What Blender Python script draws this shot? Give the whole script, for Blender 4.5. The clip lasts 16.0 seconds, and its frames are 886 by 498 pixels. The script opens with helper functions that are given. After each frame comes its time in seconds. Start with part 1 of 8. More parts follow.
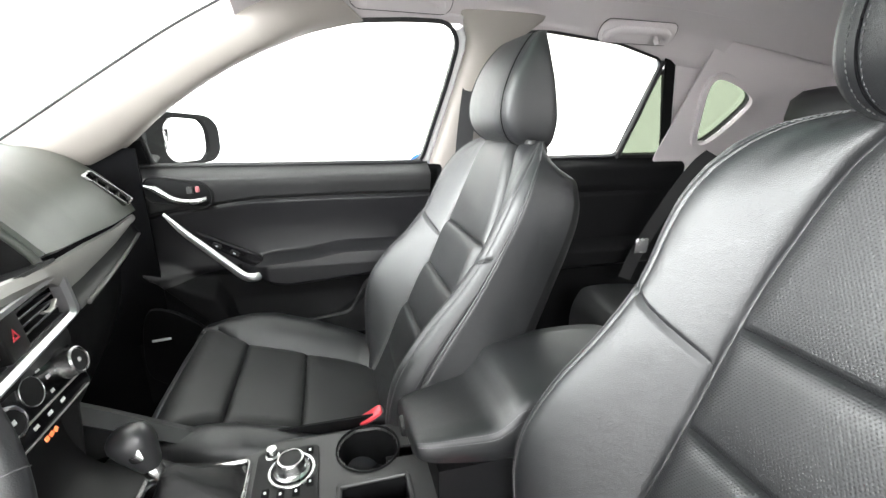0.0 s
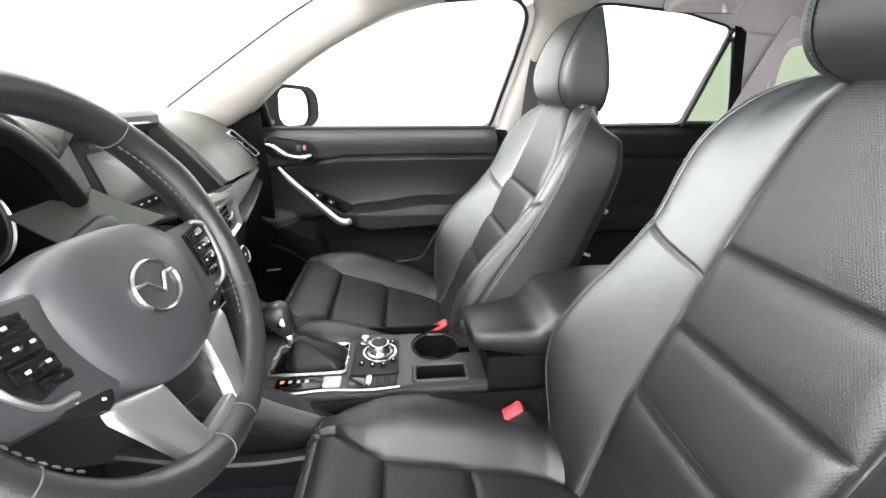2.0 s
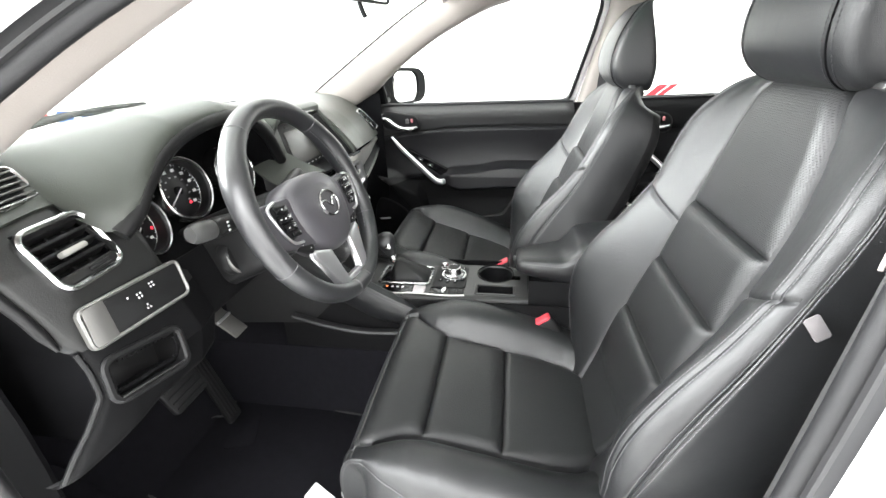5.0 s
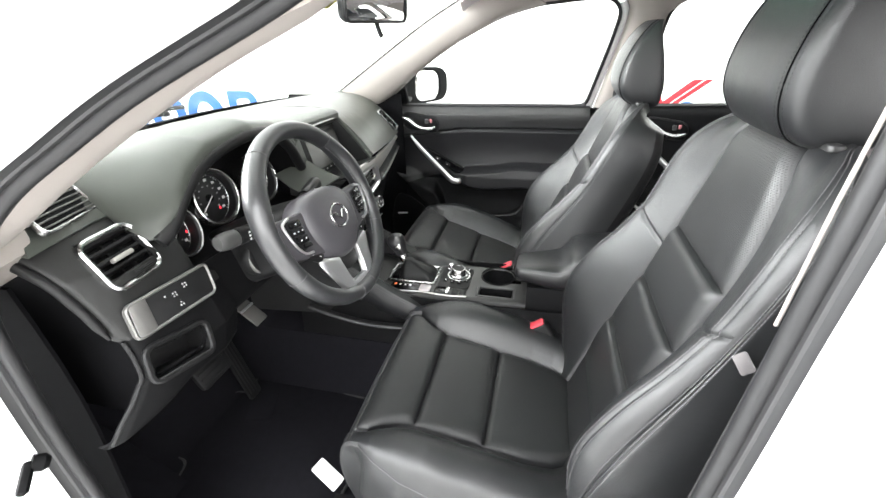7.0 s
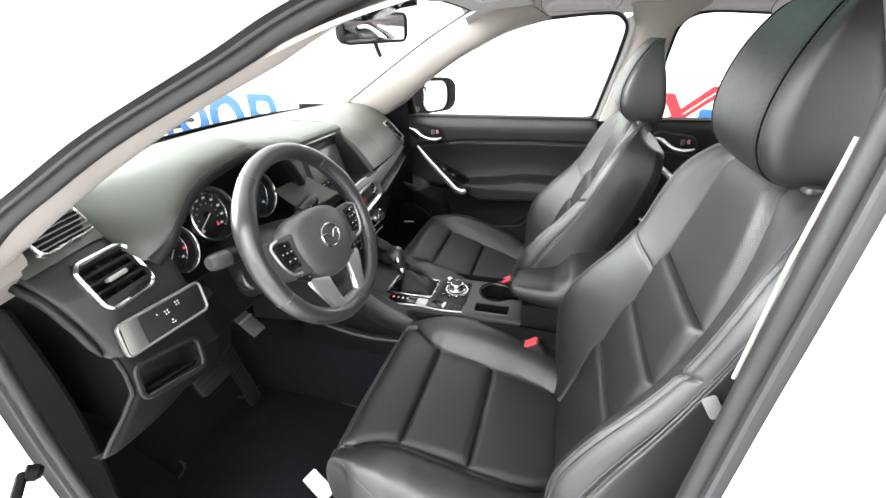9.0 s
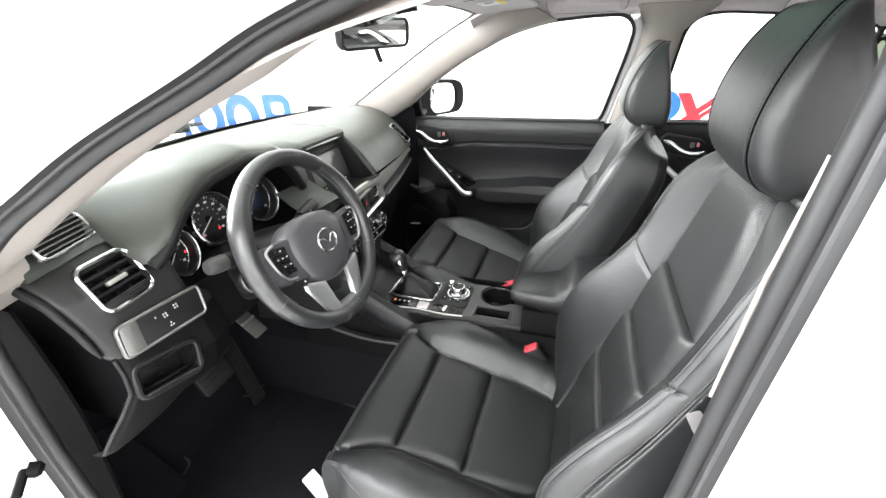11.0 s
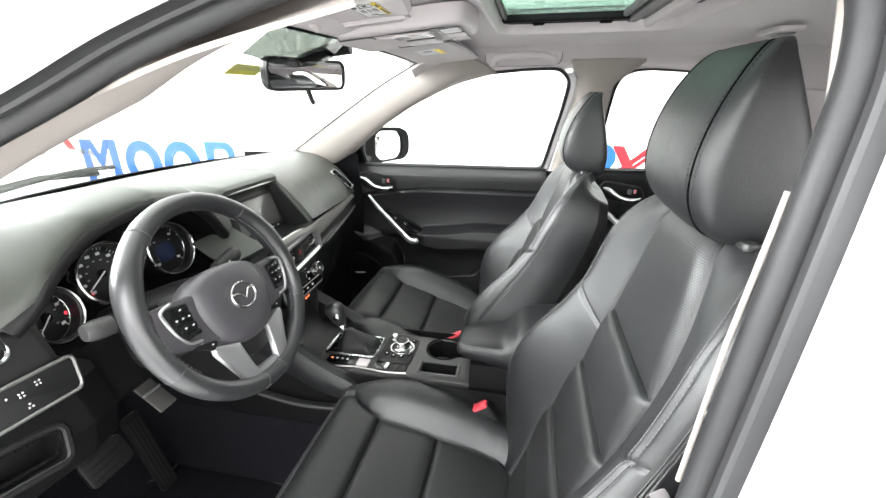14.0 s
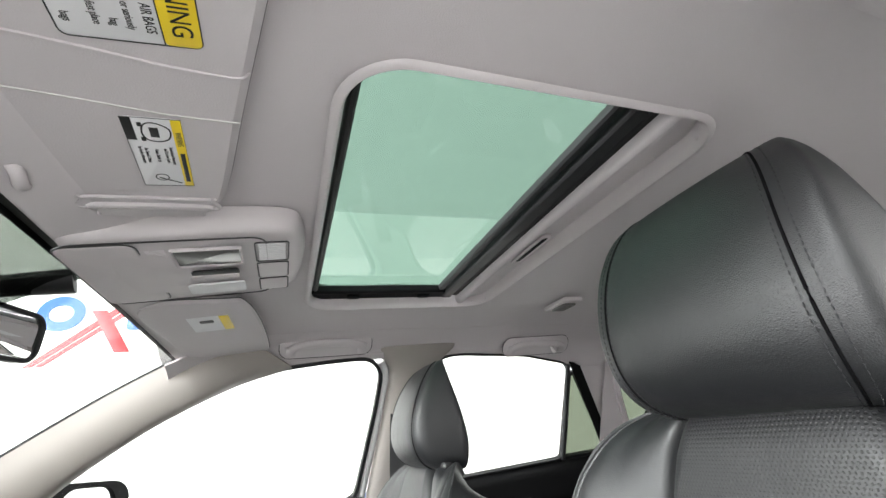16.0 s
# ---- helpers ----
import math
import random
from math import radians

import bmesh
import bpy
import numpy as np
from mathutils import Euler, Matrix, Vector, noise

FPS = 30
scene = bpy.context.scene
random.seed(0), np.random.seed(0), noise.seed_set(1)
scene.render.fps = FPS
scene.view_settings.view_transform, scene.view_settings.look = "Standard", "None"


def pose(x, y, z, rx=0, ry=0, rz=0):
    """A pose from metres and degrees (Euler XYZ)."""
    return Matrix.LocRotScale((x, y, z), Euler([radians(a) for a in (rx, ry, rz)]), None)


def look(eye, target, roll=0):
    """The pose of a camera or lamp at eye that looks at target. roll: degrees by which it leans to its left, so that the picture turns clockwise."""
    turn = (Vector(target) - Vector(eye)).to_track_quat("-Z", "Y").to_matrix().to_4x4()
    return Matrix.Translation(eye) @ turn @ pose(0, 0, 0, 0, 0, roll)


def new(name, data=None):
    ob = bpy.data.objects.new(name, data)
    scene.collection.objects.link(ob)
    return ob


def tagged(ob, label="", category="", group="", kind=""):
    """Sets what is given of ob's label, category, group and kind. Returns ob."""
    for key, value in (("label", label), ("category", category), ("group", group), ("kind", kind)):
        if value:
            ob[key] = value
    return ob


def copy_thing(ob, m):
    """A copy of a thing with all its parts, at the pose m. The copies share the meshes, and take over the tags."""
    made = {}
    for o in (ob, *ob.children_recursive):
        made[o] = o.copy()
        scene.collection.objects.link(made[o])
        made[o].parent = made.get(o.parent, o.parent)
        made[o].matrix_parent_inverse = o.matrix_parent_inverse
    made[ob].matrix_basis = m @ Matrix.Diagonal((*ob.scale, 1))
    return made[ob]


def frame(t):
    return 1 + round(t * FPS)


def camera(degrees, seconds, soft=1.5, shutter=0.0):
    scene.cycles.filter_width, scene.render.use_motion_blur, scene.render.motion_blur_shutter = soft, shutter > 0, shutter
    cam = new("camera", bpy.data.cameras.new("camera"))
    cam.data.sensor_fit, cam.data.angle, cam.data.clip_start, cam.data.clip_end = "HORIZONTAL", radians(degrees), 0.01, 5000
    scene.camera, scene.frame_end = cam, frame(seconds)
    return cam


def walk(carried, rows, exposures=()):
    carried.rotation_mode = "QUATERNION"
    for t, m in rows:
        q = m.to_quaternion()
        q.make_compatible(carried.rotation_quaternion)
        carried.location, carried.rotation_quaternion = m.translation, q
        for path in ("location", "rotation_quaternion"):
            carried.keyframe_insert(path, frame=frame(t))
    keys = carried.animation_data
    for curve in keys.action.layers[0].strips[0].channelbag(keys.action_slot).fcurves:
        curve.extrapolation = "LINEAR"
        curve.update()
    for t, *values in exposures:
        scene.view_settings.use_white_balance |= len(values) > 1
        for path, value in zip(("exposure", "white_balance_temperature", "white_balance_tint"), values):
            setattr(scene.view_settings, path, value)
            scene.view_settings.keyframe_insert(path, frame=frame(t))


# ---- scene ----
cam = camera(93.3, 16.0)
PATH = [
    (0, (-0.475, -0.224, 1.192), (1.367, -0.721, 0.592), 0.6),
    (0.5, (-0.507, -0.253, 1.186), (1.354, -0.628, 0.557), 0.4),
    (1, (-0.549, -0.24, 1.181), (1.316, -0.533, 0.521), 0.5),
    (1.5, (-0.606, -0.216, 1.181), (1.256, -0.456, 0.492), 0.6),
    (2, (-0.654, -0.195, 1.183), (1.205, -0.379, 0.47), 0.3),
    (2.5, (-0.692, -0.188, 1.186), (1.166, -0.291, 0.454), -0.4),
    (3, (-0.748, -0.223, 1.195), (1.106, -0.219, 0.446), -1.1),
    (3.5, (-0.801, -0.248, 1.206), (1.042, -0.133, 0.438), -2.1),
    (4, (-0.85, -0.264, 1.217), (0.975, -0.064, 0.424), -2.5),
    (4.5, (-0.899, -0.273, 1.23), (0.905, -0.01, 0.406), -2.7),
    (4.7, (-0.917, -0.279, 1.236), (0.879, 0.008, 0.402), -2.7),
    (6.8, (-0.973, -0.344, 1.318), (0.755, 0.077, 0.404), -1.7),
    (7, (-0.97, -0.349, 1.321), (0.757, 0.082, 0.408), -1.7),
    (7.5, (-0.963, -0.361, 1.329), (0.759, 0.091, 0.418), -1.6),
    (8, (-0.958, -0.373, 1.339), (0.76, 0.1, 0.431), -1.7),
    (8.5, (-0.951, -0.384, 1.348), (0.763, 0.102, 0.441), -1.6),
    (9, (-0.947, -0.396, 1.357), (0.762, 0.11, 0.45), -1.6),
    (11.5, (-0.931, -0.432, 1.373), (0.751, 0.149, 0.461), -2.0),
    (12, (-0.928, -0.438, 1.379), (0.747, 0.157, 0.462), -1.8),
    (12.5, (-0.919, -0.45, 1.379), (0.752, 0.156, 0.462), -1.7),
    (13, (-0.909, -0.457, 1.382), (0.781, 0.129, 0.486), -1.4),
    (13.5, (-0.9, -0.463, 1.385), (0.836, 0.063, 0.542), -0.9),
    (14, (-0.866, -0.44, 1.344), (0.967, -0.063, 0.637), -0.3),
    (14.5, (-0.759, -0.363, 1.285), (1.207, -0.326, 0.918), 0.3),
    (15, (-0.665, -0.33, 1.238), (1.299, -0.664, 1.419), -0.6),
    (15.5, (-0.588, -0.311, 1.217), (1.226, -0.895, 1.825), -4.5),
    (16, (-0.561, -0.304, 1.212), (1.145, -0.996, 1.993), -7.7),
]
walk(cam, [(t, look(eye, target, roll)) for t, eye, target, roll in PATH],
     [(0.0, 1.15), (2.5, 1.15), (4.5, 1.05), (7.0, 0.85), (9.0, 0.80), (13.5, 0.80), (14.5, 0.85), (16.0, 0.20)])

# ---- light ----
scene.view_settings.exposure = 0.0
sky = bpy.data.worlds.new("studio_world")
sky.use_nodes = True
sky.node_tree.nodes["Background"].inputs[0].default_value = (1.0, 0.99, 0.97, 1)
sky.node_tree.nodes["Background"].inputs[1].default_value = 0.3
scene.world = sky


def softbox(name, m, sx, sy, power, color=(1.0, 0.985, 0.96)):
    lamp = bpy.data.lights.new(name, "AREA")
    lamp.shape, lamp.size, lamp.size_y, lamp.energy, lamp.color = "RECTANGLE", sx, sy, power, color
    ob = new(name, lamp)
    ob.matrix_world = m
    return ob


# Unseen softboxes at assumed spots, added to give the cabin its light.
softbox("unseen_softbox", look((-2.9, 0.6, 3.0), (-0.40, -0.45, 0.95)), 4.2, 2.4, 170, (0.97, 0.99, 1.0))
softbox("unseen_softbox", look((-0.9, 4.2, 2.9), (-0.4, -0.5, 1.0)), 5.0, 2.4, 950, (0.97, 0.99, 1.0))
# Added fill from back left, for the driver headrest's outer side.
softbox("unseen_softbox", look((-3.4, -2.6, 2.0), (-0.45, -0.7, 1.2)), 2.6, 2.0, 30, (1.0, 0.98, 0.97))


# ---- materials ----
def material(name, color, rough=0.5, metal=0.0, vary=0.12, vary_scale=6.0, grain=0.0, grain_scale=400.0, kind="noise",
             spec=0.5, sheen=0.0, coat=0.0, emit=0.0, rough_vary=0.08, random_tint=0.0):
    m = bpy.data.materials.new(name)
    m.use_nodes = True
    nt = m.node_tree
    n, l = nt.nodes, nt.links
    b = n["Principled BSDF"]
    b.inputs["Metallic"].default_value = metal
    b.inputs["Specular IOR Level"].default_value = spec
    b.inputs["Sheen Weight"].default_value = sheen
    b.inputs["Coat Weight"].default_value = coat
    tc = n.new("ShaderNodeTexCoord")
    big = n.new("ShaderNodeTexNoise")
    big.inputs["Scale"].default_value, big.inputs["Detail"].default_value = vary_scale, 5
    l.new(tc.outputs["Object"], big.inputs["Vector"])
    mix = n.new("ShaderNodeMix")
    mix.data_type = "RGBA"
    c = Vector(color)
    mix.inputs["A"].default_value = (*(c * (1 - vary)), 1)
    mix.inputs["B"].default_value = (*(c * (1 + vary)), 1)
    l.new(big.outputs["Fac"], mix.inputs["Factor"])
    l.new(mix.outputs["Result"], b.inputs["Base Color"])
    rr = n.new("ShaderNodeMapRange")
    rr.inputs["To Min"].default_value, rr.inputs["To Max"].default_value = max(0.02, rough - rough_vary), rough + rough_vary
    l.new(big.outputs["Fac"], rr.inputs["Value"])
    l.new(rr.outputs["Result"], b.inputs["Roughness"])
    if grain:
        if kind == "voronoi":
            g = n.new("ShaderNodeTexVoronoi")
            g.feature = "DISTANCE_TO_EDGE"
            crease = n.new("ShaderNodeTexNoise")
            crease.inputs["Scale"].default_value, crease.inputs["Detail"].default_value = 38, 4
            crease.inputs["Distortion"].default_value = 0.6
            l.new(tc.outputs["Object"], crease.inputs["Vector"])
            both = n.new("ShaderNodeMath")
            both.operation, both.inputs[1].default_value = "MULTIPLY_ADD", 2.2
            l.new(crease.outputs["Fac"], both.inputs[0])
            l.new(g.outputs["Distance"], both.inputs[2])
            out = both.outputs["Value"]
        else:
            g = n.new("ShaderNodeTexNoise")
            g.inputs["Detail"].default_value = 3
            out = g.outputs["Fac"]
        g.inputs["Scale"].default_value = grain_scale
        l.new(tc.outputs["Object"], g.inputs["Vector"])
        bump = n.new("ShaderNodeBump")
        bump.inputs["Strength"].default_value, bump.inputs["Distance"].default_value = grain, 0.001
        l.new(out, bump.inputs["Height"])
        l.new(bump.outputs["Normal"], b.inputs["Normal"])
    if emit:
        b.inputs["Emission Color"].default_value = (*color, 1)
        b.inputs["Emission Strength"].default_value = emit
    return m


def perforated(name, color, rough, pitch=0.0052):
    """Leather with rows of small punched holes, laid out in metres on the UV map."""
    m = material(name, color, rough, vary=0.15, vary_scale=9, grain=0.0, spec=0.6)
    n, l = m.node_tree.nodes, m.node_tree.links
    b = n["Principled BSDF"]
    uv = n.new("ShaderNodeUVMap")
    dots = []
    for shift in (0.0, 0.5):
        mp = n.new("ShaderNodeMapping")
        mp.inputs["Scale"].default_value = (1 / pitch, 0.58 / pitch, 1)
        mp.inputs["Location"].default_value = (shift, shift, 0)
        l.new(uv.outputs["UV"], mp.inputs["Vector"])
        fr = n.new("ShaderNodeVectorMath")
        fr.operation = "FRACTION"
        l.new(mp.outputs["Vector"], fr.inputs[0])
        sub = n.new("ShaderNodeVectorMath")
        sub.operation = "SUBTRACT"
        sub.inputs[1].default_value = (0.5, 0.5, 0)
        l.new(fr.outputs["Vector"], sub.inputs[0])
        sc = n.new("ShaderNodeVectorMath")
        sc.operation = "MULTIPLY"
        sc.inputs[1].default_value = (1, 1 / 0.58, 0)
        l.new(sub.outputs["Vector"], sc.inputs[0])
        ln = n.new("ShaderNodeVectorMath")
        ln.operation = "LENGTH"
        l.new(sc.outputs["Vector"], ln.inputs[0])
        dots.append(ln.outputs["Value"])
    mn = n.new("ShaderNodeMath")
    mn.operation = "MINIMUM"
    l.new(dots[0], mn.inputs[0])
    l.new(dots[1], mn.inputs[1])
    st = n.new("ShaderNodeMapRange")
    st.inputs["From Min"].default_value, st.inputs["From Max"].default_value = 0.16, 0.30
    l.new(mn.outputs["Value"], st.inputs["Value"])
    old = b.inputs["Base Color"].links[0].from_socket
    mx = n.new("ShaderNodeMix")
    mx.data_type = "RGBA"
    mx.inputs["A"].default_value = (0.004, 0.004, 0.004, 1)
    l.new(old, mx.inputs["B"])
    l.new(st.outputs["Result"], mx.inputs["Factor"])
    l.new(mx.outputs["Result"], b.inputs["Base Color"])
    tc = n.new("ShaderNodeTexCoord")
    g = n.new("ShaderNodeTexVoronoi")
    g.feature = "DISTANCE_TO_EDGE"
    g.inputs["Scale"].default_value = 420
    l.new(tc.outputs["Object"], g.inputs["Vector"])
    ad = n.new("ShaderNodeMath")
    ad.operation = "MULTIPLY_ADD"
    ad.inputs[1].default_value = 0.25
    l.new(g.outputs["Distance"], ad.inputs[0])
    l.new(st.outputs["Result"], ad.inputs[2])
    bump = n.new("ShaderNodeBump")
    bump.inputs["Strength"].default_value, bump.inputs["Distance"].default_value = 0.45, 0.0006
    l.new(ad.outputs["Value"], bump.inputs["Height"])
    l.new(bump.outputs["Normal"], b.inputs["Normal"])
    return m


def pane(name, tint, gloss=1.0):
    """Thin clear glass: straight through, with a mirror coat that follows Fresnel."""
    m = bpy.data.materials.new(name)
    m.use_nodes = True
    nt = m.node_tree
    n, l = nt.nodes, nt.links
    n.remove(n["Principled BSDF"])
    tr = n.new("ShaderNodeBsdfTransparent")
    tr.inputs["Color"].default_value = (*tint, 1)
    gl = n.new("ShaderNodeBsdfGlossy")
    gl.inputs["Roughness"].default_value = 0.01
    gl.inputs["Color"].default_value = (gloss, gloss, gloss, 1)
    lw = n.new("ShaderNodeLayerWeight")
    pw = n.new("ShaderNodeMath")
    pw.operation, pw.inputs[1].default_value = "POWER", 5.0
    l.new(lw.outputs["Facing"], pw.inputs[0])
    fr = n.new("ShaderNodeMath")
    fr.operation, fr.inputs[1].default_value, fr.inputs[2].default_value = "MULTIPLY_ADD", 0.5, 0.02
    l.new(pw.outputs["Value"], fr.inputs[0])
    mx = n.new("ShaderNodeMixShader")
    l.new(fr.outputs["Value"], mx.inputs["Fac"])
    l.new(tr.outputs["BSDF"], mx.inputs[1])
    l.new(gl.outputs["BSDF"], mx.inputs[2])
    l.new(mx.outputs["Shader"], n["Material Output"].inputs["Surface"])
    return m


LEATHER = material("black_leather", (0.0095, 0.0100, 0.0110), 0.43, vary=0.2, vary_scale=7, grain=0.38, grain_scale=620, kind="voronoi", spec=0.74)
LEATHER_PERF = perforated("perforated_black_leather", (0.0115, 0.0120, 0.0128), 0.45, 0.0032)
LEATHER_WHEEL = material("wheel_leather", (0.021, 0.0215, 0.0235), 0.36, vary=0.2, vary_scale=12, grain=0.15, grain_scale=500, kind="voronoi", spec=0.9)
HUB = material("smooth_hub_cover", (0.062, 0.059, 0.066), 0.40, vary=0.1, vary_scale=9, grain=0.1, grain_scale=700)
DOORSKIN = material("door_leatherette", (0.0090, 0.0088, 0.0102), 0.40, vary=0.15, vary_scale=7, grain=0.2, grain_scale=620, kind="voronoi", spec=0.38)
# Dash top's green grey takes in windscreen light; the grain itself is blackish.
PAD = material("soft_dash_lit_tone", (0.050, 0.055, 0.0475), 0.42, vary=0.1, vary_scale=5, grain=0.3, grain_scale=700, spec=0.42)
PLASTIC = material("black_plastic", (0.010, 0.010, 0.0105), 0.44, vary=0.15, vary_scale=8, grain=0.25, grain_scale=800, spec=0.3)
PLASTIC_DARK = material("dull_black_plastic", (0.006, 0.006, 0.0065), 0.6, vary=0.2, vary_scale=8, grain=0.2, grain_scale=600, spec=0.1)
PANEL = material("door_soft_plastic", (0.015, 0.015, 0.0155), 0.44, vary=0.12, vary_scale=6, grain=0.3, grain_scale=700, spec=0.45)
# Near black that carries the shade of the dash end and footwells.
SHADE_BLACK = material("shade_black_lining", (0.004, 0.004, 0.0045), 0.85, vary=0.2, vary_scale=9, grain=0.2, grain_scale=700, spec=0.03)
# Same grain as the pad, toned darker for the shade on the face.
FASCIA = material("shaded_grain_fascia", (0.012, 0.0122, 0.012), 0.42, vary=0.14, vary_scale=7, grain=0.28, grain_scale=750, spec=0.42)
GLOSS = material("gloss_black", (0.006, 0.006, 0.007), 0.12, vary=0.1, spec=0.5)
CHROME = material("satin_chrome", (0.58, 0.58, 0.58), 0.26, metal=1.0, vary=0.06, vary_scale=20, rough_vary=0.05)
SILVER = material("silver_trim", (0.56, 0.56, 0.57), 0.34, metal=0.9, vary=0.08, vary_scale=15)
GRAPHITE = material("graphite_trim", (0.034, 0.034, 0.034), 0.40, metal=0.2, vary=0.1, vary_scale=12, grain=0.1, grain_scale=700)
STALK = material("grey_stalk_plastic", (0.050, 0.050, 0.050), 0.45, vary=0.08)
TAGCLOTH = material("pale_tag_cloth", (0.16, 0.15, 0.152), 0.8, vary=0.15, vary_scale=60, grain=0.4, grain_scale=900)
SMOKED = material("smoked_silver_trim", (0.17, 0.167, 0.16), 0.40, metal=0.5, vary=0.08, vary_scale=15)
GREYTRIM = material("dark_silver_trim", (0.46, 0.45, 0.43), 0.40, metal=0.6, vary=0.08, vary_scale=15)
HEADLINER = material("grey_knit_headliner", (0.60, 0.555, 0.565), 0.85, vary=0.06, vary_scale=3, grain=0.35, grain_scale=900, sheen=0.15)
PILLAR = material("beige_pillar_trim", (0.33, 0.300, 0.277), 0.6, vary=0.05, vary_scale=4, grain=0.2, grain_scale=700)
VISOR = material("grey_visor_vinyl", (0.57, 0.528, 0.538), 0.7, vary=0.05, vary_scale=5, grain=0.3, grain_scale=800)
LAMPGREY = material("light_grey_plastic", (0.58, 0.537, 0.545), 0.55, vary=0.05, vary_scale=9, grain=0.15, grain_scale=900)
RUBBER = material("black_rubber", (0.010, 0.010, 0.011), 0.55, vary=0.2, vary_scale=14, grain=0.12, grain_scale=900)
RUBBER_GREY = material("grey_rubber", (0.022, 0.022, 0.023), 0.5, vary=0.12, vary_scale=10, grain=0.06, grain_scale=900)
CARPET = material("black_carpet", (0.009, 0.0088, 0.011), 0.95, vary=0.4, vary_scale=60, grain=0.9, grain_scale=900, spec=0.08)
WEB = material("black_webbing", (0.018, 0.018, 0.019), 0.8, vary=0.2, vary_scale=60, grain=0.6, grain_scale=700)
WHITE_PAINT = material("white_car_paint", (0.66, 0.655, 0.66), 0.25, vary=0.02, coat=0.6, spec=0.5)
RED = material("red_button_plastic", (0.62, 0.05, 0.07), 0.35, vary=0.08)
LOCKRED = material("faded_red_plastic", (0.40, 0.13, 0.14), 0.45, vary=0.08)
THREAD_WHEEL = material("pale_wheel_thread", (0.15, 0.15, 0.155), 0.7, vary=0.15, vary_scale=80)
THREAD_DARK = material("black_thread", (0.024, 0.024, 0.026), 0.7, vary=0.15, vary_scale=80)
THREAD = material("grey_thread", (0.11, 0.108, 0.112), 0.7, vary=0.15, vary_scale=80)
# Walls and ceiling emit, standing in for the lights that wash them.
STUDIO = material("self_lit_white_wall", (0.40, 0.40, 0.395), 0.9, vary=0.03, vary_scale=0.6, emit=2.9)
STUDIO_TOP = material("self_lit_ceiling_white", (0.60, 0.60, 0.60), 0.9, vary=0.06, vary_scale=0.8, emit=0.95)
CONCRETE = material("pale_epoxy_floor", (0.62, 0.62, 0.61), 0.4, vary=0.08, vary_scale=1.5, grain=0.1, grain_scale=40)
BLUE = material("blue_sign_vinyl", (0.004, 0.085, 0.34), 0.5, vary=0.06)
SIGNRED = material("red_sign_vinyl", (0.42, 0.006, 0.016), 0.5, vary=0.06)
SIGNGREY = material("grey_sign_vinyl", (0.32, 0.32, 0.32), 0.5, vary=0.06)
GLASS = pane("clear_glass", (0.97, 0.985, 0.97))
GLASS_TINT = pane("green_tinted_glass", (0.355, 0.385, 0.33))
GLASS_ROOF = pane("dark_green_roof_glass", (0.40, 0.50, 0.45))
SHADEBAND = pane("green_shade_band_glass", (0.13, 0.145, 0.13))
MIRROR = material("mirror_silver", (0.92, 0.92, 0.92), 0.02, metal=1.0, vary=0.0, rough_vary=0.0)
# Base lifted to grey in place of the reflection on the screen.
SCREEN = material("sheen_grey_glass", (0.13, 0.128, 0.125), 0.24, vary=0.1, spec=0.9)
DIAL = material("dial_face", (0.012, 0.012, 0.013), 0.4, vary=0.1)
INK_WHITE = material("white_print", (0.75, 0.75, 0.75), 0.5, vary=0.03)
INK_GREY = material("grey_print", (0.35, 0.35, 0.35), 0.5, vary=0.03)
INK_BLACK = material("black_print", (0.02, 0.02, 0.02), 0.5, vary=0.03)
LABEL_WHITE = material("white_label_paper", (0.74, 0.73, 0.74), 0.55, vary=0.03)
LABEL_YELLOW = material("yellow_label", (0.85, 0.62, 0.03), 0.5, vary=0.04)
STICKER_YELLOW = material("yellow_sticker", (0.55, 0.52, 0.05), 0.5, vary=0.06)
GLOW_RED = material("red_tell_tale", (0.9, 0.03, 0.05), 0.4, emit=1.2)
GLOW_BLUE = material("blue_display", (0.008, 0.016, 0.050), 0.4, emit=0.04)
GLOW_ORANGE = material("orange_tell_tale", (0.9, 0.22, 0.08), 0.4, emit=0.6)


# ---- shape tools ----


def curve(points, n, closed=False):
    """n points along a Catmull-Rom curve through the given ones, evenly by parameter."""
    p = np.array(points, float)
    m = len(p)
    if closed:
        p = np.vstack([p[-1], p, p[0], p[1]])
        ts = np.linspace(0, m, n, endpoint=False)
    else:
        p = np.vstack([2 * p[0] - p[1], p, 2 * p[-1] - p[-2]])
        ts = np.linspace(0, m - 1, n)
    out = []
    for t in ts:
        i = min(int(t), (m if closed else m - 1) - 1)
        f = t - i
        a, b, c, d = p[i], p[i + 1], p[i + 2], p[i + 3]
        out.append(0.5 * (2 * b + (c - a) * f + (2 * a - 5 * b + 4 * c - d) * f * f + (3 * b - a - 3 * c + d) * f ** 3))
    return np.array(out)


def pieces(p, n):
    """n points along straight pieces, evenly by length."""
    p = np.array(p, float)
    s = np.r_[0, np.cumsum(np.linalg.norm(np.diff(p, axis=0), axis=1))]
    return np.array([np.interp(np.linspace(0, s[-1], n), s, p[:, k]) for k in range(p.shape[1])]).T


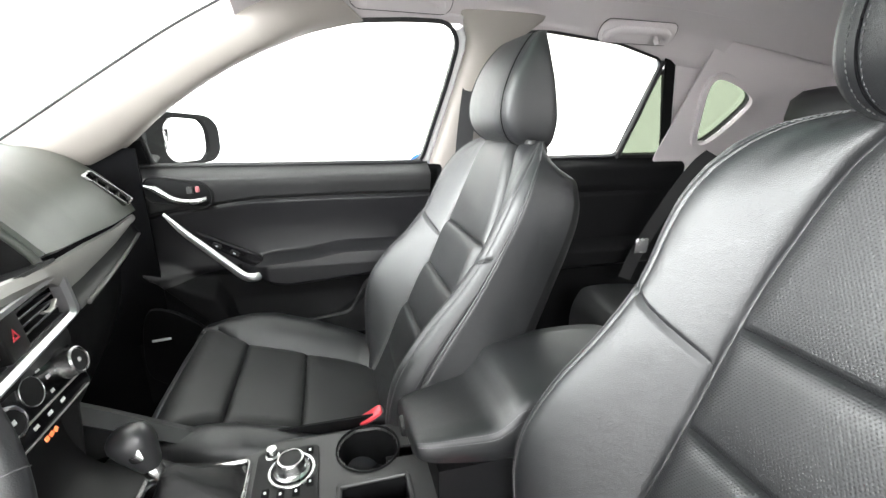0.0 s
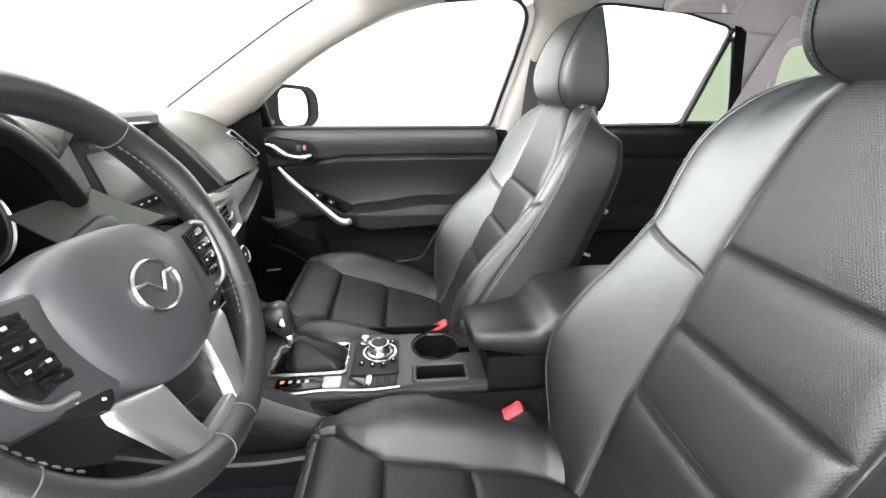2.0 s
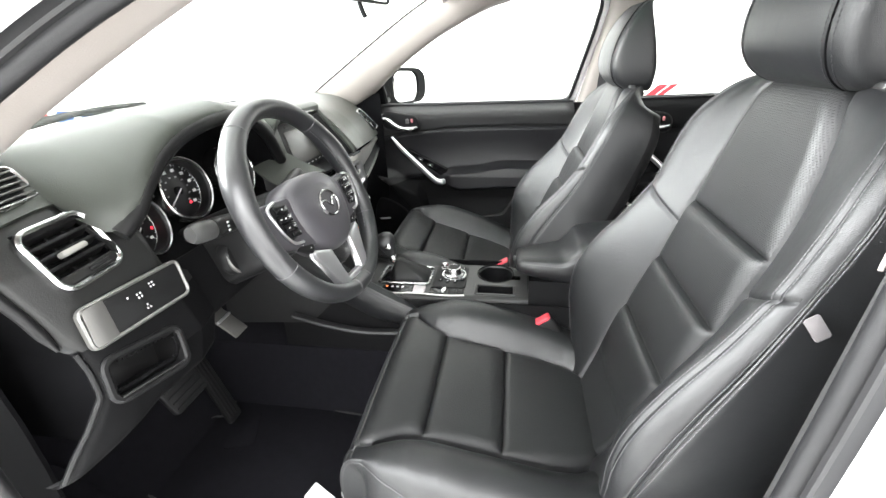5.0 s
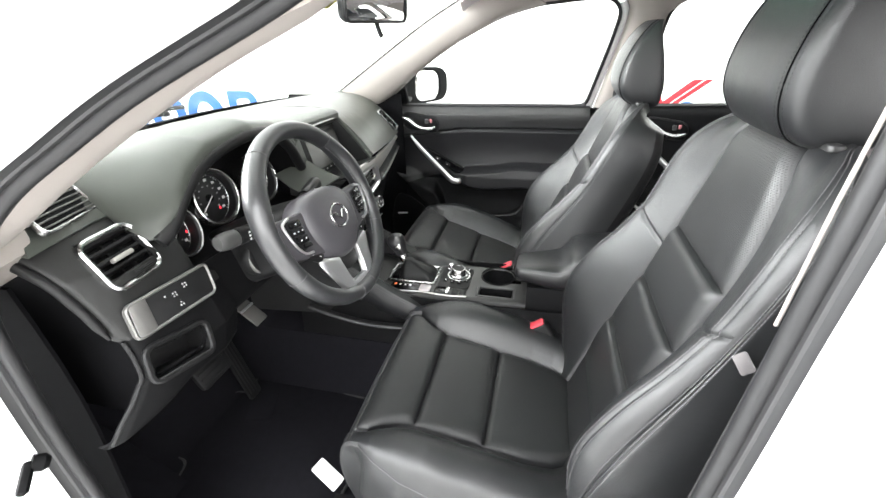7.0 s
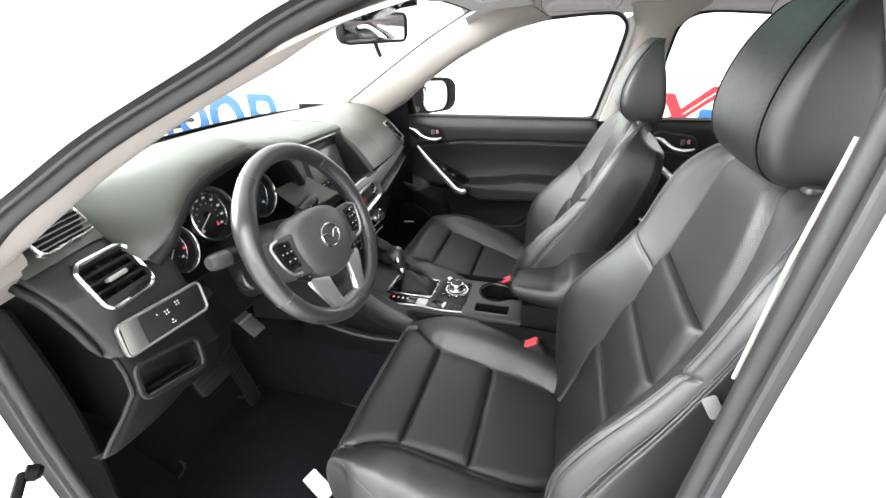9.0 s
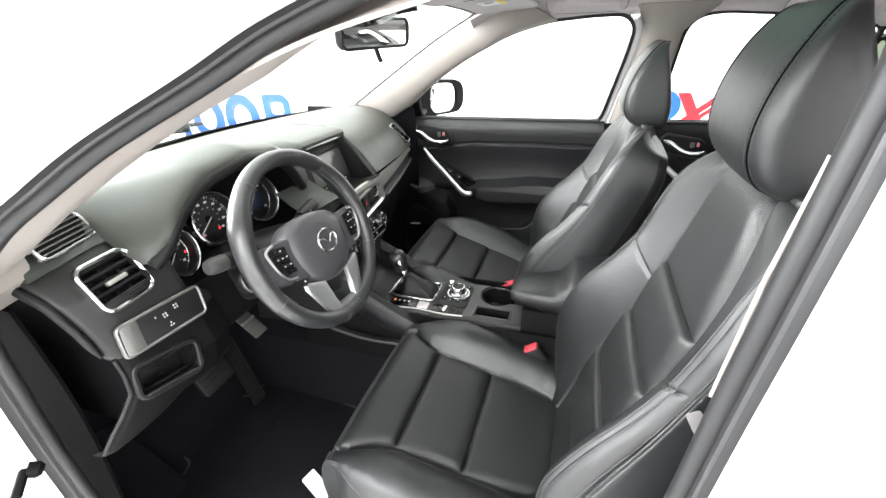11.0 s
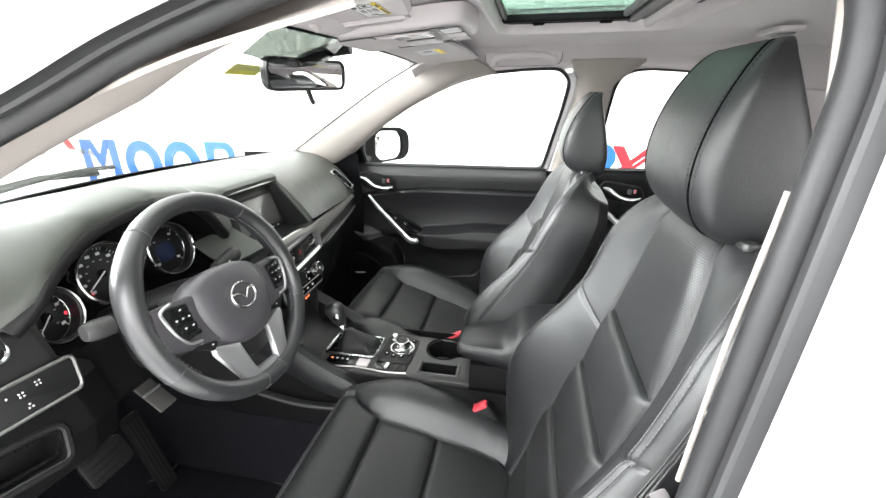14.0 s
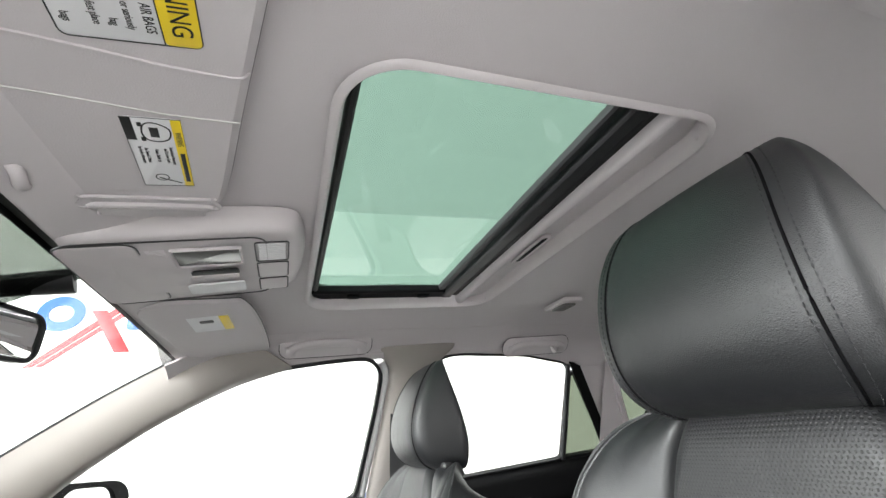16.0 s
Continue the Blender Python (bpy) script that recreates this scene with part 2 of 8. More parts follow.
def raw(name, verts, faces, mat, smooth=True, uv=None, auto=40):
    me = bpy.data.meshes.new(name)
    me.from_pydata([tuple(map(float, v)) for v in verts], [], [tuple(map(int, f)) for f in faces])
    me.materials.append(mat)
    if uv is not None:
        lay = me.uv_layers.new(name="UVMap")
        idx = np.empty(len(me.loops), int)
        me.loops.foreach_get("vertex_index", idx)
        lay.data.foreach_set("uv", np.array(uv, float)[idx].ravel())
    bm = bmesh.new()
    bm.from_mesh(me)
    bmesh.ops.recalc_face_normals(bm, faces=bm.faces)
    for f in bm.faces:
        f.smooth = smooth
    if smooth:
        for e in bm.edges:
            if len(e.link_faces) == 2 and e.calc_face_angle(0) > radians(auto):
                e.smooth = False
    bm.to_mesh(me)
    bm.free()
    me.update()
    return me


def thing(name, base, label, category, kind="", group=""):
    ob = new(name)
    ob.empty_display_size = 0.05
    ob.location = base
    ob.matrix_basis = Matrix.Translation(base)
    return tagged(ob, label, category, group, kind)


def part(name, me, parent, label=""):
    """Links a mesh, given in the place's coordinates, under a thing or under one of its parts."""
    ob = new(name, me)
    ob.parent = parent
    ob.matrix_parent_inverse = parent.matrix_basis.inverted() if parent.type == "EMPTY" else Matrix()
    return tagged(ob, label)


def solo(name, me, label, category, kind="", group=""):
    return tagged(new(name, me), label, category, group, kind)


def rings(name, rr, mat, closed=True, caps=True, loop=False, uv=None, auto=40):
    """A skin over rows of points; closed: each row is a ring; loop: the last row meets the first."""
    rr = np.array(rr, float)
    nv, nu = rr.shape[:2]
    faces = []
    for j in range(nv if loop else nv - 1):
        for i in range(nu if closed else nu - 1):
            a, b = j * nu + i, j * nu + (i + 1) % nu
            k = ((j + 1) % nv) * nu
            faces.append((a, b, k + (i + 1) % nu, k + i))
    if caps and closed and not loop:
        faces.append(tuple(range(nu)))
        faces.append(tuple((nv - 1) * nu + i for i in range(nu)))
    return raw(name, rr.reshape(-1, 3), faces, mat, uv=uv, auto=auto)


def sheet(name, P, mat, thick=0.004, uv=None, mask=None, auto=40):
    """A closed shell: the grid P, and the same grid set back along its normals."""
    P = np.array(P, float)
    nv, nu = P.shape[:2]
    du, dv = np.gradient(P, axis=1), np.gradient(P, axis=0)
    N = np.cross(du, dv)
    N /= np.maximum(np.linalg.norm(N, axis=2, keepdims=True), 1e-9)
    Q = P - N * thick
    verts = np.vstack([P.reshape(-1, 3), Q.reshape(-1, 3)])
    o = nv * nu
    keep = np.ones((nv - 1, nu - 1), bool) if mask is None else mask
    faces = []
    for j in range(nv - 1):
        for i in range(nu - 1):
            if not keep[j, i]:
                continue
            a, b, c, d = j * nu + i, j * nu + i + 1, (j + 1) * nu + i + 1, (j + 1) * nu + i
            faces += [(a, b, c, d), (o + d, o + c, o + b, o + a)]
            for dj, di, e, f in ((-1, 0, a, b), (0, 1, b, c), (1, 0, c, d), (0, -1, d, a)):
                jj, ii = j + dj, i + di
                if not (0 <= jj < nv - 1 and 0 <= ii < nu - 1) or not keep[jj, ii]:
                    faces.append((f, e, o + e, o + f))
    used = sorted({v for f in faces for v in f})
    back = {v: k for k, v in enumerate(used)}
    u2 = None if uv is None else np.vstack([np.array(uv).reshape(-1, 2)] * 2)[used]
    return raw(name, verts[used], [tuple(back[v] for v in f) for f in faces], mat, uv=u2, auto=auto)


def skin(name, P, mat, uv=None, mask=None, auto=40):
    """An open skin over the grid P, for coverings that close a body together."""
    P = np.array(P, float)
    nv, nu = P.shape[:2]
    faces = []
    for j in range(nv - 1):
        for i in range(nu - 1):
            if mask is None or mask[j, i]:
                faces.append((j * nu + i, j * nu + i + 1, (j + 1) * nu + i + 1, (j + 1) * nu + i))
    used = sorted({v for f in faces for v in f})
    back = {v: k for k, v in enumerate(used)}
    u2 = None if uv is None else np.array(uv).reshape(-1, 2)[used]
    return raw(name, P.reshape(-1, 3)[used], [tuple(back[v] for v in f) for f in faces], mat, uv=u2, auto=auto)


def rrect(w, h, r, n=5):
    pts = []
    for cx, cy, a0 in ((w / 2 - r, h / 2 - r, 0), (-w / 2 + r, h / 2 - r, 90), (-w / 2 + r, -h / 2 + r, 180), (w / 2 - r, -h / 2 + r, 270)):
        for k in range(n):
            a = radians(a0 + 90 * k / (n - 1))
            pts.append((cx + r * math.cos(a), cy + r * math.sin(a)))
    return np.array(pts)


def circle(r, n=24, ry=None):
    return np.array([(r * math.cos(2 * math.pi * k / n), (ry or r) * math.sin(2 * math.pi * k / n)) for k in range(n)])


def inset(loop, d):
    p = np.array(loop, float)
    a, b = np.roll(p, 1, 0), np.roll(p, -1, 0)
    t = b - a
    t /= np.maximum(np.linalg.norm(t, axis=1, keepdims=True), 1e-9)
    area = 0.5 * np.sum(p[:, 0] * b[:, 1] - b[:, 0] * p[:, 1])
    nrm = np.c_[-t[:, 1], t[:, 0]] * (1 if area > 0 else -1)
    return p + nrm * d


def put(loop, m, z=0.0):
    return np.array([m @ Vector((x, y, z)) for x, y in loop])


def slab(name, loop, t, m, mat, bevel=0.002):
    """A plate with rounded edges: the outline in the plane of m, its thickness along m's z."""
    b = min(bevel, t * 0.45)
    rr = [put(inset(loop, b), m, 0), put(loop, m, b), put(loop, m, t - b), put(inset(loop, b * 0.3), m, t - b * 0.3), put(inset(loop, b), m, t)]
    return rings(name, rr, mat)


def ring_frame(name, outer, inner, t, m, mat, bevel=0.0015):
    b = min(bevel, t * 0.4)
    rr = [put(outer, m, 0), put(outer, m, t - b), put(inset(outer, b), m, t), put(inset(inner, -b), m, t), put(inner, m, t - b), put(inner, m, 0)]
    return rings(name, rr, mat, loop=True)


def axes(o, x, y):
    """A pose with origin o, its x along x and its z at right angles to x and y."""
    x, y = Vector(x).normalized(), Vector(y)
    z = x.cross(y).normalized()
    y = z.cross(x)
    m = Matrix((x, y, z)).transposed().to_4x4()
    m.translation = o
    return m


def box(name, sx, sy, sz, m, mat, bevel=0.003):
    """A rounded box standing on m's origin plane, centred in x and y."""
    return slab(name, rrect(sx, sy, min(bevel * 1.5, sx * 0.45, sy * 0.45), 4), sz, m, mat, bevel)


def tube(name, path, r, mat, n=10, closed=False, flat=1.0, up=(0, 0, 1), caps=True):
    """A round or oval bar along a path; r may be a list."""
    p = np.array(path, float)
    k = len(p)
    rad = np.full(k, r) if np.isscalar(r) else np.array(r, float)
    rr = []
    for i in range(k):
        a = p[(i - 1) % k] if closed or i else p[i]
        b = p[(i + 1) % k] if closed or i < k - 1 else p[i]
        t = Vector(b - a).normalized()
        s = t.cross(Vector(up))
        s = (s if s.length > 1e-4 else t.cross(Vector((1, 0, 0)))).normalized()
        u = s.cross(t)
        rr.append([p[i] + rad[i] * (math.cos(w) * np.array(s) + flat * math.sin(w) * np.array(u)) for w in np.linspace(0, 2 * math.pi, n, endpoint=False)])
    return rings(name, rr, mat, loop=closed, caps=caps and not closed)


def turned(name, profile, m, mat, n=28, auto=35):
    """A turned body: (radius, height) pairs round m's z."""
    return rings(name, [put(circle(max(r, 1e-4), n), m, z) for r, z in profile], mat, auto=auto)


def stitches(name, path, mat, gap=0.0052, length=0.0040, r=0.0007, normal=(0, 0, 1)):
    """A row of short thread dashes along a path."""
    p = pieces(path, max(3, int(np.sum(np.linalg.norm(np.diff(np.array(path), axis=0), axis=1)) / gap)))
    verts, faces = [], []
    for i in range(len(p) - 1):
        d = p[i + 1] - p[i]
        d = d / max(np.linalg.norm(d), 1e-9)
        s = np.cross(d, normal)
        s /= max(np.linalg.norm(s), 1e-9)
        u = np.cross(s, d)
        o = len(verts)
        for e, w in ((0, 0.4), (length * 0.5, 1), (length, 0.4)):
            for k in range(4):
                a = k * math.pi / 2
                verts.append(p[i] + d * e + r * w * (math.cos(a) * s + math.sin(a) * u))
        for j in range(2):
            for k in range(4):
                faces.append((o + j * 4 + k, o + j * 4 + (k + 1) % 4, o + j * 4 + 4 + (k + 1) % 4, o + j * 4 + 4 + k))
        faces += [(o, o + 1, o + 2, o + 3), (o + 8, o + 9, o + 10, o + 11)]
    return raw(name, verts, faces, mat)


def lettering(name, words, size, m, mat, depth=0.0003):
    cu = bpy.data.curves.new(name, "FONT")
    cu.body, cu.size, cu.align_x, cu.align_y, cu.extrude = words, size, "CENTER", "CENTER", depth
    ob = bpy.data.objects.new(name, cu)
    me = bpy.data.meshes.new_from_object(ob)
    bpy.data.objects.remove(ob)
    bpy.data.curves.remove(cu)
    me.name = name
    me.transform(m)
    me.materials.clear()
    me.materials.append(mat)
    return me

# ---- the studio round the car ----
CX = 0.01


def flip(p):
    """The same place on the driver's side."""
    q = np.array(p, float).copy()
    q[..., 0] = 2 * CX - q[..., 0]
    return q


def side_x(z):
    """How far out the window plane lies at a height."""
    return 1.332 - 0.53 * np.asarray(z, float)


solo("ground", slab("ground", rrect(9.4, 13.0, 0.05), 0.12, pose(-0.6, 1.0, -0.12), CONCRETE, 0.01), "pale grey smooth studio floor", "floor", "structure")
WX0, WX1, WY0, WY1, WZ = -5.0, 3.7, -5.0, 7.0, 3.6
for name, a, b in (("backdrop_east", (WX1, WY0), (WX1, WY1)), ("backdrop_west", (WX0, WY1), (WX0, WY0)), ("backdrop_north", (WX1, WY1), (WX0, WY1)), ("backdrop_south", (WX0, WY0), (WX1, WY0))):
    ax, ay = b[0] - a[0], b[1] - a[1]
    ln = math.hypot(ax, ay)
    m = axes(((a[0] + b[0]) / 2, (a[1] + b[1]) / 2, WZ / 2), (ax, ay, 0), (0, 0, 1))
    solo(name, slab(name, rrect(ln + 0.2, WZ, 0.01, 3), 0.1, m, STUDIO, 0.005), "white seamless studio wall, made to glow as a light source", "backdrop", "structure")
solo("ceiling", slab("ceiling", rrect(9.2, 12.6, 0.02, 3), 0.1, pose(-0.65, 1.0, WZ), STUDIO_TOP, 0.01), "white studio ceiling, made to glow as a light source", "ceiling", "structure")


def wall_mark(name, loop, y, z, mat, label, parent, off=0.0):
    part(name, slab(name, loop, 0.012, axes((WX1 - 0.002 - off, y, z), (0, -1, 0), (0, 0, 1)), mat, 0.002), parent, label)


def wall_ring(name, y, z, w, h, t, mat, parent):
    m = axes((WX1 - 0.010, y, z), (0, -1, 0), (0, 0, 1))
    part(name, ring_frame(name, circle(w / 2, 32, h / 2), circle(w / 2 - t, 32, h / 2 - t), 0.012, m, mat), parent)


# the low sign: blue rings and bars
low_sign = thing("wall_sign", (WX1, 4.1, 0.48), "blue bars and rings of a studio wall sign", "sign")
wall_mark("bar", rrect(0.11, 0.60, 0.01), 3.425, 0.48, BLUE, "", low_sign)
m_ = axes((WX1 - 0.007, 3.27, 0.615), (0, -1, 0), (0, 0, 1))
bowl = rrect(0.38, 0.33, 0.13, 8)
part("bowl", ring_frame("bowl", bowl, rrect(0.20, 0.15, 0.06, 8), 0.012, m_, BLUE), low_sign)
wall_mark("leg", np.array([(-0.08, 0.15), (0.05, 0.15), (0.20, -0.15), (0.06, -0.15)]), 3.27, 0.33, BLUE, "", low_sign)
wall_ring("ring", 3.84, 0.48, 0.54, 0.60, 0.13, BLUE, low_sign)
wall_ring("ring", 4.42, 0.48, 0.54, 0.60, 0.13, BLUE, low_sign)
for yb_ in (4.86, 5.30):
    wall_mark("bar", rrect(0.12, 0.60, 0.01), yb_, 0.48, BLUE, "", low_sign)
wall_mark("wedge", np.array([(-0.2, 0.3), (0, -0.1), (0.2, 0.3), (0.1, 0.3), (0, 0.1), (-0.1, 0.3)]), 5.08, 0.48, BLUE, "", low_sign)


def cross_sign(y, z, s, top, foot_):
    """A sign of a slanting red cross beside a blue ring and a grey bar."""
    sg = thing("wall_sign", (WX1, y, z), "red slanted cross beside a blue ring on the studio wall", "sign", group="crossed wall signs")
    wall_mark("long_stroke", s * np.array([(-0.34, -0.25), (-0.28, -0.25), (0.46, 0.36), (0.37, 0.36)]), y, z, SIGNRED, "", sg)
    wall_mark("thin_stroke", s * np.array([(-0.265, -0.25), (-0.215, -0.25), (0.545, 0.36), (0.48, 0.36)]), y, z, SIGNRED, "", sg)
    (a, b), (c, d) = top, foot_
    wall_mark("cross_stroke", s * np.array([(a - 0.055, b), (c - 0.055, d), (c + 0.055, d), (a + 0.055, b)]), y, z, SIGNRED, "", sg, 0.004)
    wall_ring("ring", y + s * 0.17, z + s * 0.18, s * 0.33, s * 0.30, s * 0.08, BLUE, sg)
    wall_mark("block", s * rrect(0.11, 0.14, 0.03), y - s * 0.355, z + s * 0.09, BLUE, "", sg)
    wall_mark("bar", s * rrect(0.10, 0.07, 0.03), y - s * 0.45, z - s * 0.19, SIGNGREY, "", sg)
    wall_mark("bar", s * rrect(0.10, 0.07, 0.03), y - s * 0.58, z - s * 0.21, SIGNGREY, "", sg)


cross_sign(1.30, 2.30, 1.0, (0.09, 0.20), (0.30, -0.17))
cross_sign(5.80, 0.81, 1.0, (0.09, 0.20), (0.30, -0.17))
cross_sign(-1.30, 0.52, 1.0, (0.005, 0.30), (0.25, -0.14))

# ---- the body shell ----
GLASS_EDGE = curve([(0.66, 0.47, 1.122), (0.62, 0.257, 1.25), (0.578, 0.07, 1.357), (0.543, -0.074, 1.427)], 24)
WIN_F = [(0.275, 1.066), (0.235, 1.125), (0.13, 1.21), (0.0, 1.288), (-0.1, 1.335), (-0.2, 1.371), (-0.3, 1.394), (-0.42, 1.403), (-0.515, 1.404), (-0.545, 1.372), (-0.53, 1.28), (-0.483, 1.066)]
SIDE_EDGE = np.array([(side_x(z), y, z) for y, z in curve([(0.29, 1.09), (0.235, 1.13), (0.13, 1.21), (0.0, 1.288), (-0.1, 1.335)], 24)])


def a_pillar(mirror):
    """Trim skin from the dash up to the roof rail, its bulge fading out towards the top."""
    pairs = [(a, b, 1.0) for a, b in zip(GLASS_EDGE, SIDE_EDGE)]
    a_top = curve([GLASS_EDGE[-1], (0.530, -0.14, 1.446), (0.505, -0.22, 1.458)], 13)[1:]
    b_top = [np.array((float(side_x(z)), y, z)) for y, z in curve([(-0.1, 1.335), (-0.2, 1.372), (-0.32, 1.400)], 13)[1:]]
    pairs += [(a, b, 1 - 0.85 * (k + 1) / 12) for k, (a, b) in enumerate(zip(a_top, b_top))]
    rows = []
    for a, b, f in pairs:
        mid = 0.4 * a + 0.6 * b + f * np.array((-0.030, -0.026, -0.020))
        rows.append(curve([a, 0.5 * (a + mid) + f * np.array((-0.008, -0.004, -0.003)), mid, 0.5 * (mid + b) + f * np.array((-0.010, -0.009, -0.005)), b], 13))
    P = np.array(rows)
    if mirror:
        P = flip(P)[:, ::-1]
    return P


ap = thing("pillar_trim", (0.62, 0.2, 1.2), "beige moulded windscreen pillar trim, glossy towards the top", "pillar trim", "structure", "windscreen pillar trims")
part("cover", sheet("cover", a_pillar(False)[:, ::-1], PILLAR, 0.004), ap)
ap2 = thing("pillar_trim", (-0.6, 0.2, 1.2), "beige moulded windscreen pillar trim beside the open door", "pillar trim", "structure", "windscreen pillar trims")
part("cover", sheet("cover", a_pillar(True)[:, ::-1], PILLAR, 0.004), ap2)
# lower end of the driver's pillar trim, down to the dash
foot = pieces([(-0.640, 0.33, 1.155), (-0.642, 0.255, 1.135), (-0.645, 0.247, 1.105), (-0.652, 0.262, 1.098), (-0.655, 0.285, 1.066), (-0.662, 0.33, 1.062)], 14)
part("foot", sheet("foot", np.array([foot + np.array((dx, -abs(dx) * 0.3, 0)) for dx in (0.0, -0.02, -0.045, -0.07)]), PILLAR, 0.004), ap2)

# windscreen: bowed glass between the two pillars
ws_rows = []
for k in range(24):
    a, b = GLASS_EDGE[k], flip(GLASS_EDGE[k])
    bow = 0.15 * (1 - k / 23.0) + 0.004
    ws_rows.append([a + (b - a) * s + np.array((0, bow * (1 - (2 * s - 1) ** 2), 0.012 * (1 - (2 * s - 1) ** 2))) for s in np.linspace(0, 1, 25)])
WS = np.array(ws_rows)
wsc = thing("windshield", (CX, 0.45, 1.1), "clear bowed laminated windscreen with a shade film", "windscreen", "structure")
g = part("glass", sheet("glass", WS + np.array((0, 0.012, 0.004)), GLASS, 0.004), wsc)
g.visible_shadow = False
film_ = [[(x, y, 1.4325 - 0.455 * (y + 0.07)) for y in np.linspace(-0.078, np.interp(x, [0.06, 0.4, 1.0], [0.004, 0.022, 0.030]), 6)] for x in np.linspace(0.0, 1.0, 12)]
film_ = [[(-0.258 + 0.288 * u + 0.022 * (1 - u) * (y + 0.078) / 0.082, y, z) for u, y, z in row] for row in film_]
g = part("shade_band", skin("shade_band", np.array(film_), SHADEBAND), wsc, "grey green shade film behind the mirror")
g.visible_shadow = False
part("edge_band", tube("edge_band", np.vstack([GLASS_EDGE, WS[-1][1:-1], flip(GLASS_EDGE)[::-1]]) + np.array((0, 0.006, 0)), 0.0035, RUBBER, 6), wsc, "black ceramic edge band")

cowl = np.array([WS[0] + np.array((0, 0.004, 0.006)), WS[0] + np.array((0, 0.022, -0.004)), WS[0] + np.array((0, 0.07, -0.035))])
part("lower_band", sheet("lower_band", cowl[:, ::-1], RUBBER, 0.003), wsc, "black band along the lower edge")
wip = thing("windshield_wiper", (-0.30, 0.64, 1.13), "black windscreen wiper resting at the glass base", "wiper")
wp_ = [WS[0][int(q)] + np.array((0, 0.030, 0.022 + 0.006 * math.sin(q * 0.6))) for q in range(11, 23)]
part("blade", tube("blade", wp_, 0.006, RUBBER, 8), wip)
part("arm", tube("arm", [wp_[6] + np.array((0, 0.004, 0.006)), wp_[3] + np.array((0, 0.03, -0.004)), wp_[0] + np.array((0, 0.06, -0.02))], 0.007, PLASTIC_DARK, 8), wip)

# headliner: a vaulted ceiling with the sunroof opening left free
SR_X0, SR_X1, SR_Y0, SR_Y1, SR_R = -0.322, 0.362, -0.345, -0.765, 0.055


def roof_z(x, y):
    u = abs(x - CX)
    z = 1.478 + 0.012 * math.exp(-((y + 0.5) / 0.5) ** 2)
    z -= 0.055 * max(0.0, min(1.0, (y + 0.30) / 0.25)) ** 2
    z -= 0.12 * max(0.0, (-1.05 - y)) ** 1.5
    z -= 0.085 * max(0.0, (u - 0.36) / 0.24) ** 2.0
    return z


def roof_cut(x, y):
    qx = max(SR_X0 + SR_R - x, x - (SR_X1 - SR_R), 0)
    qy = max(SR_Y1 + SR_R - y, y - (SR_Y0 - SR_R), 0)
    inside = SR_X0 < x < SR_X1 and SR_Y1 < y < SR_Y0
    return inside and math.hypot(qx, qy) < SR_R


xs = np.unique(np.round(np.r_[np.linspace(-0.49, 0.565, 58), SR_X0 - 0.012, SR_X0, SR_X1, SR_X1 + 0.012, SR_X0 + SR_R * np.linspace(0, 1, 7), SR_X1 - SR_R * np.linspace(0, 1, 7)], 4))
ys = np.unique(np.round(np.r_[np.linspace(-1.9, -0.04, 80), SR_Y0, SR_Y1, SR_Y0 - SR_R * np.linspace(0, 1, 7), SR_Y1 + SR_R * np.linspace(0, 1, 7)], 4))
TOP_EDGE = WS[-1][np.argsort(WS[-1][:, 0])]


def liner(x, y):
    """The lining, its front rows drawn to the windscreen's top edge."""
    w_ = float(np.clip((y + 0.26) / 0.22, 0, 1)) ** 2
    x = x - w_ * max(0.0, x - 0.540)
    ey, ez = np.interp(x, TOP_EDGE[:, 0], TOP_EDGE[:, 1]), np.interp(x, TOP_EDGE[:, 0], TOP_EDGE[:, 2])
    return x, y + w_ * (ey + 0.044), (1 - w_) * roof_z(x, y) + w_ * (ez + 0.001)


RP = np.array([[liner(x, y) for x in xs] for y in ys])
keep = np.array([[not roof_cut((xs[i] + xs[i + 1]) / 2, (ys[j] + ys[j + 1]) / 2) for i in range(len(xs) - 1)] for j in range(len(ys) - 1)])
ceil = thing("headliner", (CX, -0.8, 1.47), "light grey knit fabric headliner with sunroof opening", "headliner", "structure")
part("lining", sheet("lining", RP[::-1], HEADLINER, 0.006, mask=keep[::-1]), ceil)
# the roof skin above it
RS = np.array([[(x, y, roof_z(x, y) + 0.05 - 0.03 * max(0, abs(x - CX) - 0.4)) for x in xs] for y in ys])
part("roof_skin", sheet("roof_skin", RS, WHITE_PAINT, 0.002, mask=keep), ceil, "white painted steel roof")

# sunroof: lip, frame, tinted glass, seals and the sliding shade
sr = thing("sunroof", (0.02, -0.55, 1.48), "closed tinted sunroof with its shade slid back", "sunroof", "structure")
SRM = Matrix.Translation(((SR_X0 + SR_X1) / 2, (SR_Y0 + SR_Y1) / 2, 0))
w, h = SR_X1 - SR_X0, SR_Y0 - SR_Y1
lip = rrect(w, h, SR_R, 9)
lip_rows = []
for dd, dz in ((-0.009, 1.4775), (-0.006, 1.4745), (-0.001, 1.4740), (0.002, 1.478), (0.004, 1.488), (0.005, 1.505), (0.005, 1.528)):
    lip_rows.append(put(inset(lip, dd), SRM, dz + 0.006))
part("lip", skin("lip", np.array([np.vstack([r, r[:1]]) for r in lip_rows]), LAMPGREY), sr, "light grey moulded opening rim")
gl_loop = rrect(w - 0.03, 0.335, 0.03, 6)
GM = Matrix.Translation(((SR_X0 + SR_X1) / 2, SR_Y0 - 0.16, 1.522))
part("glass", slab("glass", gl_loop, 0.005, GM, GLASS_ROOF, 0.001), sr, "dark green tinted glass").visible_shadow = False
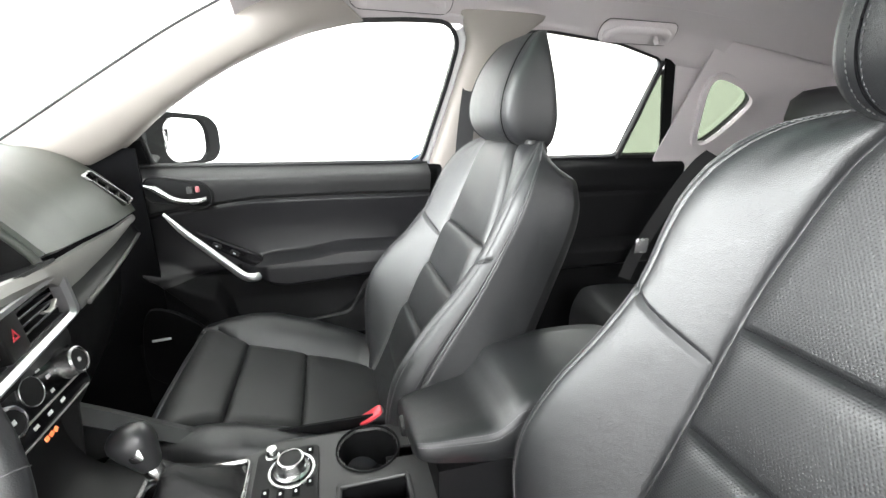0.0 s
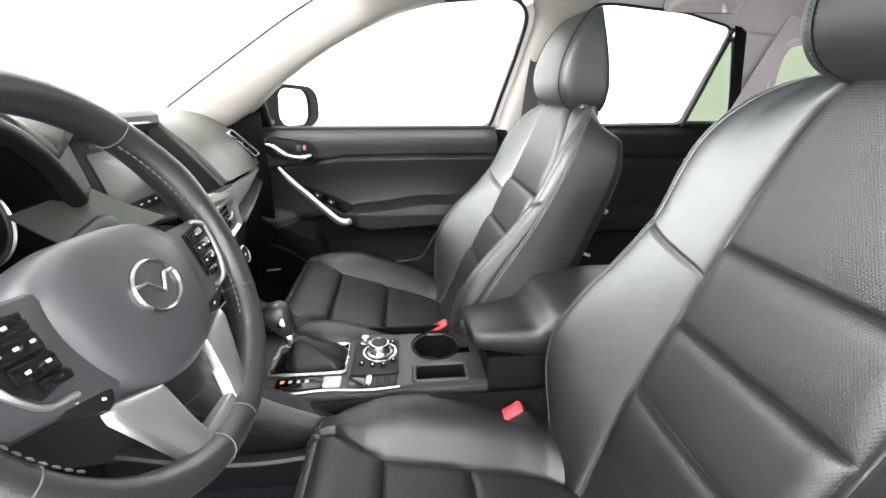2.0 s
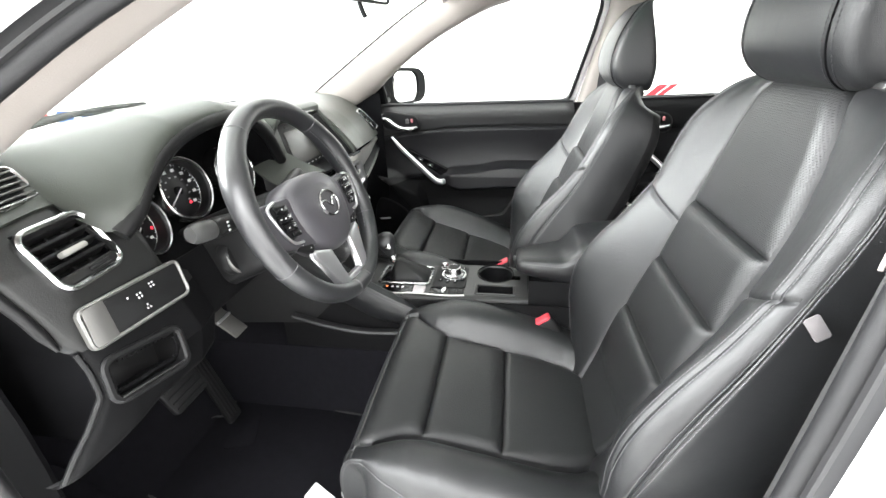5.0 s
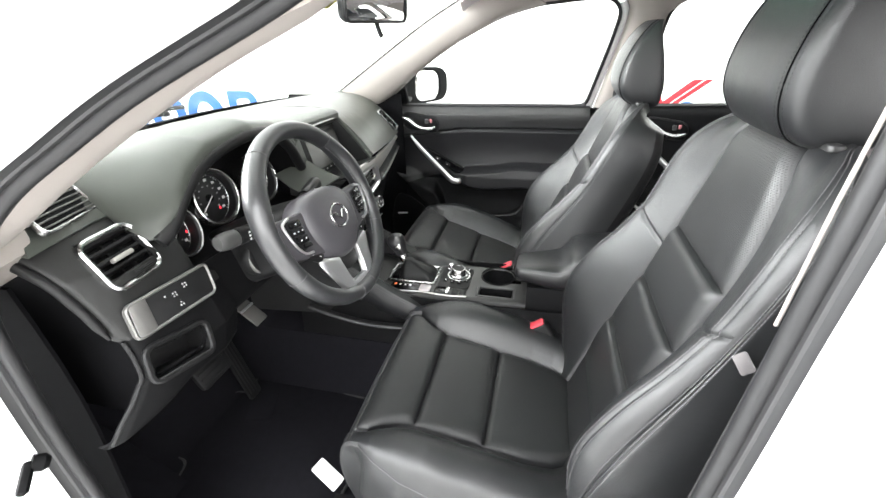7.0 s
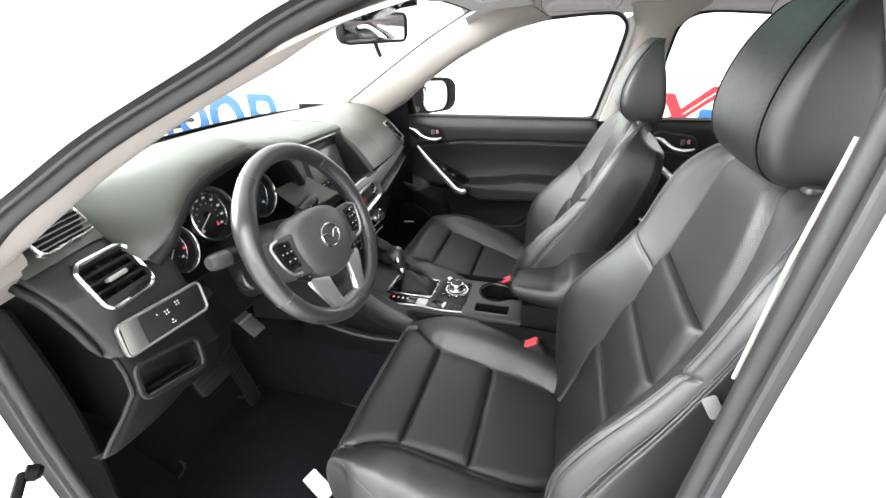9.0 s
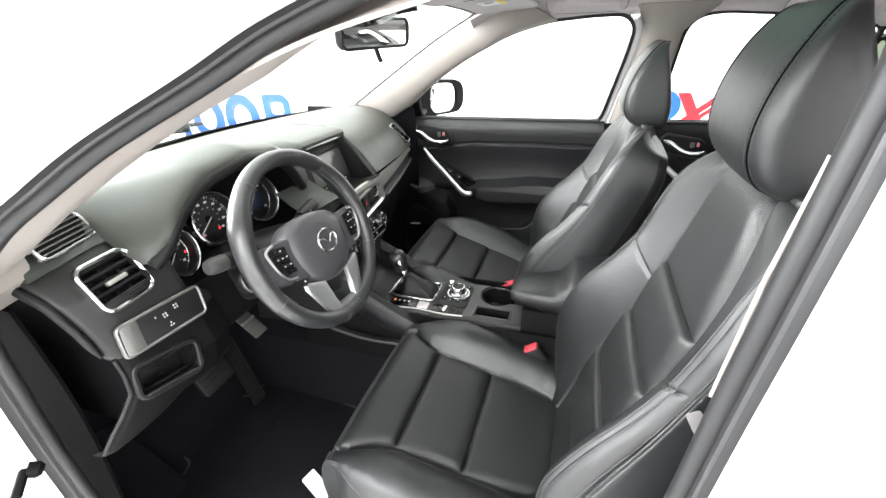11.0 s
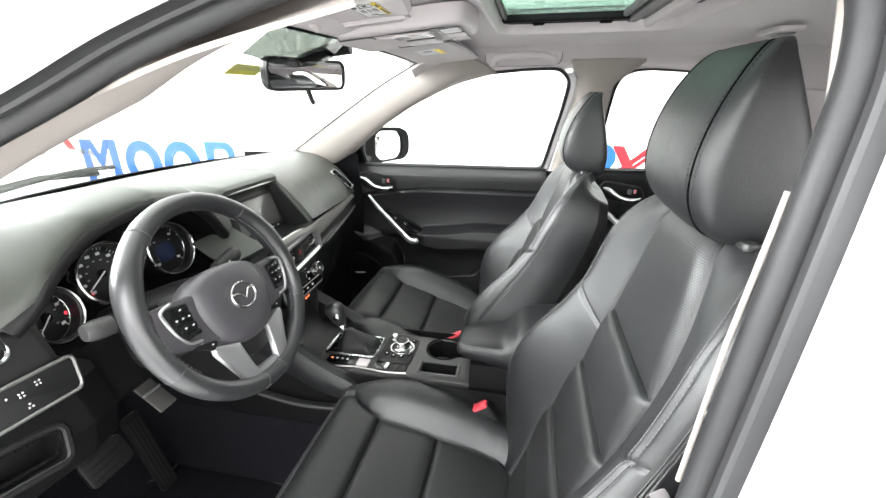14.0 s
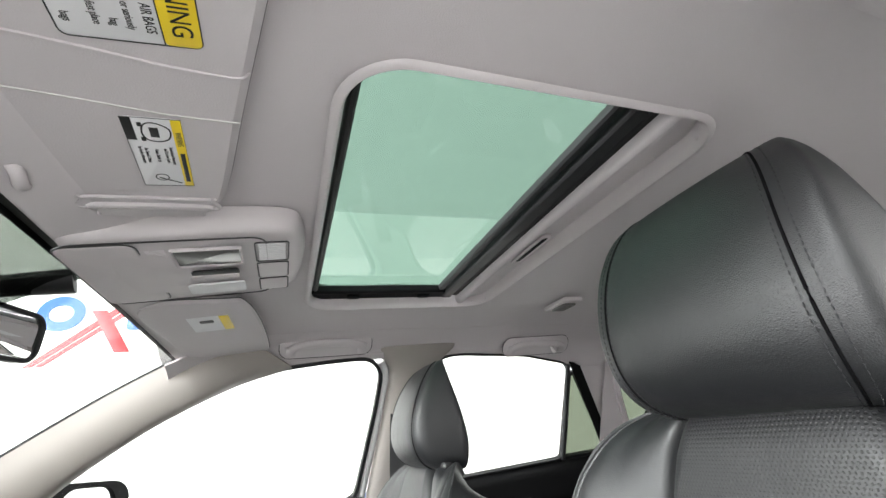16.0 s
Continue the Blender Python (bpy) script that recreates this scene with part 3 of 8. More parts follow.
part("front_seal", box("front_seal", w - 0.04, 0.010, 0.016, Matrix.Translation((0.02, SR_Y0 - 0.013, 1.506)), RUBBER, 0.003), sr)
for y, t, z in ((-0.662, 0.024, 1.498), (-0.686, 0.014, 1.503), (-0.641, 0.014, 1.506)):
    part("rear_seal", box("rear_seal", w - 0.03, t, 0.014, Matrix.Translation((0.02, y, z)), RUBBER, 0.003), sr)
part("track", box("track", 0.044, 0.32, 0.018, Matrix.Translation((SR_X1 - 0.030, -0.51, 1.502)), PLASTIC_DARK, 0.004), sr, "black sliding track")
part("track", box("track", 0.012, 0.32, 0.018, Matrix.Translation((SR_X0 + 0.014, -0.51, 1.506)), PLASTIC_DARK, 0.003), sr)
for y in (-0.44, -0.60):
    part("guide_shoe", box("guide_shoe", 0.014, 0.03, 0.012, Matrix.Translation((SR_X1 - 0.03, y, 1.496)), PLASTIC_DARK, 0.003), sr)
shade_rows = [[(x, y, z + 0.004 * math.sin((x - SR_X0) / w * math.pi)) for x in np.linspace(SR_X0 - 0.006, SR_X1 + 0.006, 30)]
              for y, z in curve([(-0.690, 1.512), (-0.692, 1.493), (-0.702, 1.487), (-0.712, 1.492), (-0.722, 1.500), (-0.740, 1.502), (-0.765, 1.503), (-0.80, 1.503)], 20)]
shade = part("sunshade", sheet("sunshade", np.array(shade_rows), HEADLINER, 0.006), sr, "grey fabric sliding sunshade")
part("handle", ring_frame("handle", rrect(0.13, 0.020, 0.009), rrect(0.11, 0.010, 0.0045), 0.004, axes((0.06, -0.733, 1.500), (1, 0, 0), (0, -1, 0.0)), LAMPGREY), shade)
part("slot", slab("slot", rrect(0.112, 0.012, 0.005), 0.002, axes((0.06, -0.733, 1.4995), (1, 0, 0), (0, -1, 0)), PLASTIC_DARK, 0.0005), shade)

# side windows of the passenger side, in the slanting window plane
SM = Matrix(((0, -0.4683, 0.8836, 1.332), (1, 0, 0, 0), (0, 0.8836, 0.4683, 0), (0, 0, 0, 1)))


def on_side(loop):
    """(y, z) outline to the window plane's own coordinates."""
    return np.array([(y, z / 0.8836) for y, z in loop])


def densify(loop, n=64):
    return pieces(np.vstack([loop, loop[:1]]), n + 1)[:-1]


WIN_R = [(-0.688, 1.31), (-0.691, 1.350), (-0.699, 1.376), (-0.717, 1.391), (-0.745, 1.398), (-0.79, 1.400), (-1.0, 1.383), (-1.146, 1.354), (-1.163, 1.33), (-1.165, 1.28), (-1.155, 1.076), (-0.69, 1.07), (-0.672, 1.09), (-0.682, 1.2)]
WIN_Q = [(-1.172, 1.322), (-1.185, 1.318), (-1.325, 1.095), (-1.322, 1.079), (-1.165, 1.079), (-1.168, 1.2)]
WIN_D = curve([(-1.36, 1.318), (-1.40, 1.318), (-1.49, 1.293), (-1.55, 1.262), (-1.545, 1.22), (-1.50, 1.15), (-1.462, 1.122), (-1.425, 1.135), (-1.385, 1.21), (-1.352, 1.29)], 40, True)


def window(name, loop, glass, label, rim=0.010, off=0.0, mat=RUBBER, group="side windows"):
    lp = densify(np.array(loop), 160)
    for _ in range(3):
        lp = 0.25 * np.roll(lp, 1, 0) + 0.5 * lp + 0.25 * np.roll(lp, -1, 0)
    ob = thing(name, (float(side_x(1.1)), float(np.mean(lp[:, 0])), 1.1), label, "window", "structure", group)
    m = SM @ Matrix.Translation((0, 0, off))
    o, i = on_side(lp), on_side(lp)
    part("frame", ring_frame("frame", inset(o, -rim), i, 0.018, m @ Matrix.Translation((0, 0, -0.004)), mat, 0.003), ob)
    g = part("pane", slab("pane", inset(o, -0.004), 0.004, m @ Matrix.Translation((0, 0, 0.004)), glass, 0.0005), ob)
    g.visible_shadow = False
    return ob


window("window_1", WIN_F, GLASS, "clear closed front passenger side window in black rubber", 0.010)
window("window_2", WIN_R, GLASS, "clear closed rear door window in black frame", 0.006)
window("window_3", WIN_Q, GLASS_TINT, "small fixed green tinted pane of the rear door", 0.012)
window("window_4", WIN_D, GLASS_TINT, "rounded triangular green tinted rear quarter window", 0.004)

# cabin side lining between the windows: a slanting sheet with the openings left free


def poly_in(p, loop):
    inside = False
    x, y = p
    for (x1, y1), (x2, y2) in zip(loop, np.roll(loop, -1, 0)):
        if (y1 > y) != (y2 > y) and x < (x2 - x1) * (y - y1) / (y2 - y1) + x1:
            inside = not inside
    return inside


def rib(name, outline, m, mat, t=0.006, bevel=0.002):
    return slab(name, on_side(outline), t, m, mat, bevel)


# b pillar, rail and rear pillar linings
bp = thing("pillar_trim", (0.68, -0.64, 1.2), "light grey middle pillar lining between the passenger side windows", "pillar trim", "structure")
bm_rows = []
for z in np.linspace(0.98, 1.43, 20):
    f = (z - 0.98) / 0.45
    y0 = np.interp(z, [0.98, 1.066, 1.28, 1.372, 1.404, 1.43], [-0.505, -0.520, -0.560, -0.575, -0.555, -0.54])
    y1 = np.interp(z, [0.98, 1.09, 1.2, 1.31, 1.36, 1.397, 1.43], [-0.66, -0.668, -0.678, -0.684, -0.688, -0.73, -0.77])
    x = float(side_x(z))
    bm_rows.append(curve([(x + 0.022, y0, z), (x - 0.012, y0 - 0.012, z), (x - 0.024, (y0 + y1) / 2, z), (x - 0.012, y1 + 0.012, z), (x + 0.015, y1, z)], 13))
part("cover", sheet("cover", np.array(bm_rows), PILLAR, 0.004), bp)
part("door_edge", tube("door_edge", [(float(side_x(z)) + 0.012, np.interp(z, [0.98, 1.066, 1.28, 1.372, 1.404], [-0.487, -0.503, -0.546, -0.562, -0.545]), z) for z in np.linspace(0.98, 1.40, 20)], 0.013, WHITE_PAINT, 10), bp, "white painted door frame edge")
# roof rail lining above the windows
rail_rows = []
for y in np.linspace(-0.06, -1.34, 50):
    zt = np.interp(y, [-1.34, -1.25, -1.163, -1.146, -1.0, -0.775, -0.74, -0.70, -0.56, -0.515, -0.3, -0.2, -0.1, 0.0], [1.338, 1.342, 1.350, 1.355, 1.385, 1.401, 1.403, 1.405, 1.408, 1.407, 1.399, 1.381, 1.345, 1.298])
    xa = float(side_x(zt))
    rz = roof_z(0.545, y)
    rail_rows.append(curve([(xa + 0.006, y, zt - 0.002), (xa - 0.010, y, zt + 0.010), (0.575, y, max(zt + 0.018, rz - 0.024)), (0.545, y, rz - 0.002), (0.50, y, roof_z(0.50, y) - 0.001)], 12))
rail = thing("roof_rail_trim", (0.57, -0.7, 1.42), "light grey roof rail lining above the side windows", "roof rail trim", "structure")
part("cover", sheet("cover", np.array(rail_rows)[:, ::-1], HEADLINER, 0.004), rail)
rail2 = thing("roof_rail_trim", (-0.55, -0.7, 1.42), "light grey roof rail lining above the open door", "roof rail trim", "structure")
rows2 = []
for y in np.linspace(-0.06, -1.34, 50):
    xl = np.interp(y, [-1.34, -0.60, -0.55, -0.45, -0.30, -0.18, -0.10, -0.06], [-0.57, -0.572, -0.557, -0.551, -0.561, -0.582, -0.604, -0.614])
    zl = np.interp(y, [-1.34, -0.60, -0.55, -0.45, -0.30, -0.18, -0.10, -0.06], [1.37, 1.408, 1.432, 1.439, 1.415, 1.375, 1.335, 1.316])
    zr = roof_z(-0.48, y)
    rows2.append(curve([(xl - 0.006, y, zl + 0.001), (xl + 0.006, y, zl + 0.006), (0.5 * (xl - 0.48), y, 0.45 * zl + 0.55 * zr + 0.006), (-0.495, y, zr - 0.002), (-0.465, y, roof_z(-0.465, y) - 0.0015)], 12))
part("cover", sheet("cover", np.array(rows2), HEADLINER, 0.004), rail2)
# rear side lining with the quarter window opening
cy = np.linspace(-1.95, -1.30, 66)
cz = np.linspace(0.80, 1.50, 72)
CP = np.array([[(float(side_x(max(z, 1.07))) - 0.010 - 0.05 * max(0.0, (-1.55 - y)) , y, z) for y in cy] for z in cz])
ck = np.array([[not poly_in(((cy[i] + cy[i + 1]) / 2, (cz[j] + cz[j + 1]) / 2), WIN_D) for i in range(len(cy) - 1)] for j in range(len(cz) - 1)])
rq = thing("pillar_trim", (0.7, -1.6, 1.1), "light grey rear pillar lining round the quarter window", "pillar trim", "structure")
part("cover", sheet("cover", CP, HEADLINER, 0.004, mask=ck), rq)
part("front_cover", slab("front_cover", on_side([(-1.365, 1.06), (-1.195, 1.352), (-1.20, 1.40), (-1.34, 1.40), (-1.42, 1.06)][::-1]), 0.006, SM @ Matrix.Translation((0, 0, 0.006)), HEADLINER, 0.002), rq)
wd_o = on_side(WIN_D)
part("window_lip", ring_frame("window_lip", inset(wd_o, -0.016), inset(wd_o, 0.002), 0.016, SM @ Matrix.Translation((0, 0, -0.024)), HEADLINER, 0.004), rq, "light grey window surround")
# plain closing panels out of sight
solo("tailgate_lining", slab("tailgate_lining", rrect(1.4, 1.0, 0.05), 0.02, axes((CX, -1.96, 0.95), (1, 0, 0), (0, 0, 1)), PLASTIC_DARK, 0.004), "dark tailgate lining behind the rear seat", "tailgate", "structure")
solo("rear_driver_side_lining", slab("rear_driver_side_lining", np.array([(-1.95, 0.35), (-0.63, 0.35), (-0.63, 1.06), (-1.95, 1.06)]), 0.02, axes((-0.74, 0, 0), (0, 1, 0), (0, 0, 1)), PANEL, 0.004), "dark rear door lining on the driver side", "door lining", "structure")

# door opening of the driver's side: seal loop, flange and white body edge
LOOP = curve([(-0.604, -0.10, 1.335), (-0.634, 0.017, 1.279), (-0.658, 0.094, 1.233), (-0.683, 0.163, 1.186), (-0.700, 0.215, 1.13), (-0.705, 0.25, 1.05), (-0.705, 0.262, 0.95), (-0.705, 0.265, 0.8), (-0.70, 0.262, 0.6), (-0.69, 0.235, 0.47), (-0.68, 0.15, 0.42), (-0.67, 0.0, 0.415), (-0.67, -0.3, 0.42), (-0.665, -0.43, 0.46), (-0.66, -0.49, 0.6), (-0.655, -0.52, 0.8), (-0.645, -0.54, 0.95), (-0.635, -0.556, 1.1), (-0.629, -0.567, 1.2), (-0.615, -0.582, 1.3), (-0.598, -0.594, 1.36), (-0.576, -0.594, 1.402), (-0.558, -0.564, 1.431), (-0.551, -0.45, 1.439), (-0.561, -0.30, 1.415), (-0.582, -0.18, 1.375)], 170, True)


def opening(grow, out):
    """The opening's outline, grown in its own plane and moved outboard."""
    q = inset(LOOP[:, 1:], -grow)
    return np.c_[LOOP[:, 0] - out, q]


op = thing("door_opening", (-0.72, -0.2, 0.4), "white painted driver door opening with black rubber seals", "door frame", "structure")


def band(name, steps, mat, label):
    rr_ = []
    for g_, o_ in steps:
        near = opening(min(g_, 0.085), o_)
        free = ((LOOP[:, 1] < -0.50) & (LOOP[:, 2] > 1.08))[:, None]
        rr_.append(np.where(free, near, opening(g_, o_)))
    part(name, skin(name, np.array([np.vstack([r, r[:1]]) for r in rr_]), mat), op, label)


part("inner_seal", tube("inner_seal", opening(0.002, 0.006), 0.0085, RUBBER, 10, closed=True, up=(1, 0, 0)), op, "black rubber door seal")
band("flange", ((-0.004, 0.0), (0.002, 0.008), (0.005, 0.014), (0.006, 0.018)), RUBBER, "ribbed black seal skirt")
band("flange_cover", ((0.006, 0.018), (0.0075, 0.0195), (0.0085, 0.0200), (0.0098, 0.0235), (0.0108, 0.027), (0.011, 0.029)), RUBBER_GREY, "dull dark grey flange cover")
band("body_side", ((0.011, 0.028), (0.013, 0.032), (0.020, 0.040), (0.036, 0.054), (0.075, 0.080), (0.16, 0.090), (0.30, 0.092)), WHITE_PAINT, "white car paint")
check = thing("door_check_strap", (-0.765, 0.236, 0.853), "black steel door check strap on the front pillar", "door check")
part("strap", box("strap", 0.040, 0.014, 0.012, axes((-0.768, 0.232, 0.848), (-0.75, -0.5, -0.4), (0.3, -0.5, 0.8)), PLASTIC_DARK, 0.004), check)
part("pin", turned("pin", [(0.0, 0), (0.010, 0), (0.011, 0.012), (0.007, 0.018), (0.0, 0.018)], axes((-0.757, 0.243, 0.858), (0.75, 0.5, 0.4), (0.3, -0.5, 0.8)), PLASTIC_DARK, 14), check, "black pin head")
part("beige_strip", tube("beige_strip", [(-0.6225, -0.556, 1.09), (-0.6165, -0.566, 1.2), (-0.600, -0.584, 1.29)], 0.0018, PILLAR, 8), op, "beige edge of the pillar lining")
bpd = [[(np.interp(z, [1.09, 1.2, 1.3, 1.42], [-0.622, -0.613, -0.590, -0.540]) + dx, np.interp(z, [1.1, 1.3, 1.42], [-0.568, -0.592, -0.60]) + dy, z) for dx, dy in ((0.012, -0.016), (0.006, -0.030), (-0.012, -0.07), (-0.030, -0.14))] for z in np.linspace(1.09, 1.42, 10)]
part("pillar_lining", sheet("pillar_lining", np.array(bpd), PILLAR, 0.004), op, "beige pillar lining")
bpl = [[(np.interp(z, [0.4, 0.8, 1.09], [-0.645, -0.650, -0.630]) + dx, np.interp(z, [0.4, 0.8, 1.1], [-0.50, -0.535, -0.572]) + dy, z) for dx, dy in ((0.0, 0.012), (0.012, -0.01), (0.014, -0.06), (0.010, -0.14))] for z in np.linspace(0.4, 1.09, 10)]
part("lower_pillar_lining", sheet("lower_pillar_lining", np.array(bpl), PANEL, 0.004), op, "dark grey lower pillar lining")

# cabin floor, tunnel and firewall
fl = thing("cabin_floor", (CX, 0.0, 0.36), "black carpeted cabin floor with tunnel and footwells", "floor", "structure")
part("carpet", slab("carpet", rrect(1.48, 2.75, 0.03), 0.02, Matrix.Translation((CX, -0.62, 0.34)), CARPET, 0.004), fl)
fw = curve([(0.30, 0.36), (0.48, 0.36), (0.56, 0.39), (0.66, 0.52), (0.72, 0.72), (0.74, 0.9), (0.74, 1.06)], 24)
part("firewall", sheet("firewall", np.array([[(x, y, z) for x in np.linspace(-0.72, 0.74, 20)] for y, z in fw])[::-1], CARPET, 0.01), fl, "black carpet up the firewall")
tn = [[(CX + s * wd, y, z) for s, wd, z in ((-1, 0.155, 0.36), (-1, 0.135, 0.46), (-1, 0.11, 0.54), (0, 0, 0.56), (1, 0.11, 0.54), (1, 0.135, 0.46), (1, 0.155, 0.36))] for y in np.linspace(-1.2, 0.66, 12)]
part("tunnel", sheet("tunnel", np.array(tn)[::-1], CARPET, 0.008), fl)
sill = thing("door_sill", (-0.70, -0.1, 0.38), "black plastic door sill cover", "sill trim", "structure")
part("cover", sheet("cover", np.array([[(x, y, z) for x, z in ((-0.775, 0.40), (-0.74, 0.425), (-0.70, 0.43), (-0.665, 0.415), (-0.65, 0.36))] for y in np.linspace(-0.5, 0.26, 10)]), PLASTIC, 0.004), sill)
kick = thing("kick_panel", (-0.68, 0.4, 0.5), "footwell side panel, shade put into its black", "side trim", "structure")
part("cover", sheet("cover", np.array([[(-0.676 + 0.008 * math.sin(z * 9), y, z) for y in np.linspace(0.72, 0.27, 12)] for z in np.linspace(0.36, 1.06, 12)]), SHADE_BLACK, 0.005), kick)
# Carried up above the footwell to close the gap beside the dash end.
kick2 = thing("kick_panel", (0.70, 0.4, 0.5), "footwell side panel, shade put into its black", "side trim", "structure")
part("cover", sheet("cover", np.array([[(0.70, y, z) for y in np.linspace(0.22, 0.72, 12)] for z in np.linspace(0.36, 1.115, 12)]), SHADE_BLACK, 0.005), kick2)

# ---- passenger front door ----
door = thing("door_1", (0.74, -0.1, 0.45), "closed front passenger door with black lining", "door", "structure")


def line_z(y):
    return np.interp(y, [-0.5, -0.45, -0.244, -0.025, 0.178, 0.243, 0.32], [0.981, 0.981, 0.982, 0.978, 0.952, 0.938, 0.915])


def arm_z(y):
    """Top and bottom of the armrest."""
    ys_ = np.asarray(y) + np.linspace(-0.035, 0.035, 9).reshape((-1,) + (1,) * np.ndim(y))
    return (np.mean(np.interp(ys_, [-0.5, -0.393, -0.234, -0.172, -0.03, 0.02], [0.842, 0.840, 0.842, 0.828, 0.818, 0.80]), 0),
            np.mean(np.interp(ys_, [-0.5, -0.308, -0.075, -0.02, 0.02], [0.765, 0.757, 0.740, 0.765, 0.785]), 0))


def smooth(a, b, v):
    t = np.clip((v - a) / (b - a), 0, 1)
    return t * t * (3 - 2 * t)


def door_x(y, z):
    lz = line_z(y)
    at, ab = arm_z(y)
    x_up = 0.712 + 0.045 * smooth(1.035, 1.068, z) + 0.008 * smooth(1.03, lz, z)
    x_mid = 0.722 + 0.012 * np.sin(np.clip((z - 0.80) / 0.17, 0, 1) * math.pi)
    x_low = 0.738 - 0.030 * smooth(0.70, 0.58, z)
    x = x_up if z > lz else x_mid
    x = float(x)
    x = x + 0.010 * math.exp(-((z - lz) / 0.005) ** 2)
    low = smooth(ab + 0.004, ab - 0.02, z)
    if z < at:
        x = x * (1 - low) + x_low * low
    # armrest
    k = smooth(0.03, -0.05, y)
    bulge = smooth(at + 0.010, at - 0.012, z) * smooth(ab - 0.016, ab + 0.010, z)
    x -= 0.062 * bulge * k
    # recess of the map pocket
    pz = np.interp(y, [-0.5, -0.324, -0.289, -0.22, -0.13, 0.05], [0.74, 0.715, 0.673, 0.632, 0.618, 0.61])
    x += 0.0 if z > pz else -0.018 * smooth(pz, pz - 0.012, z)
    # raised fairing towards the dash
    fz_ = np.interp(y, [0.05, 0.074, 0.1, 0.198, 0.267, 0.32], [0.60, 0.69, 0.735, 0.785, 0.803, 0.80])
    fb_ = np.interp(y, [0.05, 0.074, 0.15, 0.207, 0.267, 0.32], [0.58, 0.61, 0.67, 0.735, 0.795, 0.80])
    x -= 0.046 * smooth(fz_ + 0.03, fz_ - 0.03, z) * smooth(fb_ - 0.014, fb_ + 0.010, z)
    return x


dy = np.linspace(-0.505, 0.30, 170)
N1, N2, N3 = 110, 44, 30
DP = []
for f in np.r_[np.linspace(0, 1, N1 + 1), np.linspace(1, 2, N2 + 1)[1:], np.linspace(2, 3, N3 + 1)[1:]]:
    row = []
    for y in dy:
        at, lz = arm_z(min(y, 0.02))[0] - 0.25 * max(0.0, y - 0.02), line_z(y)
        z = float(np.interp(f, [0, 1, 2, 3], [0.42, at, lz, 1.068]))
        row.append((door_x(y, z + (1e-4 if f >= 2 else -1e-4)), y, z))
    DP.append(row)
DP = np.array(DP)
rown = np.arange(N1 + N2 + N3)[:, None] * np.ones((1, len(dy) - 1), int)
mid = (rown >= N1) & (rown < N1 + N2)
upm = rown >= N1 + N2
part("upper_panel", sheet("upper_panel", DP[:, ::-1], PANEL, 0.012, mask=upm[:, ::-1]), door, "dark grey grained upper lining")
part("insert", sheet("insert", DP[:, ::-1], DOORSKIN, 0.012, mask=mid[:, ::-1]), door, "black padded leatherette insert")
dcen = 0.25 * (DP[1:, 1:] + DP[:-1, 1:] + DP[1:, :-1] + DP[:-1, :-1])
rest = ~(mid | upm) & (dcen[..., 2] > np.array([[float(arm_z(min(c[1], 0.02))[1]) - 0.012 for c in r] for r in dcen])) & (dcen[..., 1] < 0.03)
part("armrest", sheet("armrest", DP[:, ::-1], DOORSKIN, 0.012, mask=rest[:, ::-1]), door, "padded black door armrest")
# Lower lining's darker plastic carries the shadow below the armrest.
part("lower_panel", sheet("lower_panel", DP[:, ::-1], PLASTIC_DARK, 0.012, mask=(~(mid | upm) & ~rest)[:, ::-1]), door, "dull black plastic lower lining, darkened for the armrest's shadow")
rim_p = curve([(door_x(y, z) - 0.004, y, z) for y, z in ((-0.06, 0.612), (-0.123, 0.616), (-0.20, 0.624), (-0.253, 0.638), (-0.288, 0.676), (-0.312, 0.716), (-0.36, 0.742))], 30)
part("pocket_rim", tube("pocket_rim", rim_p, 0.005, PANEL, 8, up=(1, 0, 0)), door, "satin rim of the map pocket")
part("belt_seal", tube("belt_seal", [(0.758, y, 1.066) for y in np.linspace(-0.49, 0.28, 12)], 0.007, RUBBER, 8), door)
part("outer_skin", slab("outer_skin", rrect(0.80, 0.62, 0.04), 0.03, axes((0.80, -0.10, 0.74), (0, 1, 0), (0, 0, 1)), WHITE_PAINT, 0.006), door, "white painted outer skin")
part("rear_edge", box("rear_edge", 0.012, 0.09, 0.62, Matrix.Translation((0.76, -0.505, 0.44)), PLASTIC_DARK, 0.004), door)
# pull handle bar
pb = curve([(0.704, 0.19, 0.952), (0.690, 0.147, 0.906), (0.676, 0.10, 0.865), (0.660, 0.05, 0.822), (0.645, 0.01, 0.791), (0.644, -0.015, 0.786), (0.650, -0.028, 0.790)], 26)
part("pull_handle", tube("pull_handle", pb, list(np.interp(np.linspace(0, 1, 26), [0, 0.15, 0.8, 0.95, 1], [0.004, 0.009, 0.012, 0.011, 0.007])), SILVER, 12, flat=0.55, up=(1, 0, 0)), door, "satin silver pull handle")
sw = part("switch_panel", slab("switch_panel", np.array([(0.135, 0.895), (0.12, 0.905), (-0.03, 0.826), (-0.03, 0.80), (0.0, 0.80)])[::-1], 0.02, Matrix(((0, 0, 1, 0.692), (1, 0, 0, 0), (0, 1, 0, 0), (0, 0, 0, 1))), GLOSS, 0.004), door, "gloss black switch panel")
for y, z in ((0.075, 0.866), (0.035, 0.843)):
    part("switch", box("switch", 0.022, 0.012, 0.008, axes((0.692, y, z), (0, -0.88, -0.47), (0, -0.47, 0.88)), PLASTIC, 0.002), sw)
    part("mark", box("mark", 0.007, 0.003, 0.0006, axes((0.6835, y, z), (0, -0.88, -0.47), (0, -0.47, 0.88)), INK_WHITE, 0.0002), sw)


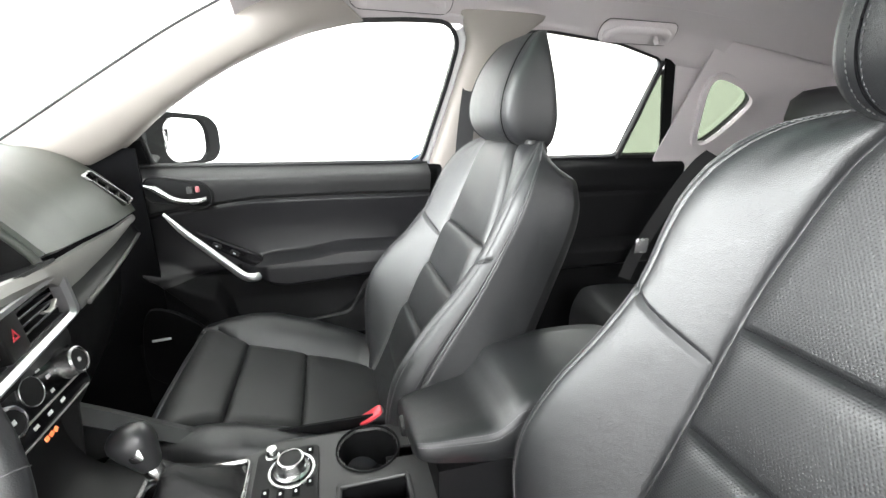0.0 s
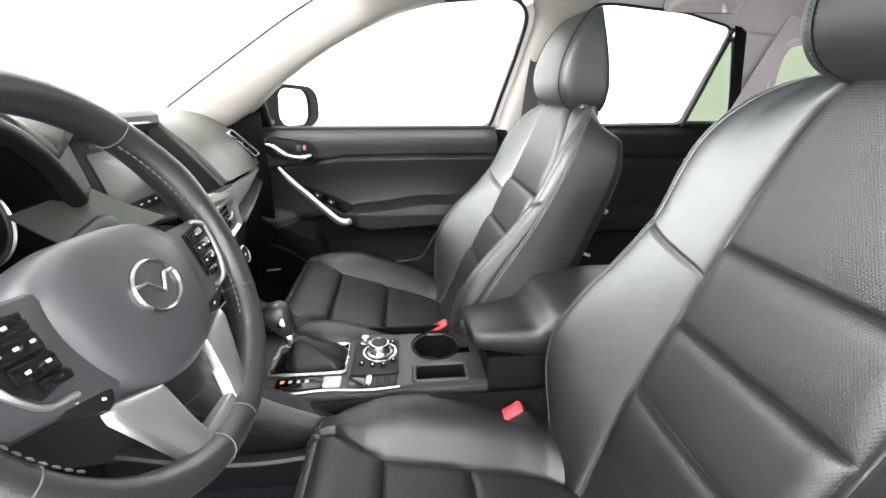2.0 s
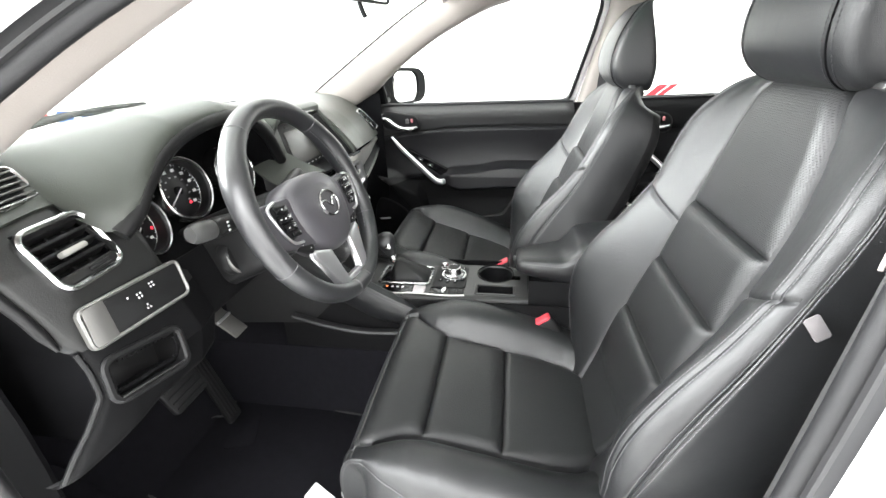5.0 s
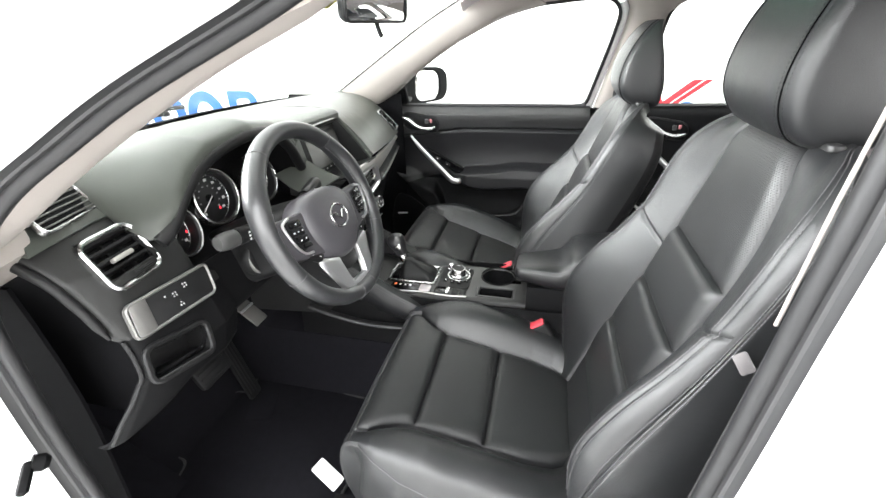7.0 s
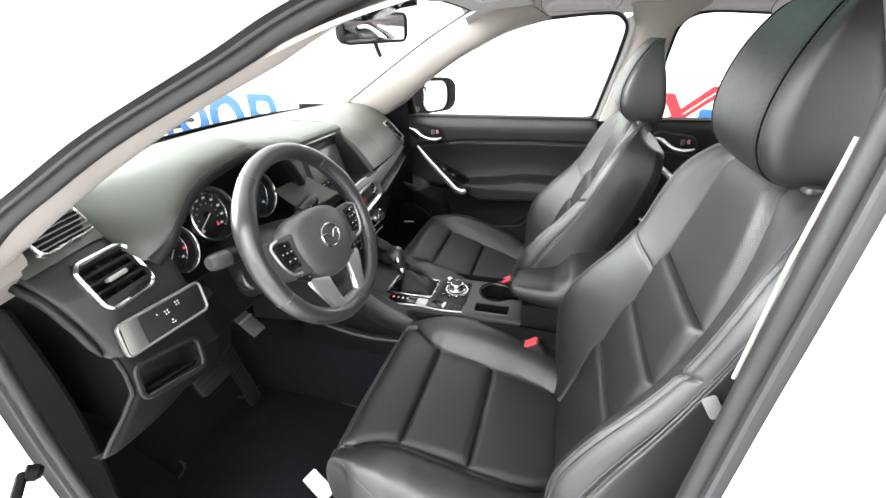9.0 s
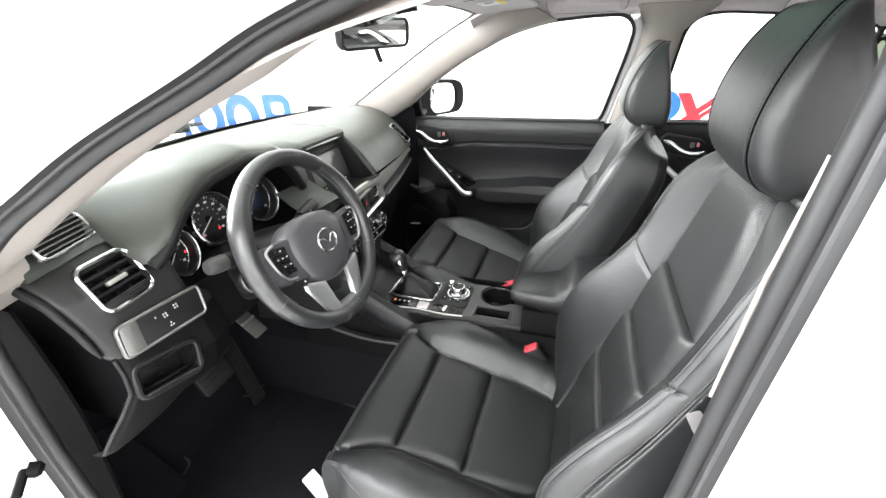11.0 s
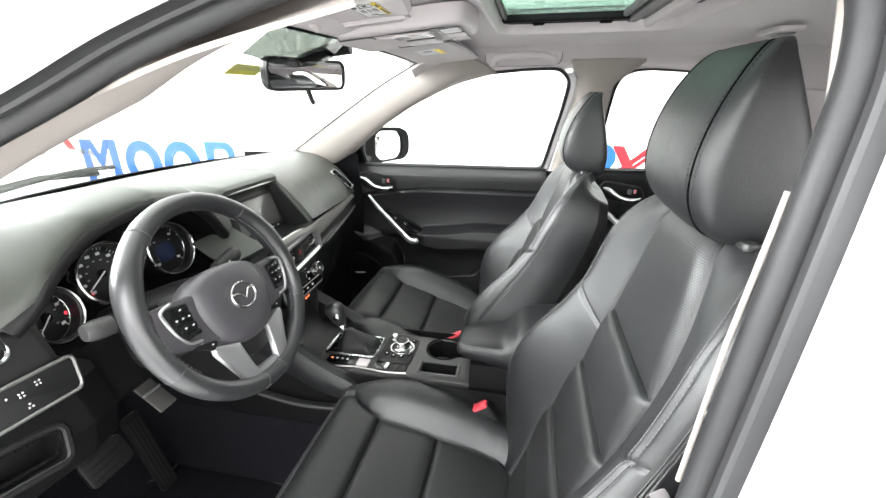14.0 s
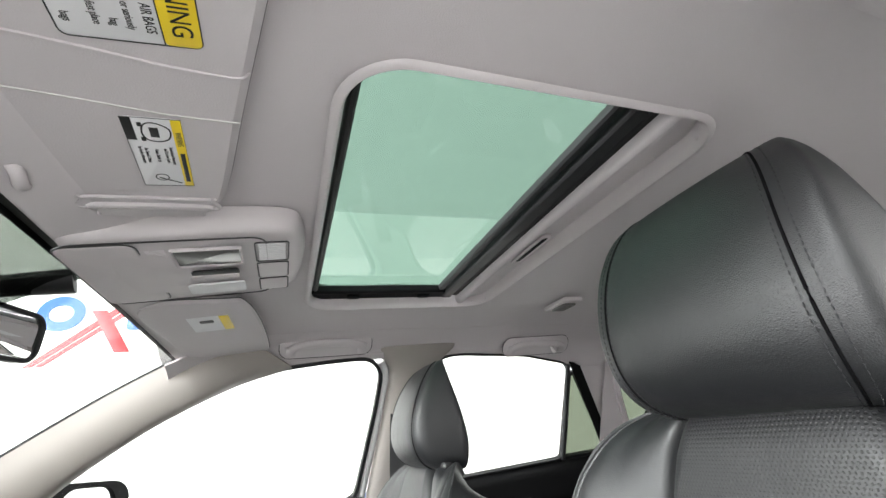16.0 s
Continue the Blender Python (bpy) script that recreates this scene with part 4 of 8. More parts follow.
def inner_handle(parent, o):
    """Release lever in its cup, with the lock slider."""
    o = np.array(o, float)
    m = axes(o + np.array((0.002, 0, 0)), (0, -1, 0), (0, 0, 1))
    cup = rrect(0.145, 0.060, 0.026, 8)
    cup[:, 1] += cup[:, 0] * -0.15
    part("handle_bezel", ring_frame("handle_bezel", inset(cup, -0.006), cup, 0.007, m @ Matrix.Translation((0, 0, -0.007)), PLASTIC, 0.002), parent)
    part("handle_cup", slab("handle_cup", cup, 0.003, m @ Matrix.Translation((0, 0, -0.002)), PLASTIC_DARK, 0.001), parent)
    lev = curve([o + (-0.010, 0.068, 0.020), o + (-0.014, 0.045, 0.012), o + (-0.020, 0.012, -0.010), o + (-0.020, -0.02, -0.020), o + (-0.018, -0.05, -0.019), o + (-0.010, -0.066, -0.016)], 22)
    part("release_lever", tube("release_lever", lev, list(np.interp(np.linspace(0, 1, 22), [0, 0.2, 0.55, 1], [0.004, 0.009, 0.007, 0.006])), CHROME, 10, flat=0.6, up=(1, 0, 0)), parent, "bright chrome release lever")
    part("lock_slider", box("lock_slider", 0.014, 0.018, 0.008, axes(o + (-0.004, -0.028, 0.006), (0, -1, 0), (0, 0, 1)) @ pose(0, 0, 0, 0, 180, 0), STALK, 0.002), parent, "grey lock slider")
    part("lock_mark", box("lock_mark", 0.009, 0.015, 0.008, axes(o + (-0.004, -0.046, 0.008), (0, -1, 0), (0, 0, 1)) @ pose(0, 0, 0, 0, 180, 0), LOCKRED, 0.002), parent, "red lock mark")


inner_handle(door, (0.707, 0.150, 1.004))
sp = part("speaker_grille", slab("speaker_grille", curve([(0.12, 0.50), (0.13, 0.62), (0.19, 0.68), (0.26, 0.70), (0.29, 0.62), (0.29, 0.50), (0.2, 0.46)], 30, True)[::-1], 0.012, Matrix(((0, 0, 1, 0.688), (1, 0, 0, 0), (0, 1, 0, 0), (0, 0, 0, 1))), PLASTIC_DARK, 0.004), door, "black speaker grille")
part("badge", box("badge", 0.046, 0.007, 0.002, axes((0.6865, 0.245, 0.612), (0, -1, 0.08), (0, 0, 1)) @ pose(0, 0, 0, 0, 180, 0), INK_WHITE, 0.0008), sp, "small pale badge")
# sail panel before the window
part("sail_panel", slab("sail_panel", on_side([(0.30, 1.06), (0.30, 1.085), (0.245, 1.13), (0.215, 1.135), (0.215, 1.06)]), 0.008, SM @ Matrix.Translation((0, 0, -0.010)), PLASTIC_DARK, 0.002), door, "black corner panel")
part("window_post", tube("window_post", [(float(side_x(z)) - 0.002, 0.212, z) for z in (1.06, 1.10, 1.15)], 0.006, RUBBER, 8), door)

# outside mirror
om = thing("side_mirror", (0.84, 0.22, 1.06), "black outside mirror on the passenger door, glass reflecting white", "mirror")
MM = axes((0.930, 0.178, 1.122), (0.87, -0.49, -0.03), (0.02, 0.0, 1.0))
pane_o = rrect(0.152, 0.124, 0.045, 9) + np.array((0.006, 0.0))
pane_o[:, 1] *= 1 - 0.9 * np.clip(pane_o[:, 0], 0, 1)
face = rrect(0.258, 0.150, 0.054, 9) + np.array((0.004, 0.002))
face[:, 1] *= 1 - 1.1 * np.clip(face[:, 0] - 0.02, 0, 1)
rr = [put(inset(pane_o, 0.002), MM, -0.004), put(inset(pane_o, -0.004), MM, 0.006)]
rr += [put(face * s + np.array((k, 0)), MM, z) for s, k, z in ((0.99, 0, 0.004), (1.02, -0.002, -0.012), (1.02, -0.012, -0.045), (0.96, -0.026, -0.080), (0.82, -0.042, -0.105), (0.5, -0.055, -0.120), (0.15, -0.06, -0.124))]
part("housing", rings("housing", rr, PLASTIC_DARK), om, "black mirror housing")
part("mirror_glass", slab("mirror_glass", pane_o, 0.003, MM @ Matrix.Translation((0, 0, -0.002)), MIRROR, 0.0008), om, "mirror glass reflecting the studio")
part("foot", tube("foot", curve([(0.775, 0.235, 1.070), (0.81, 0.245, 1.075), (0.90, 0.245, 1.09)], 8), 0.026, PANEL, 12, flat=0.6), om)

# ---- rear passenger door, its shade put into the lining's colour ----
rd = thing("door_2", (0.74, -1.0, 0.45), "closed rear passenger door, shade put into its black lining", "door", "structure")


def rear_x(y, z):
    x = 0.735 + 0.035 * smooth(1.04, 1.072, z) + 0.010 * math.exp(-((z - 0.965) / 0.006) ** 2)
    x -= 0.055 * smooth(0.80, 0.775, z) * smooth(0.70, 0.72, z)
    return x


ry, rz = np.linspace(-1.42, -0.60, 50), np.linspace(0.42, 1.075, 70)
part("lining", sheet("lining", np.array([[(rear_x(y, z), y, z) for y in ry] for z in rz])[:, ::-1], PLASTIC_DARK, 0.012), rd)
part("frame_panel", slab("frame_panel", on_side([(-1.335, 1.06), (-1.175, 1.335), (-1.16, 1.36), (-1.18, 1.357), (-1.205, 1.345), (-1.375, 1.06)]), 0.010, SM @ Matrix.Translation((0, 0, -0.008)), PLASTIC_DARK, 0.003), rd, "black rear edge of the door frame")
part("door_edge", tube("door_edge", [(float(side_x(z)) + 0.004, y, z) for y, z in ((-1.372, 1.065), (-1.30, 1.20), (-1.205, 1.352))], 0.0045, WHITE_PAINT, 8), rd, "white painted door frame edge")
part("divider", tube("divider", [(float(side_x(z)) - 0.004, y, z) for y, z in ((-1.158, 1.35), (-1.162, 1.2), (-1.160, 1.07))], 0.008, RUBBER, 8), rd)
part("outer_skin", slab("outer_skin", rrect(0.80, 0.62, 0.04), 0.03, axes((0.80, -1.0, 0.74), (0, 1, 0), (0, 0, 1)), WHITE_PAINT, 0.006), rd, "white painted outer skin")
inner_handle(rd, (0.728, -0.775, 0.992))
part("pull_handle", tube("pull_handle", curve([(0.725, -0.735, 0.915), (0.705, -0.79, 0.87), (0.69, -0.86, 0.81), (0.69, -0.90, 0.785)], 16), 0.010, SILVER, 10, flat=0.6, up=(1, 0, 0)), rd, "satin silver pull handle")
part("pocket_edge", tube("pocket_edge", curve([(0.715, -0.655, 0.75), (0.70, -0.71, 0.705), (0.695, -0.78, 0.655), (0.69, -0.86, 0.625)], 14), 0.006, GREYTRIM, 8), rd)

# ---- front seats ----
SX = -0.317


def seat_back(seat):
    """Backrest: rings stacked along the leaning spine; wings, insert, rear cover."""
    spine = curve([(-0.412, 0.555), (-0.450, 0.62), (-0.483, 0.70), (-0.517, 0.785), (-0.559, 0.889), (-0.598, 0.997), (-0.624, 1.08), (-0.638, 1.14), (-0.647, 1.175), (-0.660, 1.193), (-0.678, 1.203)], 381)
    zz = spine[:, 1]
    ins = np.interp(zz, [0.55, 0.62, 0.68, 0.785, 1.0, 1.06, 1.12, 1.16, 1.20], [0.075, 0.095, 0.108, 0.121, 0.121, 0.116, 0.104, 0.092, 0.07])
    out = np.interp(zz, [0.55, 0.62, 0.70, 0.77, 0.85, 0.93, 1.0, 1.06, 1.10, 1.14, 1.17, 1.19, 1.203], [0.170, 0.205, 0.244, 0.258, 0.252, 0.240, 0.230, 0.232, 0.230, 0.218, 0.196, 0.165, 0.12])
    hgt = np.interp(zz, [0.55, 0.60, 0.66, 0.72, 0.78, 0.86, 0.93, 1.0, 1.06, 1.11, 1.15, 1.18, 1.203], [0.0, 0.012, 0.040, 0.074, 0.092, 0.082, 0.058, 0.042, 0.042, 0.038, 0.024, 0.008, 0.0])
    deep = np.interp(zz, [0.55, 0.7, 1.0, 1.12, 1.17, 1.195, 1.203], [0.10, 0.125, 0.115, 0.10, 0.082, 0.05, 0.02])
    win = np.hanning(43) / np.hanning(43).sum()
    ins, out, hgt, deep = (np.convolve(np.pad(q, 21, mode="edge"), win, mode="valid") for q in (ins, out, hgt, deep))
    t = np.gradient(spine, axis=0)
    t /= np.linalg.norm(t, axis=1, keepdims=True)
    fwd = np.c_[t[:, 1], -t[:, 0]]
    rows, uvs, tags = [], [], None
    SEAMS = (0.791, 0.895, 1.002)
    s_len = np.r_[0, np.cumsum(np.linalg.norm(np.diff(spine, axis=0), axis=1))]
    for k in range(len(spine)):
        i, o, h, dp = ins[k], out[k], hgt[k], deep[k]
        z = zz[k]
        half = []
        prof = [(0.0, 0.008), (i * 0.35, 0.008), (i * 0.7, 0.007), (i - 0.009, 0.006), (i, -0.0015), (i + 0.008, 0.008)]
        w = o - i
        prof += [(i + w * 0.28, 0.006 + h * 0.36), (i + w * 0.50, h * 0.78), (i + w * 0.68, h * 0.98), (i + w * 0.80, h), (i + w * 0.92, h * 0.88), (i + w * 0.985, h * 0.62), (o, h * 0.3), (o + 0.002, -0.02), (o - 0.002, -dp * 0.55), (o - 0.02, -dp * 0.9), (o - 0.07, -dp), (0.0, -dp - 0.006)]
        px = np.array(prof)
        par = np.r_[np.linspace(0, 3, 13), np.linspace(3, 5, 13)[1:], np.linspace(5, 12, 43)[1:], np.linspace(12, 17, 16)[1:]]
        c = np.array([[np.interp(q, range(18), px[:, 0]), np.interp(q, range(18), px[:, 1])] for q in par])
        sm = curve(px, 18 * 6 - 5)
        c = np.array([[np.interp(q * 6, range(len(sm)), sm[:, 0]), np.interp(q * 6, range(len(sm)), sm[:, 1])] for q in par])
        # cross seams of the insert, and the puffed cushions between
        front = par <= 4.0
        groove = sum(0.0045 * math.exp(-((z - sz) / 0.0026) ** 2) for sz in SEAMS)
        puff = 0.0
        for lo, hi in zip((0.690,) + SEAMS, SEAMS + (1.21,)):
            if lo <= z < hi:
                u = (z - lo) / (hi - lo)
                puff = 0.011 * (1 - math.exp(-u / 0.16)) * (1 - math.exp(-(1 - u) / 0.07)) * (0.55 + 0.45 * u)
        f = np.clip((i - c[:, 0]) / 0.02, 0, 1) * (par < 4.0)
        c[:, 1] += f * (puff - groove)
        # piped seam along the side
        for q in range(len(par)):
            c[q, 0] -= 0.0035 * math.exp(-((par[q] - 11.1) / 0.16) ** 2)
            c[q, 1] -= 0.0028 * math.exp(-((par[q] - 9.17) / 0.13) ** 2)
        # slanting seam across the wing
        for q in range(len(par)):
            if 4.6 < par[q] < 10.5:
                sz = 0.958 + (par[q] - 5) / 5.5 * 0.045
                c[q, 1] -= 0.0050 * math.exp(-((z - sz) / 0.0028) ** 2)
        full = np.vstack([np.c_[-c[::-1, 0], c[::-1, 1]], c[1:]])
        rows.append([(SX + x, spine[k, 0] + d * fwd[k, 0], spine[k, 1] + d * fwd[k, 1]) for x, d in full])
        uvs.append([(x, s_len[k]) for x, d in full])
        tags = np.r_[-par[::-1], par[1:]]
    R, U = np.array(rows), np.array(uvs)
    nu = R.shape[1]
    # let the rows run along the slanting wing seam
    near_seam = np.exp(-((zz - 0.958) / 0.07) ** 2)
    for q in range(nu):
        at = np.interp(zz + near_seam * 0.045 * np.clip((abs(tags[q]) - 5) / 5.5, 0, 1), zz, np.arange(len(zz)))
        lo_ = np.minimum(at.astype(int), len(zz) - 2)
        fr_ = (at - lo_)[:, None]
        R[:, q] = R[lo_, q] * (1 - fr_) + R[lo_ + 1, q] * fr_
        U[:, q] = U[lo_, q] * (1 - fr_) + U[lo_ + 1, q] * fr_
    mid_tag = 0.5 * (tags[1:] + tags[:-1])
    z_mid = 0.5 * (zz[1:] + zz[:-1])

    def cut(test):
        return np.array([[test(mid_tag[i], z_mid[j]) for i in range(nu - 1)] for j in range(len(zz) - 1)])

    back = part("backrest", skin("backrest", R, PLASTIC, mask=cut(lambda q, z: abs(q) > 14.2)), seat, "black rear cover")
    for lo, hi in ((0.5, 0.791), (0.791, 0.895), (0.895, 1.002), (1.002, 1.3)):
        part("insert", skin("insert", R, LEATHER_PERF, uv=U, mask=cut(lambda q, z: abs(q) < 3.3 and lo <= z < hi)), back, "perforated black leather")
    for sgn in (-1, 1):
        part("lower_wing", skin("lower_wing", R, LEATHER, mask=cut(lambda q, z: 3.3 <= q * sgn <= 9.2 and z < 0.958)), back, "smooth black leather")
        part("upper_wing", skin("upper_wing", R, LEATHER, mask=cut(lambda q, z: 3.3 <= q * sgn <= 9.2 and z >= 0.958)), back, "smooth black leather")
        part("side_panel", skin("side_panel", R, LEATHER, mask=cut(lambda q, z: 9.2 < q * sgn <= 14.2)), back, "smooth black leather side")
        for q0, off in ((9.5, 0.0012), (8.83, 0.0012), (10.8, 0.0), (11.4, 0.0)):
            col = int(np.argmin(np.abs(tags - sgn * q0)))
            part("stitching", stitches("stitching", R[16:368, col] + np.array((sgn * 0.0004, off, off * 0.5)), THREAD), back, "grey double stitching")
        welt = int(np.argmin(np.abs(tags - sgn * 11.1)))
        part("welt", tube("welt", R[28:300:4, welt] + np.array((sgn * 0.0012, 0, 0)), 0.0022, LEATHER, 8), back, "rolled leather welt")
    return back


def seat_cushion(seat):
    """Cushion: cross profiles swept from the back, over the top and down the front."""
    path = curve([(-0.515, 0.585), (-0.46, 0.606), (-0.40, 0.617), (-0.295, 0.640), (-0.19, 0.663), (-0.115, 0.682), (-0.080, 0.689), (-0.056, 0.685), (-0.041, 0.669), (-0.033, 0.646), (-0.029, 0.61), (-0.034, 0.56), (-0.048, 0.52)], 219)
    t = np.gradient(path, axis=0)
    t /= np.linalg.norm(t, axis=1, keepdims=True)
    nrm = np.c_[-t[:, 1], t[:, 0]]
    s_len = np.r_[0, np.cumsum(np.linalg.norm(np.diff(path, axis=0), axis=1))]
    rows, uvs = [], []
    for k in range(len(path)):
        y, z = path[k]
        fr = smooth(-0.10, -0.045, y) if k > 100 else 0.0
        h = np.interp(y, [-0.52, -0.46, -0.38, -0.28, -0.19, -0.14, -0.10, -0.07, 0.02], [0.022, 0.032, 0.043, 0.050, 0.050, 0.038, 0.018, 0.007, 0.004]) * (1 - 0.9 * fr)
        i = np.interp(y, [-0.52, -0.46, -0.44, -0.41, -0.36, -0.16, -0.125, -0.10, -0.08, 0.02], [0.06, 0.085, 0.112, 0.128, 0.136, 0.140, 0.150, 0.164, 0.178, 0.180]) if k < 124 else 0.178
        o = np.interp(y, [-0.52, -0.4, -0.22, -0.16, -0.11, -0.075, -0.04], [0.225, 0.258, 0.262, 0.254, 0.234, 0.212, 0.206])
        w = o - i
        dd = 0.115 - 0.05 * fr
        prof = np.array([(0, 0.003), (i * 0.4, 0.003), (i * 0.75, 0.001), (i - 0.009, 0.000), (i, -0.008), (i + 0.008, 0.003), (i + w * 0.26, h * 0.66), (i + w * 0.46, h * 0.94), (i + w * 0.66, h * 0.96), (i + w * 0.84, h * 0.80), (i + w * 0.95, h * 0.35), (o, -0.014), (o + 0.001, -0.05), (o - 0.002, -dd)])
        sm = curve(prof, 13 * 6 + 1)
        par = np.r_[np.linspace(0, 3, 13), np.linspace(3, 5, 13)[1:], np.linspace(5, 13, 36)[1:]]
        c = np.array([[np.interp(q * 6, range(len(sm)), sm[:, 0]), np.interp(q * 6, range(len(sm)), sm[:, 1])] for q in par])
        if k < 132:
            groove = sum(0.006 * math.exp(-((y - sy) / 0.0032) ** 2) for sy in (-0.286, -0.155))
            puff = 0.0
            for lo, hi in ((-0.455, -0.286), (-0.286, -0.155), (-0.155, -0.055)):
                if lo <= y < hi:
                    u = (y - lo) / (hi - lo)
                    puff = 0.010 * (1 - math.exp(-u / 0.08)) * (1 - math.exp(-(1 - u) / 0.12)) * (1.0 - 0.4 * u)
            f = np.clip((i - c[:, 0]) / 0.02, 0, 1) * (par < 4)
            c[:, 1] += f * (puff - groove)
        gf = 0.006 * math.exp(-((s_len[k] - s_len[132]) / 0.0035) ** 2) + 0.004 * math.exp(-((s_len[k] - s_len[168]) / 0.003) ** 2)
        c[:, 1] -= gf * (par < 9)
        full = np.vstack([np.c_[-c[::-1, 0], c[::-1, 1]], c[1:]])
        rows.append([(SX + x, y + d * nrm[k, 0], z + d * nrm[k, 1]) for x, d in full])
        uvs.append([(x, s_len[k]) for x, d in full])
        tags = np.r_[-par[::-1], par[1:]]
    R, U = np.array(rows), np.array(uvs)
    mt = 0.5 * (tags[1:] + tags[:-1])
    ny = len(path)

    def cut(test):
        return np.array([[test(mt[i], j, path[j, 0]) for i in range(len(mt))] for j in range(ny - 1)])

    base = part("cushion", slab("cushion", rrect(0.42, 0.40, 0.05), 0.10, Matrix.Translation((SX, -0.28, 0.47)), PLASTIC_DARK, 0.02), seat, "black seat pan")
    for lo, hi in ((-0.6, -0.286), (-0.286, -0.155), (-0.155, 0.5)):
        part("insert", skin("insert", R, LEATHER_PERF, uv=U, mask=cut(lambda q, j, y: abs(q) < 3.3 and j < 132 and lo <= y < hi)), base, "perforated black leather")
    part("front_roll", skin("front_roll", R, LEATHER, mask=cut(lambda q, j, y: abs(q) < 3.3 and j >= 132)), base, "smooth black leather")
    for sgn in (-1, 1):
        part("side_bolster", skin("side_bolster", R, LEATHER, mask=cut(lambda q, j, y: q * sgn >= 3.3)), base, "smooth black leather")
        col = int(np.argmin(np.abs(tags - sgn * 10.4)))
        part("stitching", stitches("stitching", R[20:200, col] + np.array((sgn * 0.0012, 0.0, 0.0008)), THREAD), base)
    for kk in (127, 137, 164, 172):
        row = R[kk, 16:-16]
        part("stitching", stitches("stitching", row + np.array((0, 0.0008, 0.0009)), THREAD), base)
    # plastic side shields and rails
    for sgn in (-1, 1):
        sh = curve([(-0.52, 0.44), (-0.50, 0.60), (-0.40, 0.585), (-0.20, 0.575), (-0.11, 0.56), (-0.09, 0.50), (-0.13, 0.44)], 36, True)
        part("side_shield", slab("side_shield", sh, 0.02, Matrix(((0, 0, 1, SX + sgn * 0.258 - 0.01), (1, 0, 0, 0), (0, 1, 0, 0), (0, 0, 0, 1))), PLASTIC, 0.006), base, "black plastic side shield")
        part("rail", box("rail", 0.045, 0.62, 0.035, Matrix.Translation((SX + sgn * 0.20, -0.20, 0.365)), GREYTRIM, 0.004), base, "grey steel seat rail")
        for y in (-0.42, -0.02):
            part("riser", box("riser", 0.03, 0.06, 0.10, Matrix.Translation((SX + sgn * 0.20, y, 0.39)), PLASTIC_DARK, 0.004), base)
    part("front_skirt", sheet("front_skirt", np.array([[(SX + x, -0.058 - 0.03 * (x / 0.24) ** 2 + dy2, z) for x in np.linspace(-0.22, 0.22, 16)] for dy2, z in ((0.0, 0.54), (0.004, 0.49), (-0.004, 0.44), (-0.02, 0.41))]), PLASTIC, 0.006), base, "black plastic front skirt")


